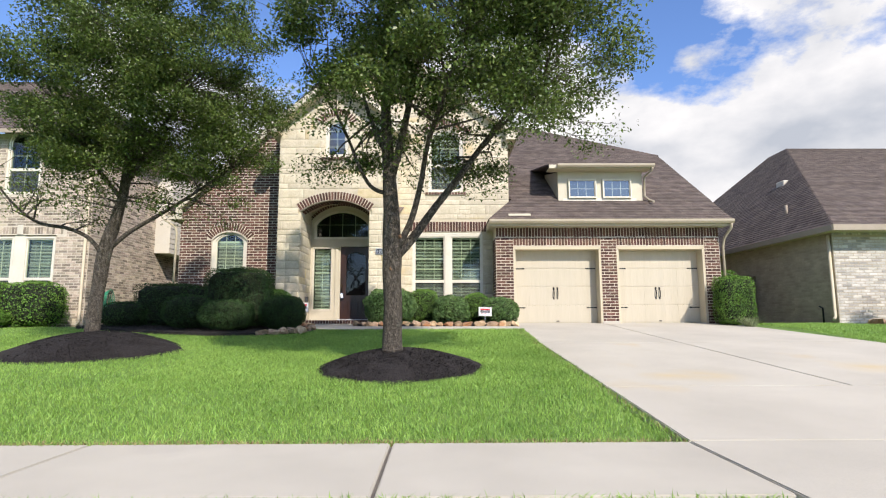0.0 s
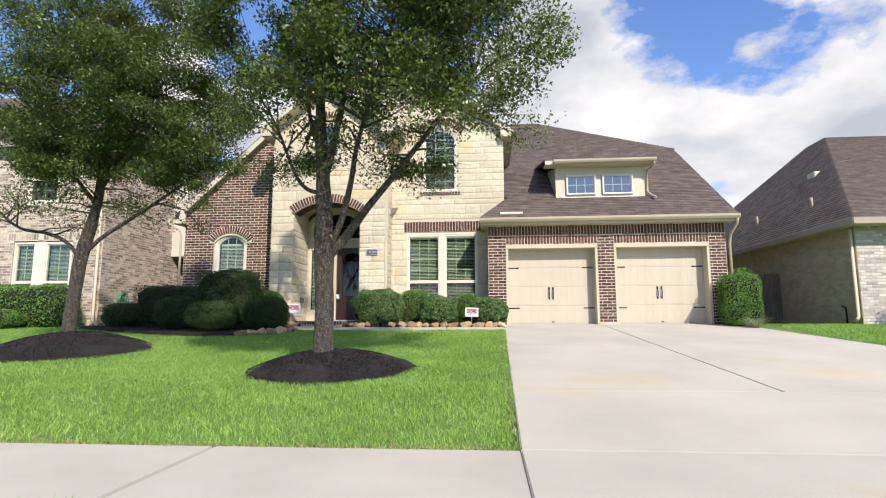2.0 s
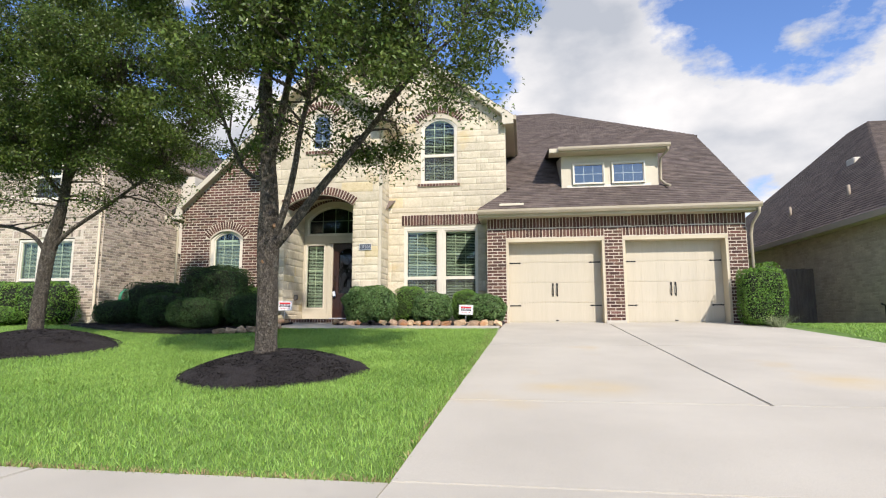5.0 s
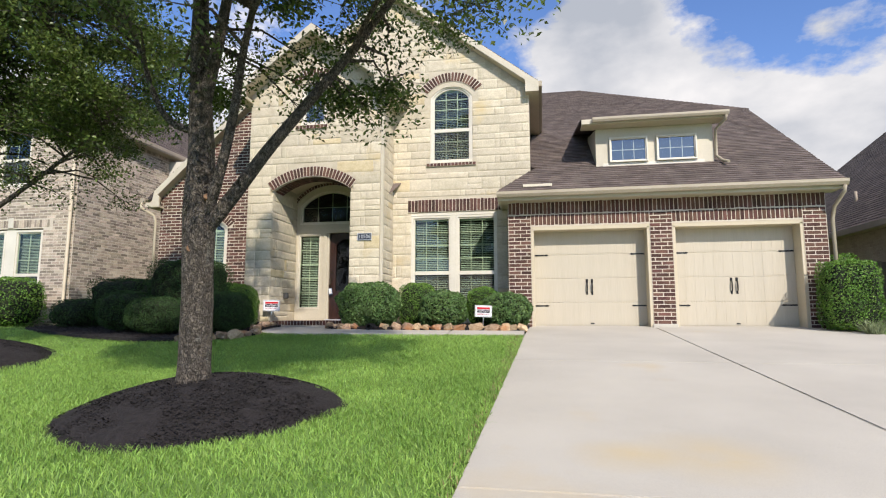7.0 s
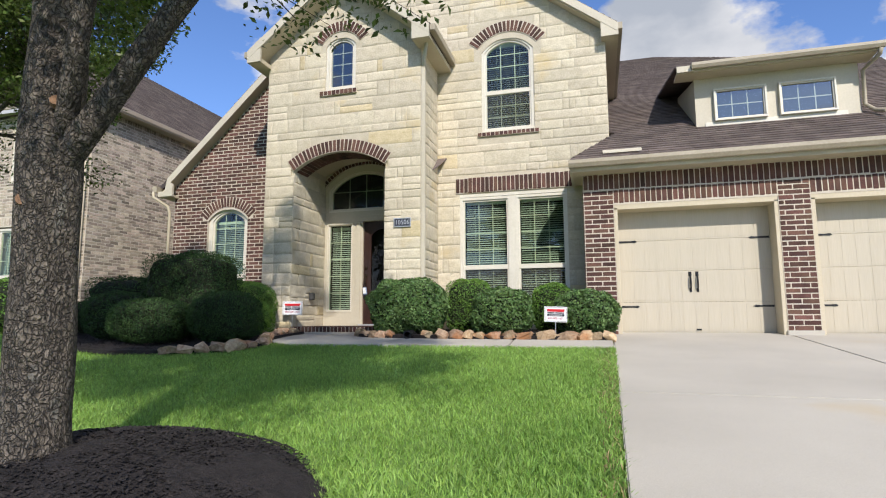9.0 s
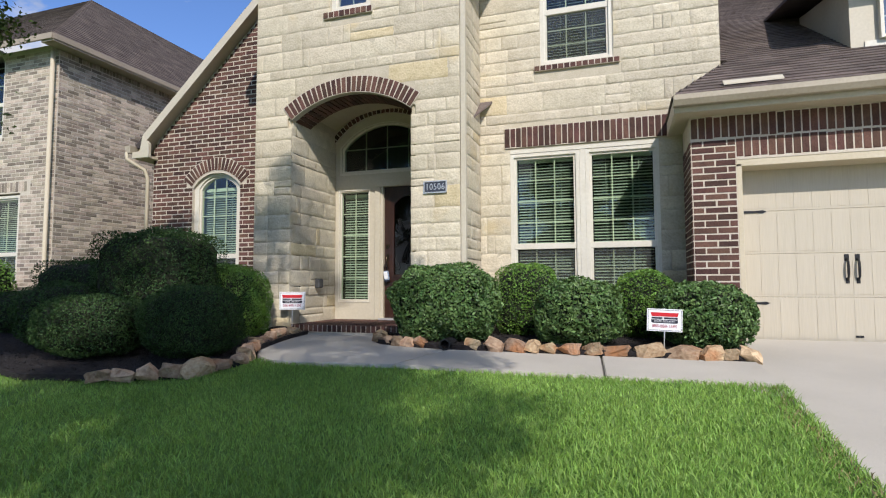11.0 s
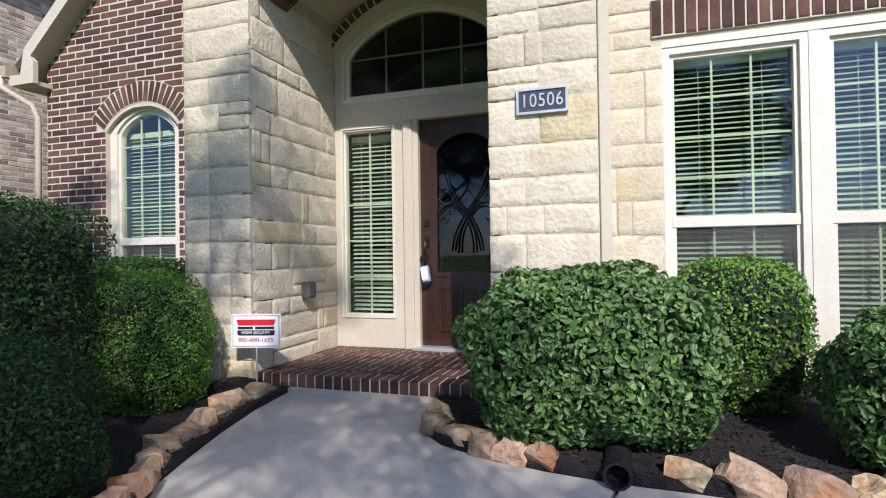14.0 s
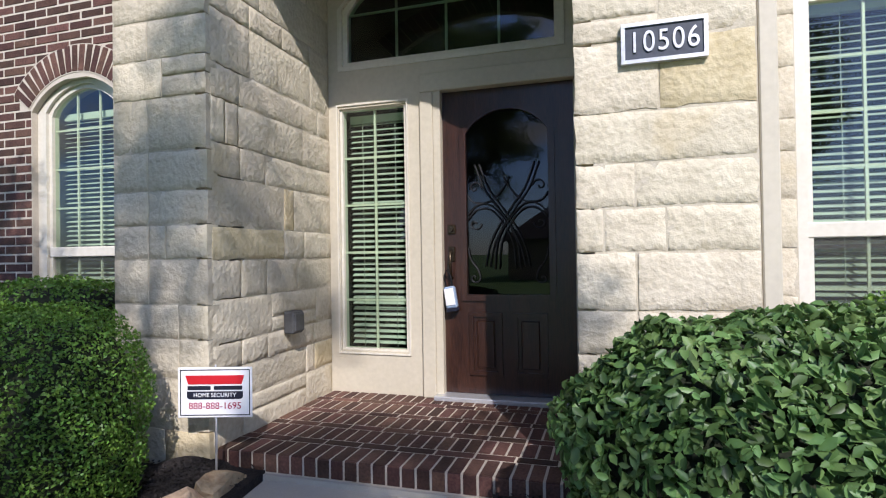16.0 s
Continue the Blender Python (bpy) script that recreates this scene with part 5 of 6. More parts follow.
outlet = thing("outlet_box", "grey weatherproof outlet box on the porch stone", "outlet box", (-3.52, 15.4, 1.54))
box("body", -0.02, 0.055, -0.065, 0.065, -0.075, 0.075, M_GREY, outlet, bevel=0.01)
box("lid", 0.05, 0.068, -0.055, 0.055, -0.06, 0.06, M_GREY, outlet, bevel=0.006)

drain = thing("drain_pipe", "black corrugated drain pipe end between the edging stones", "pipe", (-0.80, 13.645, 0.825))
bm = bmesh.new()
tube(bm, [(0, 0.025 * k, 0) for k in range(13)], [0.062 + 0.006 * (k % 2) for k in range(13)], 14, cap=False)
part("outer", bm, M_PIPE, drain)
bm = bmesh.new()
tube(bm, [(0, 0.002, 0), (0, 0.3, 0)], [0.052, 0.052], 14, cap=True)
bmesh.ops.delete(bm, geom=[f for f in bm.faces if len(f.verts) > 4 and f.calc_center_median().y < 0.1], context="FACES_ONLY")
part("bore", bm, M_PIPE, drain)
bm = bmesh.new()
bmesh.ops.create_circle(bm, radius=0.066, segments=14)
inner = bmesh.ops.create_circle(bm, radius=0.052, segments=14)
bm.transform(Matrix.Rotation(radians(90), 4, "X"))
bmesh.ops.bridge_loops(bm, edges=bm.edges[:])
part("lip", bm, M_PIPE, drain)

# ---- garage doors ----
GD_Y = 15.36


def garage_door(x0, x1):
    d = new("garage_door")
    d.parent = house
    d["label"] = "cream sectional garage door with black strap hinges and pulls"
    top, bot = 2.95, 0.81
    h = (top - bot) / 4
    for k in range(4):
        bm = bmesh.new()
        bx(bm, x0, x1, GD_Y, GD_Y + 0.05, bot + k * h + 0.001, bot + (k + 1) * h - 0.001, 0.004)
        part("door_section", bm, M_GARAGE, d)
    wide = (x1 - x0 - 0.10) / 12
    for k in range(4):
        for j in range(12):
            a = x0 + 0.05 + j * wide
            box("plank", a + 0.004, a + wide - 0.004, GD_Y - 0.0035, GD_Y + 0.002, bot + k * h + 0.035, bot + (k + 1) * h - 0.035, M_GARAGE, d)
    for z in (bot + 0.46, bot + 1.60):
        for s in (1, -1):
            e = x0 + 0.02 if s > 0 else x1 - 0.02
            pts = [(e, z - 0.018), (e + s * 0.20, z - 0.013), (e + s * 0.27, z - 0.020), (e + s * 0.31, z), (e + s * 0.27, z + 0.020), (e + s * 0.20, z + 0.013), (e, z + 0.018)]
            slab("strap_hinge", [(x, GD_Y - 0.012, zz) for x, zz in pts], (0, 0.008, 0), M_IRON, d)
    c = (x0 + x1) / 2
    for s in (-0.055, 0.055):
        bm = bmesh.new()
        tube(bm, [(c + s, GD_Y - 0.006, bot + 0.74), (c + s, GD_Y - 0.05, bot + 0.78), (c + s, GD_Y - 0.055, bot + 0.87), (c + s, GD_Y - 0.05, bot + 0.96), (c + s, GD_Y - 0.006, bot + 1.0)], [0.012, 0.013, 0.016, 0.013, 0.012], 6)
        bx(bm, c + s - 0.025, c + s + 0.025, GD_Y - 0.01, GD_Y - 0.004, bot + 0.97, bot + 1.05, 0.003)
        bx(bm, c + s - 0.02, c + s + 0.02, GD_Y - 0.01, GD_Y - 0.004, bot + 0.70, bot + 0.77, 0.003)
        part("pull_handle", bm, M_IRON, d)
    box("lock_plate", c + 0.0, c + 0.08, GD_Y - 0.012, GD_Y - 0.005, bot + 0.06, bot + 0.085, M_IRON, d)
    box("bottom_seal", x0, x1, GD_Y, GD_Y + 0.05, 0.785, bot + 0.004, M_PIPE, d)


for x0, x1 in ((2.50, 5.02), (5.48, 8.02)):
    garage_door(x0 + 0.05, x1 - 0.05)
    for a, b in ((x0 + 0.002, x0 + 0.06), (x1 - 0.06, x1 - 0.002)):
        box("garage_jamb", a, b, 15.0, 15.42, 0.80, 2.965, M_SOFFIT, house, bevel=0.004)
    box("garage_head", x0 + 0.002, x1 - 0.002, 15.0, 15.42, 2.935, 3.025, M_SOFFIT, house, bevel=0.004)
# added near-black sheet for the darkness behind the garage doors
box("garage_inner", 2.2, 8.3, 15.5, 15.55, 0.7, 3.6, M_ROOM, house)

# ---- beds, mulch and stones ----
RNG = np.random.default_rng(3)


def in_poly(px, py, poly):
    inside = np.zeros(len(px), bool)
    for (x0, y0), (x1, y1) in zip(poly, poly[1:] + poly[:1]):
        hit = ((y0 > py) != (y1 > py)) & (px < (x1 - x0) * (py - y0) / ((y1 - y0) + 1e-12) + x0)
        inside ^= hit
    return inside


def gz_array(y):
    return np.interp(y, PROFILE_Y, PROFILE_Z)


def chips(name, xs, ys, zs, parent, size=0.012):
    """Loose bark chips lying every way."""
    n = len(xs)
    a, tilt = RNG.uniform(0, 6.28, n), RNG.uniform(-0.5, 0.5, n)
    ln, wd = RNG.uniform(0.5, 1.3, n) * size, RNG.uniform(0.2, 0.5, n) * size
    u = np.stack([np.cos(a) * np.cos(tilt), np.sin(a) * np.cos(tilt), np.sin(tilt)], 1) * ln[:, None]
    v = np.stack([-np.sin(a), np.cos(a), RNG.uniform(-0.5, 0.5, n)], 1) * wd[:, None]
    p = np.stack([xs, ys, zs + 0.008], 1)
    q = np.stack([p - u - v, p + u - v, p + u + v, p - u + v], 1).reshape(-1, 3)
    ob = fast(name, q, np.arange(4 * n), 4, M_CHIP, parent)
    ob["kind"] = "stuff"


def mound(name, label, cx, cy, r, high, seed):
    m = thing(name, label, "mulch", group="mulch rings")
    v, f = [(cx, cy, ground_z(cy) + high)], []
    n, rings = 48, 9
    rng = random.Random(seed)
    rim = [1 + 0.05 * math.sin(3 * a + seed) + 0.03 * math.sin(7 * a) + 0.02 * rng.random() for a in (2 * math.pi * k / n for k in range(n))]
    for j in range(1, rings + 1):
        for k in range(n):
            a, rr = 2 * math.pi * k / n, r * j / rings * (1 + (rim[k] - 1) * (j / rings))
            x, y = cx + rr * math.cos(a), cy + rr * math.sin(a)
            h = high * (1 - (j / rings) ** 2.0) - (0.03 if j == rings else 0)
            v.append((x, y, ground_z(y) + h + 0.03 * noise.noise((x * 5, y * 5, seed)) * (j < rings)))
    for k in range(n):
        f.append((0, 1 + k, 1 + (k + 1) % n))
        for j in range(rings - 1):
            a, b = 1 + j * n, 1 + (j + 1) * n
            f.append((a + k, b + k, b + (k + 1) % n, a + (k + 1) % n))
    raw("mulch", v, f, M_MULCH, m, smooth=True)
    cnt = 12000
    a, q = RNG.uniform(0, 6.28, cnt), np.sqrt(RNG.uniform(0, 1, cnt)) * 0.98
    xs, ys = cx + r * q * np.cos(a), cy + r * q * np.sin(a)
    chips("bark_litter", xs, ys, gz_array(ys) + high * (1 - q ** 2), m)


MULCH = ((-0.22, 7.28, 1.16, 0.26), (-5.75, 9.25, 1.42, 0.34))
mound("mulch_ring", "round mound of fresh black mulch under an oak", *MULCH[0], 1)
mound("mulch_ring", "round mound of fresh black mulch under a leaning oak", *MULCH[1], 2)

BED_L = [(-2.62, 12.4), (-2.85, 11.85), (-3.4, 11.66), (-4.5, 11.5), (-6.0, 11.9), (-7.6, 12.6), (-8.8, 13.4), (-8.9, 14.8), (-7.6, 15.95), (-4.2, 15.95), (-4.2, 14.7), (-3.55, 14.72), (-3.26, 14.74), (-3.22, 14.25), (-3.13, 13.75), (-2.96, 13.18), (-2.77, 12.84)]
BED_R = [(2.36, 13.64), (0.93, 13.67), (-0.78, 13.73), (-1.15, 13.78), (-1.5, 13.87), (-1.75, 13.98), (-1.9, 14.13), (-1.98, 14.35), (-2.02, 14.74), (-0.95, 14.74), (-0.95, 15.85), (2.05, 15.85), (2.05, 15.05), (2.45, 15.05)]


def bed(name, label, poly, lift):
    b = thing(name, label, "garden bed", kind="structure")
    bm = bmesh.new()
    x0, x1, y0, y1 = min(p[0] for p in poly), max(p[0] for p in poly), min(p[1] for p in poly), max(p[1] for p in poly)
    vs = [bm.verts.new((x, y, ground_z(y) + lift - 0.05)) for x, y in poly]
    face = bm.faces.new(vs)
    top = bmesh.ops.extrude_face_region(bm, geom=[face])
    for v in top["geom"]:
        if isinstance(v, bmesh.types.BMVert):
            v.co.z += 0.06
    bmesh.ops.recalc_face_normals(bm, faces=bm.faces)
    part("soil", bm, M_MULCH, b)
    n = int(900 * (x1 - x0) * (y1 - y0))
    xs, ys = RNG.uniform(x0, x1, n), RNG.uniform(y0, y1, n)
    keep = in_poly(xs, ys, poly)
    chips("bark_litter", xs[keep], ys[keep], gz_array(ys[keep]) + lift + 0.012 + RNG.uniform(0, 0.015, keep.sum()), b)


mound("mulch_heap", "low heap of black mulch against the stone pier", -3.63, 14.53, 0.33, 0.13, 5)
bed("garden_bed", "black mulch bed with clipped dark shrubs beside the path", BED_L, 0.05)
bed("garden_bed", "black mulch bed with evergreen shrubs under the window", BED_R, 0.06)


def rock_mesh(seed):
    """A rough split block: a cube cut by random planes, then broken up a little."""
    rng = random.Random(seed)
    bm = bmesh.new()
    bmesh.ops.create_cube(bm, size=1)
    for _ in range(7):
        d = Vector((rng.uniform(-1, 1), rng.uniform(-1, 1), rng.uniform(-0.35, 1))).normalized()
        got = bmesh.ops.bisect_plane(bm, geom=bm.verts[:] + bm.edges[:] + bm.faces[:], plane_co=d * rng.uniform(0.38, 0.56), plane_no=d, clear_outer=True)
        rim = [e for e in got["geom_cut"] if isinstance(e, bmesh.types.BMEdge)]
        if rim:
            bmesh.ops.contextual_create(bm, geom=rim)
    bmesh.ops.triangulate(bm, faces=bm.faces[:])
    bmesh.ops.subdivide_edges(bm, edges=[e for e in bm.edges if e.calc_length() > 0.45], cuts=1)
    bmesh.ops.triangulate(bm, faces=bm.faces[:])
    for v in bm.verts:
        v.co += Vector((noise.noise(v.co * 2.3 + Vector((seed, k, 0))) for k in (0, 7, 13))) * 0.11
    me = bpy.data.meshes.new("edging_stone")
    bm.to_mesh(me)
    bm.free()
    me.materials.append(M_ROCK)
    return me


ROCKS = [rock_mesh(s) for s in range(14)]


def edging(points, step, group, seed, start=0.0):
    rng = random.Random(seed)
    pts = [Vector((x, y, 0)) for x, y in points]
    run = start
    lens = [(b - a).length for a, b in zip(pts, pts[1:])]
    total = sum(lens)
    while run < total:
        w = step * rng.choice((0.7, 0.9, 1.1, 1.25, 1.5))
        at, k = run + w / 2, 0
        if at > total:
            break
        while k < len(lens) - 1 and at > lens[k]:
            at -= lens[k]
            k += 1
        p = pts[k].lerp(pts[k + 1], min(at / lens[k], 1))
        d = pts[k + 1] - pts[k]
        run += w
        if abs(p.x + 0.80) < 0.19 and p.y > 13.5 and p.y < 13.95:
            continue
        h = rng.uniform(0.09, 0.15)
        ob = new("edging_stone", rng.choice(ROCKS))
        z = ground_z(p.y) + 0.03 + h * 0.38
        ob.matrix_basis = (pose(p.x, p.y + rng.uniform(-0.02, 0.02), z, rng.uniform(-12, 12), rng.uniform(-12, 12), math.degrees(math.atan2(d.y, d.x)) + rng.uniform(-22, 22))
                           @ Matrix.Diagonal((w * rng.uniform(0.88, 1.08), rng.uniform(0.14, 0.20), h, 1)))
        tagged(ob, "rough tan and rust sandstone edging block beside the path", "stone", group)


edging([(2.42, 13.68), (0.93, 13.70), (-0.7, 13.76), (-1.43, 13.90), (-1.83, 14.12), (-1.95, 14.5)], 0.205, "edging stones of the window bed", 4)
edging([(-3.37, 14.62), (-3.36, 14.42), (-3.31, 13.95), (-3.17, 13.4), (-2.90, 12.93), (-2.64, 12.44), (-2.80, 11.93), (-3.25, 11.64), (-3.75, 11.56)], 0.21, "edging stones of the shrub bed", 9)


# ---- plants ----
def leaf_cloud(name, p, nrm, length, width, material, parent, spread=0.9, broad=False):
    """Leaves as pointed, slightly folded blades at points p that look roughly along nrm; broad ones with a rounder outline."""
    n = len(p)
    d = nrm + RNG.normal(0, spread, (n, 3))
    d /= np.linalg.norm(d, axis=1)[:, None] + 1e-9
    t = np.cross(d, RNG.normal(0, 1, (n, 3)))
    t /= np.linalg.norm(t, axis=1)[:, None] + 1e-9
    s = np.cross(d, t)
    k = RNG.uniform(0.65, 1.3, (n, 1))
    ln, wd = length * k, width * k
    a, b = p - t * ln * 0.5, p + t * ln * 0.5 - d * ln * 0.12
    if broad:
        e = d * wd * 0.2
        v = np.stack([a, p - t * ln * 0.22 + s * wd * 0.42 + e, p + t * ln * 0.2 + s * wd * 0.5 + e, b,
                      p + t * ln * 0.2 - s * wd * 0.5 + e, p - t * ln * 0.22 - s * wd * 0.42 + e], 1).reshape(-1, 3)
        i = np.arange(n)[:, None] * 6
        ob = fast(name, v, np.concatenate([i + [0, 1, 2, 3], i + [0, 3, 4, 5]], 1).ravel(), 4, material, parent)
    else:
        c1, c2 = p + s * wd * 0.5 + d * wd * 0.15, p - s * wd * 0.5 + d * wd * 0.15
        v = np.stack([a, c1, b, c2], 1).reshape(-1, 3)
        ob = fast(name, v, np.arange(4 * n), 4, material, parent)
    ob["kind"] = "stuff"
    return ob


def bush(name, label, c, r, z0, z1, leaf, material, count, square=3.0, group="", seed=0, rough=0.06):
    """A clipped shrub: a solid core coloured near-black for the inner shade, short stems and a shell of many small
    leaves.
    """
    b = thing(name, label, "shrub", (c[0], c[1], z0), group)
    hz, cz = (z1 - z0) / 2 * 1.0, (z1 - z0) / 2 + 0.02
    rng = np.random.default_rng(seed + 100)
    n = count
    d = rng.normal(0, 1, (n, 3))
    d /= np.linalg.norm(d, axis=1)[:, None]
    q = 1 / (np.abs(d) ** square).sum(1) ** (1 / square)
    lump = np.array([noise.noise(Vector(x) * 2.3 + Vector((seed, 0, 0))) for x in d])
    shell = q * (1 + rough * 1.6 * lump) * (1 - np.abs(rng.normal(0, 0.05, n)) * 1.3)
    p = d * shell[:, None] * (r[0], r[1], hz) + (0, 0, cz)
    nr = d / (r[0], r[1], hz)
    nr /= np.linalg.norm(nr, axis=1)[:, None]
    keep = p[:, 2] > 0.03
    leaf_cloud("leaves", p[keep], nr[keep], leaf[0], leaf[1], material, b, 0.6 if leaf[0] > 0.05 else 0.75, leaf[0] > 0.022)
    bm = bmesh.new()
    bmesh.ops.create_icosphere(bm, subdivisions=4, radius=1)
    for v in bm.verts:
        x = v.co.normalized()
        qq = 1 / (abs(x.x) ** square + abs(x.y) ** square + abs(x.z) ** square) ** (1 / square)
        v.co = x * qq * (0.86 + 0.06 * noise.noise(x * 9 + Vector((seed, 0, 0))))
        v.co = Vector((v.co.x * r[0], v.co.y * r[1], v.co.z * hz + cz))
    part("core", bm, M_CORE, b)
    bm = bmesh.new()
    for k in range(5):
        a = 1.25 * k
        tube(bm, [(0.03 * math.cos(a), 0.03 * math.sin(a), -0.04), (r[0] * 0.35 * math.cos(a), r[1] * 0.35 * math.sin(a), cz * 0.7)], [0.018, 0.012], 5)
    part("stem_base", bm, M_BARK, b)
    return b


HAW = "rounded evergreen shrub with glossy broad leaves"
bush("hawthorn_shrub", HAW + " beside the step", (-0.95, 14.17), (0.67, 0.5), 0.80, 1.74, (0.045, 0.023), M_BIGLEAF, 17500, 2.7, "window shrubs", 1, 0.11)
bush("hawthorn_shrub", HAW, (0.66, 14.15), (0.5, 0.4), 0.78, 1.54, (0.046, 0.021), M_BIGLEAF, 8600, 2.5, "window shrubs", 2, 0.12)
bush("hawthorn_shrub", HAW + " by the driveway", (1.98, 14.2), (0.50, 0.42), 0.78, 1.50, (0.046, 0.021), M_BIGLEAF, 8200, 2.5, "window shrubs", 3, 0.12)
BXW = "clipped bright green boxwood with tiny leaves"
bush("boxwood", BXW + " under the window", (-0.08, 15.0), (0.41, 0.38), 0.80, 1.77, (0.026, 0.016), M_BOX, 9000, 3.6, "boxwoods", 4)
bush("boxwood", BXW + " under the window", (1.42, 15.0), (0.38, 0.36), 0.80, 1.66, (0.026, 0.016), M_BOX, 8000, 2.8, "boxwoods", 5)
bush("boxwood", BXW + " by the stone pier", (-4.14, 14.05), (0.58, 0.40), 0.74, 1.74, (0.019, 0.011), M_BOX, 36000, 3.4, "boxwoods", 6)
bush("boxwood", BXW + " behind another", (-4.95, 14.85), (0.62, 0.5), 0.80, 1.84, (0.026, 0.016), M_BOX, 11000, 3.4, "boxwoods", 7)
bush("boxwood", BXW + " at the garage corner", (8.47, 14.42), (0.45, 0.42), 0.76, 2.08, (0.036, 0.022), M_BOX, 9000, 6, "", 8)
HOL = "dark green clipped holly shrub"
bush("holly_shrub", HOL + ", the tallest of the bed", (-4.72, 13.38), (0.80, 0.52), 0.74, 2.22, (0.028, 0.014), M_DARKLEAF, 24000, 6.0, "shade shrubs", 9)
bush("holly_shrub", HOL + " near the path", (-3.38, 12.56), (0.53, 0.45), 0.70, 1.50, (0.022, 0.011), M_DARKLEAF, 26000, 2.8, "shade shrubs", 10)
bush("holly_shrub", HOL, (-4.62, 12.35), (0.62, 0.5), 0.69, 1.40, (0.024, 0.012), M_DARKLEAF, 18000, 2.6, "shade shrubs", 11)
bush("holly_shrub", HOL, (-5.75, 12.95), (0.62, 0.55), 0.72, 1.55, (0.028, 0.014), M_DARKLEAF, 12000, 2.8, "shade shrubs", 12)
bush("holly_shrub", HOL + " under the arched window", (-5.7, 14.2), (0.72, 0.55), 0.76, 1.82, (0.034, 0.018), M_DARKLEAF, 9000, 6.0, "shade shrubs", 13)
bush("holly_shrub", HOL + " by the house corner", (-6.9, 14.25), (0.78, 0.6), 0.76, 1.90, (0.034, 0.018), M_DARKLEAF, 10000, 6.0, "shade shrubs", 14)
bush("holly_shrub", HOL + " at the end of the bed", (-7.8, 13.85), (0.62, 0.5), 0.74, 1.42, (0.034, 0.018), M_DARKLEAF, 6000, 2.8, "shade shrubs", 15)
for k in range(3):
    bush("hedge_shrub", "green clipped hedge shrub before the neighbouring house", (-11.0 - 1.35 * k, 14.9), (0.78, 0.6), 0.75, 2.02, (0.05, 0.028), M_BOX, 4500, 4.0, "neighbour hedge", 20 + k)
bush("hedge_shrub", "low yellow-green shrub before the neighbouring hedge", (-11.6, 13.9), (0.6, 0.5), 0.72, 1.28, (0.045, 0.024), M_BOX, 3000, 2.4, "neighbour hedge", 24)


def blades(name, label, xs, ys, zs, high, wide, material, category="grass", bend=0.6):
    n = len(xs)
    a = RNG.uniform(0, 6.28, n)
    h, w = high * RNG.uniform(0.55, 1.25, n), wide * RNG.uniform(0.7, 1.3, n)
    lean = RNG.normal(0, bend, (n, 2)) * h[:, None]
    p = np.stack([xs, ys, zs], 1)
    s = np.stack([np.cos(a) * w / 2, np.sin(a) * w / 2, 0 * a], 1)
    mid = p + np.stack([lean[:, 0] * 0.35, lean[:, 1] * 0.35, h * 0.62], 1)
    tip = p + np.stack([lean[:, 0], lean[:, 1], h], 1)
    v = np.stack([p - s, p + s, mid + s * 0.7, mid - s * 0.7, tip], 1).reshape(-1, 3)
    i = np.arange(n)[:, None] * 5
    loops = np.concatenate([i + [0, 1, 2], i + [0, 2, 3], i + [3, 2, 4]], 1).ravel()
    ob = fast(name, v, loops, 3, material)
    return tagged(ob, label, category, kind="stuff")


def scatter(x0, x1, y0, y1, per_m2):
    n = int((x1 - x0) * (y1 - y0) * per_m2)
    return RNG.uniform(x0, x1, n), RNG.uniform(y0, y1, n)


PATH_POLY = [(2.36, 12.68), (2.36, 13.7), (-1.9, 14.05), (-2.02, 14.7), (-3.4, 14.7), (-3.2, 13.75), (-2.72, 12.85), (-2.35, 12.6)]


def lawn(xs, ys):
    keep = (xs < 2.2 + 0.018 * (ys - 3.6) + 0.01) & ~in_poly(xs, ys, PATH_POLY) & ~in_poly(xs, ys, BED_L) & ~in_poly(xs, ys, BED_R)
    for cx, cy, r, _ in MULCH:
        keep &= np.hypot(xs - cx, ys - cy) > r * (0.97 + 0.03 * np.sin(9 * np.arctan2(ys - cy, xs - cx)))
    return xs[keep], ys[keep]


sets = [scatter(-3.6, 2.45, 5.8, 12.75, 3900), scatter(-9.5, -3.6, 5.8, 13.5, 1500), scatter(-7, 2.4, 3.605, 5.8, 2400), scatter(-16, -7, 3.605, 5.8, 700), scatter(-16, -9.5, 5.8, 14.5, 500)]
xs, ys = lawn(np.concatenate([s[0] for s in sets]), np.concatenate([s[1] for s in sets]))
blades("lawn_grass", "thick bright green mown lawn grass", xs, ys, gz_array(ys) - 0.02, 0.048, 0.0075, M_GRASS)
# dry trimmed fringe where the lawn meets the concrete
M_THATCH = pbr("dry_thatch", (0.20, 0.15, 0.07), (0.38, 0.30, 0.15), 0.8, 3, 30, 0, vary="island", amount=0.4)
ex, ey = scatter(-14, 2.2, 3.615, 3.72, 2600)
dx, dy = scatter(2.16, 2.34, 3.7, 12.6, 700)
inside = dx < 2.205 + 0.018 * (dy - 3.6)
ex, ey = np.concatenate([ex, dx[inside]]), np.concatenate([ey, dy[inside]])
blades("thatch_edge", "dry tan grass fringe along the concrete edge", ex, ey, gz_array(ey) - 0.012, 0.036, 0.008, M_THATCH)
xs, ys = scatter(-7, 2.12, 0.6, 2.39, 1800)
blades("verge_grass", "green grass verge beside the sidewalk", xs, ys, gz_array(ys) - 0.015, 0.05, 0.008, M_GRASS)
sets = [scatter(8.95, 12.0, 4, 16, 900), scatter(12.0, 18, 4, 14.5, 350)]
xs, ys = np.concatenate([s[0] for s in sets]), np.concatenate([s[1] for s in sets])
keep = (xs > 8.95) & ((ys < 13.7) | (xs > 9.3))
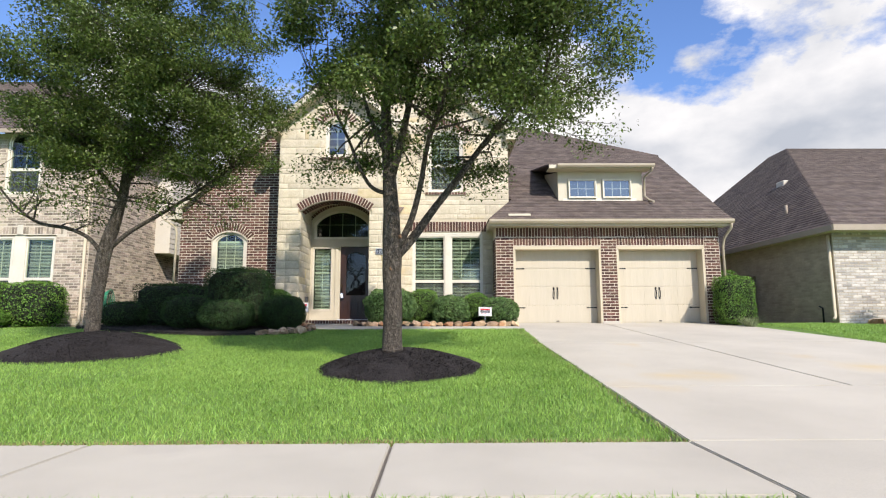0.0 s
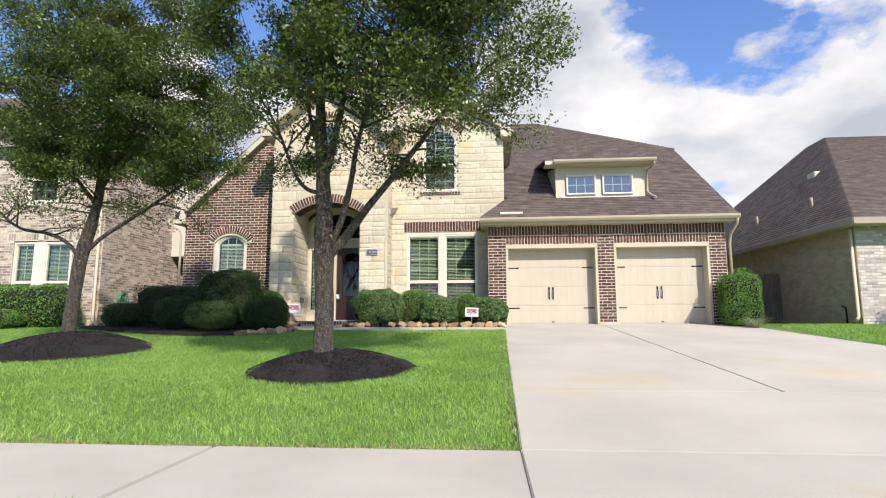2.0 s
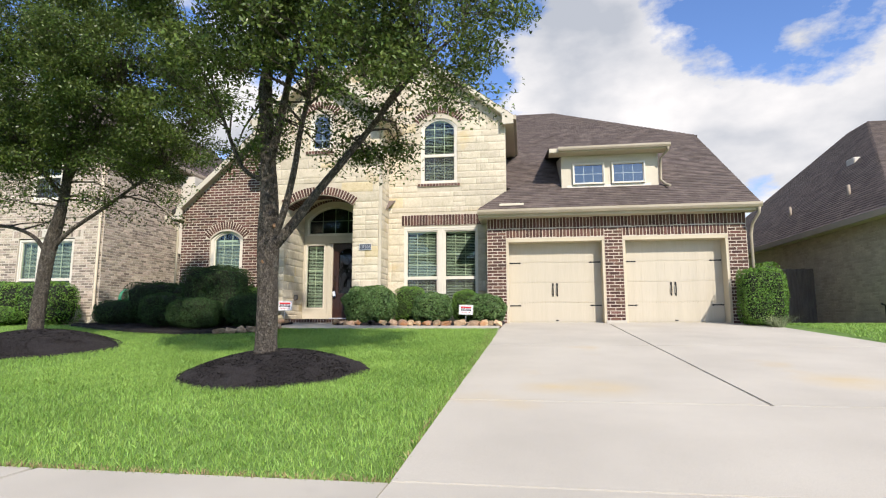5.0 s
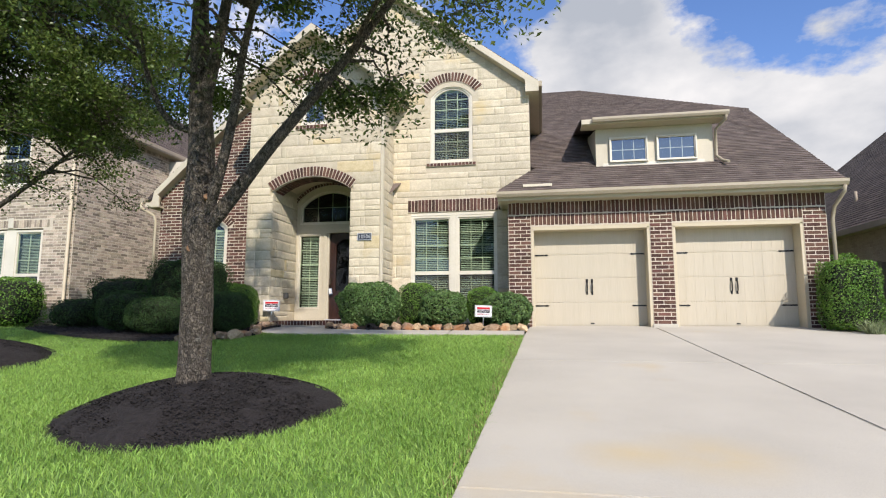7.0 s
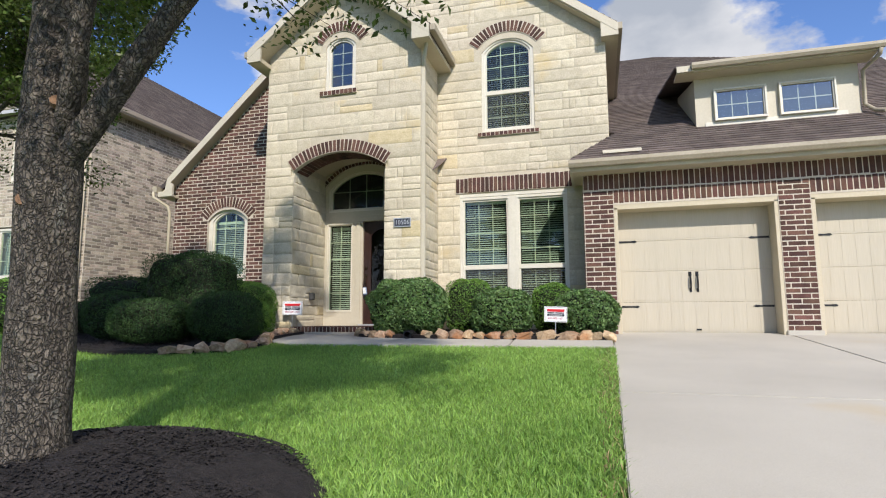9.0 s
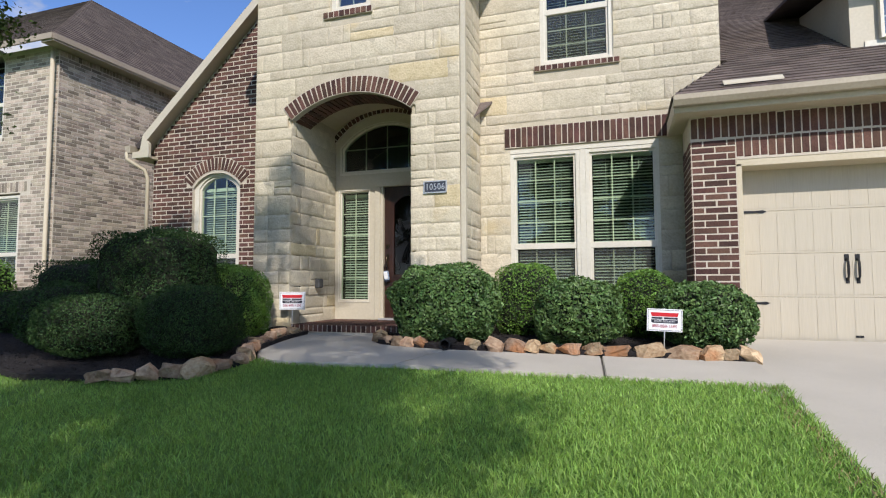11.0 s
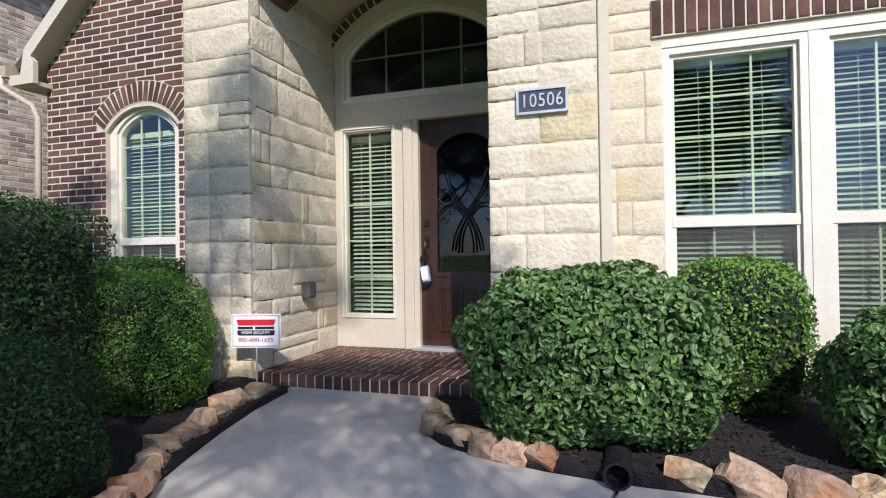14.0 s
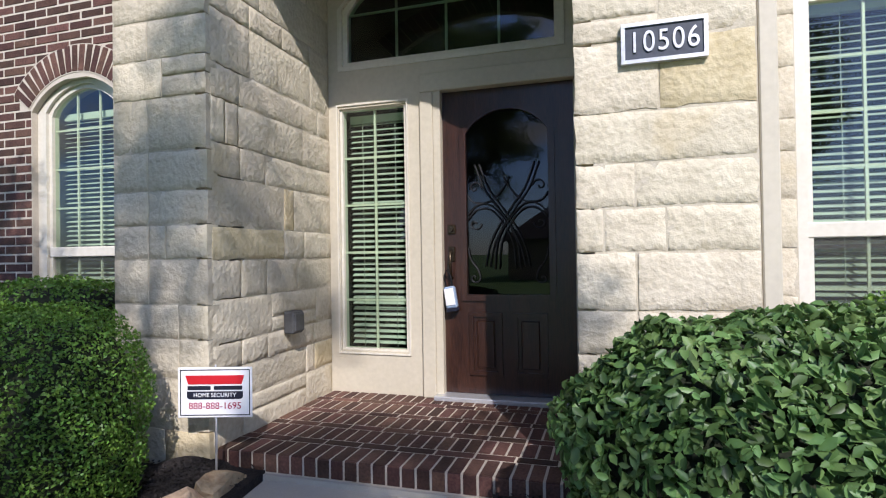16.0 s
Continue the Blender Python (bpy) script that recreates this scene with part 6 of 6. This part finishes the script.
blades("side_grass", "green lawn strip beside the driveway", xs[keep], ys[keep], gz_array(ys[keep]) - 0.02, 0.055, 0.011, M_GRASS)
a = RNG.uniform(0, 6.28, 260)
blades("liriope_tuft", "pale grassy tuft at the foot of a boxwood", 8.55 + 0.12 * np.cos(a), 13.86 + 0.1 * np.sin(a), 0 * a + 0.72, 0.26, 0.012, pbr("liriope", (0.16, 0.20, 0.09), (0.30, 0.34, 0.18), 0.5, 4, 20, 0, vary="island"), "plant", 0.9)


M_SCAR = pbr("cut_wood", (0.11, 0.058, 0.03), (0.22, 0.125, 0.065), 0.8, 30, 120, 0.4)


def oak(name, label, trunk, limbs, crown_c, crown_r, clumps, per, seed, low_cut, top=None, low=(), sprays=24):
    """An oak: tapered trunk and limbs, finer branches to every clump, and clumps of many small leaves."""
    t = thing(name, label, "tree", trunk[0][:3], "street oaks")
    off = Vector(trunk[0][:3])
    rng = random.Random(seed)
    bm = bmesh.new()
    skeleton = []

    def smooth_line(pts, n=5):
        out = []
        for i in range(len(pts) - 1):
            p0, p1, p2, p3 = (np.array(pts[max(0, min(len(pts) - 1, i + k))]) for k in (-1, 0, 1, 2))
            for k in range(n):
                u = k / n
                out.append(0.5 * (2 * p1 + (p2 - p0) * u + (2 * p0 - 5 * p1 + 4 * p2 - p3) * u * u + (3 * p1 - p0 - 3 * p2 + p3) * u ** 3))
        out.append(np.array(pts[-1]))
        return out
    line = smooth_line(trunk, 8)
    tube(bm, [Vector(p[:3]) - off for p in line], [p[3] * 0.82 for p in line], 20)
    for v in bm.verts:
        k = noise.noise(Vector((v.co.x * 7, v.co.y * 7, v.co.z * 2.2)) + Vector((seed, 0, 0)))
        v.co += Vector((v.co.x, v.co.y, 0)).normalized() * 0.018 * k
    for f in bm.faces:
        f.smooth = True
    part("trunk", bm, M_BARK, t)
    skeleton += [p for p in line if p[2] > trunk[0][2] + 1.9]
    for limb in limbs:
        line = smooth_line(limb, 7)
        bm = bmesh.new()
        tube(bm, [Vector(p[:3]) - off for p in line], [p[3] * 0.72 for p in line], 12)
        for f in bm.faces:
            f.smooth = True
        part("limb", bm, M_BARK, t)
        skeleton += line[len(line) // 3:]
    sk = np.array([p[:3] for p in skeleton])
    rad = np.array([p[3] for p in skeleton])
    centres = []
    while len(centres) < clumps:
        d = Vector((rng.gauss(0, 1), rng.gauss(0, 1), rng.gauss(0, 1))).normalized()
        q = rng.random() ** 0.38 * (1 + 0.16 * noise.noise(d * 2.1 + Vector((seed * 5.0, 0, 0))))
        p = Vector((crown_c[0] + d.x * q * crown_r[0], crown_c[1] + d.y * q * crown_r[1], crown_c[2] + d.z * q * crown_r[2]))
        if p.z < low_cut + 0.35 * noise.noise(Vector((p.x * 0.9, p.y * 0.9, seed))):
            continue
        if noise.noise(Vector((p.x, p.y, p.z * 1.3)) * 0.95 + Vector((0, seed * 3.0, 0))) < -0.24:
            continue
        if top and p.y + 1.18 * p.z > 13.3 and rng.random() < 0.66:
            continue
        centres.append(p)
    for _ in range(top[2] if top else 0):
        d = Vector((rng.gauss(0, 1), rng.gauss(0, 1), rng.gauss(0, 1))).normalized() * rng.random() ** 0.4
        centres.append(Vector(top[0]) + Vector((d.x * top[1][0], d.y * top[1][1], d.z * top[1][2])))
    centres += [Vector(p) for p in low]
    # thin sprays under the crown
    for _ in range(sprays):
        a, q = rng.uniform(0, 2 * math.pi), math.sqrt(rng.random())
        centres.append(Vector((crown_c[0] + crown_r[0] * 0.8 * q * math.cos(a), crown_c[1] + crown_r[1] * 0.8 * q * math.sin(a), low_cut - 0.6 * rng.random() ** 1.5)))
    full = [per if k < len(centres) - sprays else per // 3 for k in range(len(centres))]
    bm = bmesh.new()
    for p in centres:
        k = int(np.argmin(((sk - np.array(p)) ** 2).sum(1) + 0.3 * np.maximum(sk[:, 2] - p.z, 0) ** 2 * 4))
        a = Vector(sk[k])
        m = a.lerp(p, 0.5) + Vector((rng.uniform(-0.12, 0.12), rng.uniform(-0.12, 0.12), rng.uniform(-0.02, 0.15)))
        r0 = min(rad[k] * 0.5, 0.022)
        tube(bm, [a - off, m - off, p - off], [r0, r0 * 0.6, 0.004], 5, cap=False)
        for _ in range(3):
            e = p + Vector((rng.gauss(0, 0.22), rng.gauss(0, 0.22), rng.gauss(0, 0.14)))
            tube(bm, [m.lerp(p, 0.6) - off, e - off], [0.006, 0.002], 3, cap=False)
    b = part("branchwork", bm, M_BARK, t)
    b["kind"] = "stuff"
    c = np.repeat(np.array([tuple(p) for p in centres]), full, axis=0)
    sp = np.repeat(np.array([rng.uniform(0.24, 0.48) for _ in centres]), full)[:, None]
    way = RNG.normal(0, 1, c.shape)
    way /= np.linalg.norm(way, axis=1)[:, None]
    pts = c + way * RNG.uniform(0.02, 1, (len(c), 1)) ** 0.5 * sp * (1.25, 1.25, 0.7)
    up = np.tile((0.0, 0.0, 0.7), (len(pts), 1))
    leaf_cloud("leaves", pts - np.array(off), up, 0.057, 0.028, M_LEAF, t, 0.9)
    return t


oak_one = oak("oak_tree", "live oak with a straight grey trunk in a mulch ring", [(-0.32, 7.22, 0.40, 0.215), (-0.32, 7.22, 0.62, 0.172), (-0.33, 7.21, 1.3, 0.160), (-0.34, 7.2, 1.95, 0.168), (-0.36, 7.2, 2.6, 0.140), (-0.40, 7.2, 3.2, 0.118), (-0.46, 7.22, 4.2, 0.085), (-0.45, 7.3, 5.4, 0.06), (-0.35, 7.3, 6.6, 0.045), (-0.15, 7.3, 7.8, 0.03), (0.0, 7.3, 8.8, 0.012)],
    [[(-0.30, 7.2, 1.80, 0.10), (-0.02, 7.2, 2.12, 0.088), (0.28, 7.25, 2.55, 0.075), (0.62, 7.32, 3.0, 0.065), (0.98, 7.45, 3.52, 0.055), (1.5, 7.5, 4.2, 0.04), (2.2, 7.6, 4.9, 0.02)],
     [(-0.25, 7.18, 1.95, 0.07), (-0.05, 7.05, 2.35, 0.062), (0.08, 7.0, 2.85, 0.055), (0.18, 6.95, 3.4, 0.045), (0.45, 6.8, 4.2, 0.035), (0.8, 6.6, 5.2, 0.02)],
     [(-0.38, 7.2, 2.9, 0.09), (-0.22, 7.15, 3.5, 0.075), (-0.05, 7.1, 4.3, 0.055), (0.2, 7.1, 5.6, 0.025)],
     [(-0.42, 7.2, 2.75, 0.045), (-0.62, 7.15, 2.82, 0.04), (-0.78, 7.1, 3.05, 0.035), (-1.1, 7.1, 3.8, 0.025), (-1.6, 7.2, 4.6, 0.015)],
     [(-0.42, 7.25, 3.3, 0.06), (-0.75, 7.6, 4.1, 0.045), (-1.0, 8.2, 5.0, 0.02)],
     [(0.98, 7.45, 3.5, 0.04), (1.25, 7.2, 3.75, 0.03), (1.8, 6.8, 4.2, 0.015)]],
    (0.6, 6.95, 5.15), (2.5, 2.6, 2.0), 205, 480, 3, 3.75, ((-0.05, 7.35, 7.85), (1.2, 1.4, 1.6), 19),
    # sprays that hang low behind the trunk and under the long limb
    ((0.75, 7.9, 3.25), (1.0, 8.0, 3.15), (1.25, 7.9, 3.3), (0.5, 8.2, 3.4), (-0.9, 8.2, 3.5), (-1.3, 8.4, 3.5), (-1.7, 8.6, 3.5), (-0.8, 8.0, 3.45)))
for x, z, y, r in ((-0.335, 1.64, 7.092, 0.032), (-0.21, 2.10, 7.105, 0.026)):
    bm = bmesh.new()
    tube(bm, [Vector((x + 0.32, y - 7.22 + 0.05, z - 0.40)), Vector((x + 0.32, y - 7.22 - 0.005, z - 0.40)), Vector((x + 0.33, y - 7.22 - 0.018, z - 0.395))], [r * 1.5, r * 1.35, r], 14)
    part("pruning_scar", bm, M_SCAR, oak_one, "round pale pruning scar")
oak("oak_tree", "live oak with a leaning forked trunk in a mulch ring", [(-5.98, 9.5, 0.45, 0.20), (-5.97, 9.5, 0.75, 0.155), (-5.93, 9.52, 1.5, 0.14), (-5.86, 9.55, 2.3, 0.145), (-5.62, 9.48, 3.0, 0.115), (-5.5, 9.42, 3.7, 0.09), (-5.4, 9.4, 5.0, 0.06), (-5.3, 9.4, 6.8, 0.02)],
    [[(-5.9, 9.52, 2.15, 0.06), (-6.15, 9.48, 2.45, 0.05), (-6.5, 9.4, 2.62, 0.045), (-7.0, 9.32, 2.72, 0.04), (-7.5, 9.3, 3.1, 0.03), (-8.0, 9.3, 3.7, 0.015)],
     [(-5.85, 9.55, 2.2, 0.065), (-5.45, 9.52, 2.55, 0.055), (-4.95, 9.5, 2.85, 0.048), (-4.4, 9.5, 3.2, 0.04), (-3.6, 9.55, 3.8, 0.02)],
     [(-5.55, 9.45, 3.4, 0.07), (-5.0, 9.3, 4.2, 0.05), (-4.4, 9.2, 5.2, 0.02)],
     [(-5.6, 9.45, 3.2, 0.06), (-6.1, 9.3, 3.9, 0.045), (-6.7, 9.2, 4.9, 0.02)]],
    (-5.15, 9.45, 5.3), (2.65, 2.3, 2.3), 300, 480, 8, 3.5)

# ---- garden hose on the neighbour's side wall ----
hose = thing("garden_hose", "green garden hose coiled on a wall hook", "hose", (-10.2, 16.95, 1.45))
M_HOSE = pbr("hose_green", (0.01, 0.16, 0.085), (0.02, 0.24, 0.13), 0.4, 6, 40, 0.1)
for k in range(4):
    r = 0.20 + 0.025 * k
    pipe("coil", [(0.045 * k - 0.03, r * 0.8 * math.sin(a), 0.08 + (r + 0.12) * math.cos(a)) for a in np.linspace(0, 2 * math.pi, 25)], 0.013, M_HOSE, hose, sides=6)
pipe("tail", [(0.0, 0.16, -0.2), (0.05, 0.22, -0.4), (0.1, 0.2, -0.66)], 0.013, M_HOSE, hose, sides=6)
pipe("hook", [(-0.12, 0, 0.36), (0.14, 0, 0.36), (0.14, 0, 0.42)], 0.015, M_IRON, hose, sides=6)

# ---- neighbouring houses ----
n_left = thing("neighbour_house", "two-storey tan brick neighbouring house with white windows", "house")
LX, LY = -10.3, 16.0
nl_holes = [rect_hole(-13.35, -11.30, 1.5, 3.55), arch_hole(-13.05, -11.95, 4.80, 6.45, 0.5)]
fm = flat_frame((0, LY + 0.1, 0), XU, UP)
w1 = backing("wall", fm, straight(-22), straight(LX), nl_holes, 0.6, 6.75, 0.22, M_MORTAR, n_left)
nb = brick_rows(straight(-17), straight(LX), nl_holes + [rect_hole(-13.6, -11.0, 3.55, 3.80)], 0.75, 6.7) + soldier_row(-13.55, -11.1, 3.56, 3.80)
lay(w1, "brick", fm, nb, TAN_BRICK_MESH, U_BRICK, 0.112, 0.014, M_NBRICK, limit=250, near=lambda p: abs(p[0] - LX) + abs(p[2] - 3))
fm = flat_frame((LX - 0.1, 0, 0), (0, 1, 0), UP)
w2 = backing("wall", fm, straight(LY), straight(28), [], 0.6, 6.75, 0.22, M_MORTAR, n_left)
lay(w2, "brick", fm, brick_rows(straight(LY), straight(28), [], 0.75, 6.5) + soldier_row(LY, 28, 6.48, 6.73), TAN_BRICK_MESH, U_BRICK, 0.112, 0.014, M_NBRICK, limit=300, near=lambda p: abs(p[0] - LY) + abs(p[2] - 3))
roof_plane("roof", [(-9.95, 15.6, 6.75), (-9.95, 28, 6.75), (-13.6, 27, 9.95), (-13.6, 19.3, 9.95)], n_left)
roof_plane("roof", [(-24, 15.6, 6.75), (-9.95, 15.6, 6.75), (-13.6, 19.3, 9.95), (-24, 19.3, 9.95)], n_left)
box("fascia", -9.98, -9.93, 15.6, 28, 6.64, 6.76, M_TAN, n_left)
box("fascia", -24, -9.95, 15.56, 15.6, 6.64, 6.76, M_TAN, n_left)
box("eave_soffit", -10.3, -9.95, 15.6, 28, 6.6, 6.64, M_TAN, n_left)
pipe("downspout", [(-10.36, 15.9, 6.6), (-10.36, 15.9, 0.9), (-10.36, 15.7, 0.8)], 0.045, M_SOFFIT, n_left)
sash_window("window", "white double-hung window with closed blinds", -13.33, -12.58, 1.5, 3.5, 0, LY + 0.02, 0.06, 2, 3, 3, 2.2, 3.4, parent=n_left)
sash_window("window", "white double-hung window with closed blinds", -12.28, -11.33, 1.5, 3.5, 0, LY + 0.02, 0.06, 2, 3, 3, 2.2, 3.4, parent=n_left)
box("mullion", -12.58, -12.28, LY + 0.03, LY + 0.15, 1.5, 3.54, M_WHITE, n_left)
box("keystone", -12.5, -12.32, LY - 0.03, LY + 0.1, 3.56, 3.86, M_SIDING, n_left, bevel=0.01)
sash_window("window", "arched white upstairs window with a fan light", -13.05, -11.95, 4.80, 6.45, 0.5, LY + 0.02, 0.07, 2, 3, 2, 5.6, parent=n_left)
# near-black sheet in place of the unlit rooms behind these windows
box("room_backing", -13.6, -11.0, LY + 0.5, LY + 0.55, 1.0, 7.0, M_ROOM, n_left)
bay = new("bay")
bay.parent = n_left
bay["label"] = "buff lap-sided bay on the side wall"
bm = bmesh.new()
for k in range(16):
    z = 3.45 + 0.19 * k
    prism(bm, [(-9.72, 19.8, z), (-9.735, 19.8, z + 0.19), (-10.3, 19.8, z + 0.19), (-10.3, 19.8, z)], (0, 2.1, 0))
part("siding", bm, M_SIDING, bay)
box("fence_screen", -10.2, -7.6, 20.5, 20.55, 0.7, 2.2, M_FENCE, n_left)

reel = thing("hose_reel", "teal garden hose loop hung by the neighbouring wall", "hose", (-9.9, 16.6, 1.1))
bm = bmesh.new()
tube(bm, [(0.0, 0.16 * math.cos(a), 0.22 * math.sin(a)) for a in np.linspace(0, 6.28, 20)], [0.02] * 20, 7, cap=False)
part("loop", bm, M_TEAL, reel)
pipe("stand", [(0, 0, -0.4), (0, 0, 0.2)], 0.015, M_IRON, reel)

n_right = thing("neighbour_house", "single-storey buff painted brick neighbouring house with a brown hip roof", "house")
RX, RY = 12.1, 15.45
fm = flat_frame((RX + 0.1, 0, 0), (0, -1, 0), UP)
w3 = backing("wall", fm, straight(-32), straight(-RY), [], 0.6, 3.7, 0.22, M_PBRICK, n_right)
lay(w3, "brick", fm, brick_rows(straight(-32), straight(-RY), [], 0.78, 3.6), BUFF_BRICK_MESH, U_BRICK, 0.110, 0.010, M_PBRICK, limit=250, near=lambda p: abs(p[1] + RY))
fm = flat_frame((0, RY + 0.1, 0), XU, UP)
w4 = backing("wall", fm, straight(RX), straight(24), [rect_hole(14.2, 15.6, 1.4, 3.2)], 0.6, 3.7, 0.22, M_PBRICK, n_right)
lay(w4, "brick", fm, brick_rows(straight(RX), straight(24), [rect_hole(14.2, 15.6, 1.4, 3.2)], 0.78, 3.4) + soldier_row(RX, 14.2, 3.4, 3.64), BRICK_MESH, U_BRICK, 0.112, 0.014, pbr("whitewashed_brick", (0.36, 0.33, 0.29), (0.52, 0.49, 0.45), 0.9, 5, 40, 0.4, vary="island", amount=0.3), limit=0)
roof_plane("roof", [(11.72, 33, 3.62), (11.72, 14.85, 3.62), (17.7, 25.6, 9.35), (17.7, 27, 9.35)], n_right)
roof_plane("roof", [(11.72, 14.85, 3.62), (28, 14.85, 3.62), (24, 25.6, 9.35), (17.7, 25.6, 9.35)], n_right)
box("fascia", 11.70, 11.74, 14.85, 33, 3.46, 3.63, M_TAN, n_right)
box("fascia", 11.72, 28, 14.82, 14.86, 3.46, 3.63, M_TAN, n_right)
box("eave_soffit", 11.74, 12.1, 14.9, 33, 3.48, 3.52, M_SOFFIT, n_right)
box("eave_soffit", 12.1, 28, 14.9, 15.45, 3.48, 3.52, M_SOFFIT, n_right)
pipe("downspout", [(12.02, 15.5, 3.4), (12.02, 15.5, 1.0), (11.9, 15.4, 0.9)], 0.045, M_SOFFIT, n_right)
pipe("hose_bib", [(12.02, 16.0, 0.75), (12.02, 16.0, 1.25), (11.92, 16.0, 1.3)], 0.025, M_PIPE, n_right)
for y, k, h in ((18.5, 0.18, 0.32), (22.5, 0.2, 0.34)):
    pipe("vent_pipe", [(11.72 + 6 * k, y, 3.62 + 5.73 * k - 0.1), (11.72 + 6 * k, y, 3.62 + 5.73 * k + h)], 0.05, M_TAN, n_right)
box("roof_vent", 14.6, 14.95, 21.3, 21.8, 6.35, 6.62, M_SIDING, n_right, bevel=0.03)
# near-black sheet in place of the unlit room behind the opening
box("room_backing", 14, 15.8, 16.0, 16.05, 1, 3.4, M_ROOM, n_right)

plum = thing("plum_shrub", "dark red-leaved shrub in a stone-edged bed", "shrub", (13.3, 14.3, 0.78))
d = RNG.normal(0, 1, (1500, 3))
d /= np.linalg.norm(d, axis=1)[:, None]
leaf_cloud("leaves", d * RNG.uniform(0.3, 1, (1500, 1)) * (0.55, 0.5, 0.62) + (0, 0, 0.72), d, 0.07, 0.035, M_REDLEAF, plum)
bm = bmesh.new()
for k in range(9):
    a = 0.7 * k
    tube(bm, [(0, 0, -0.05), (0.2 * math.cos(a), 0.2 * math.sin(a), 0.5), (0.42 * math.cos(a), 0.4 * math.sin(a), 1.05)], [0.02, 0.014, 0.004], 5)
part("stems", bm, M_BARK, plum)
for k in range(12):
    a = 2.6 + 0.32 * k
    ob = new("edging_stone", ROCKS[k % 14])
    ob.matrix_basis = pose(13.3 + 0.95 * math.cos(a), 14.3 + 0.8 * math.sin(a), 0.82, 0, 0, math.degrees(a) + 90) @ Matrix.Diagonal((0.34, 0.2, 0.2, 1))
    tagged(ob, "grey-brown edging stone round a neighbouring bed", "stone", "edging stones of the neighbouring bed")

fence = thing("fence", "weathered brown board fence between the houses", "fence", (0, 0, 0))
for k in range(26):
    x = 8.5 + 0.14 * k
    h = 2.5 + 0.01 * ((k * 7) % 3)
    box("board", x, x + 0.132, 19.5, 19.525, 0.72, h, M_FENCE, fence)
for z in (1.1, 2.2):
    box("rail", 8.5, 12.1, 19.525, 19.57, z, z + 0.09, M_FENCE, fence)
bush("garden_shrub", "light green shrub before the fence", (9.75, 17.3), (0.55, 0.5), 0.78, 2.55, (0.05, 0.03), M_BOX, 3500, 2.2, "", 31)

# the house across the street, which the window glass mirrors
across = thing("opposite_house", "brick house with a dark hip roof across the street", "house", (0, 0, 0))
box("wall", -9, 5, -34, -22, -0.2, 3.2, M_NBRICK, across)
for pts in (((5.5, -21.5, 3.1), (-9.5, -21.5, 3.1), (-4, -28, 7.6), (0, -28, 7.6)), ((-9.5, -34.5, 3.1), (5.5, -34.5, 3.1), (0, -28, 7.6), (-4, -28, 7.6))):
    slab("roof", pts, (0, 0, -0.12), M_SHINGLE_J, across)
for pts in (((-9.5, -21.5, 3.1), (-9.5, -34.5, 3.1), (-4, -28, 7.6)), ((5.5, -34.5, 3.1), (5.5, -21.5, 3.1), (0, -28, 7.6))):
    slab("roof", pts, (0, 0, -0.12), M_SHINGLE_J, across)
box("garage_door", -0.5, 4, -22.06, -21.98, 0, 2.3, M_GARAGE, across)
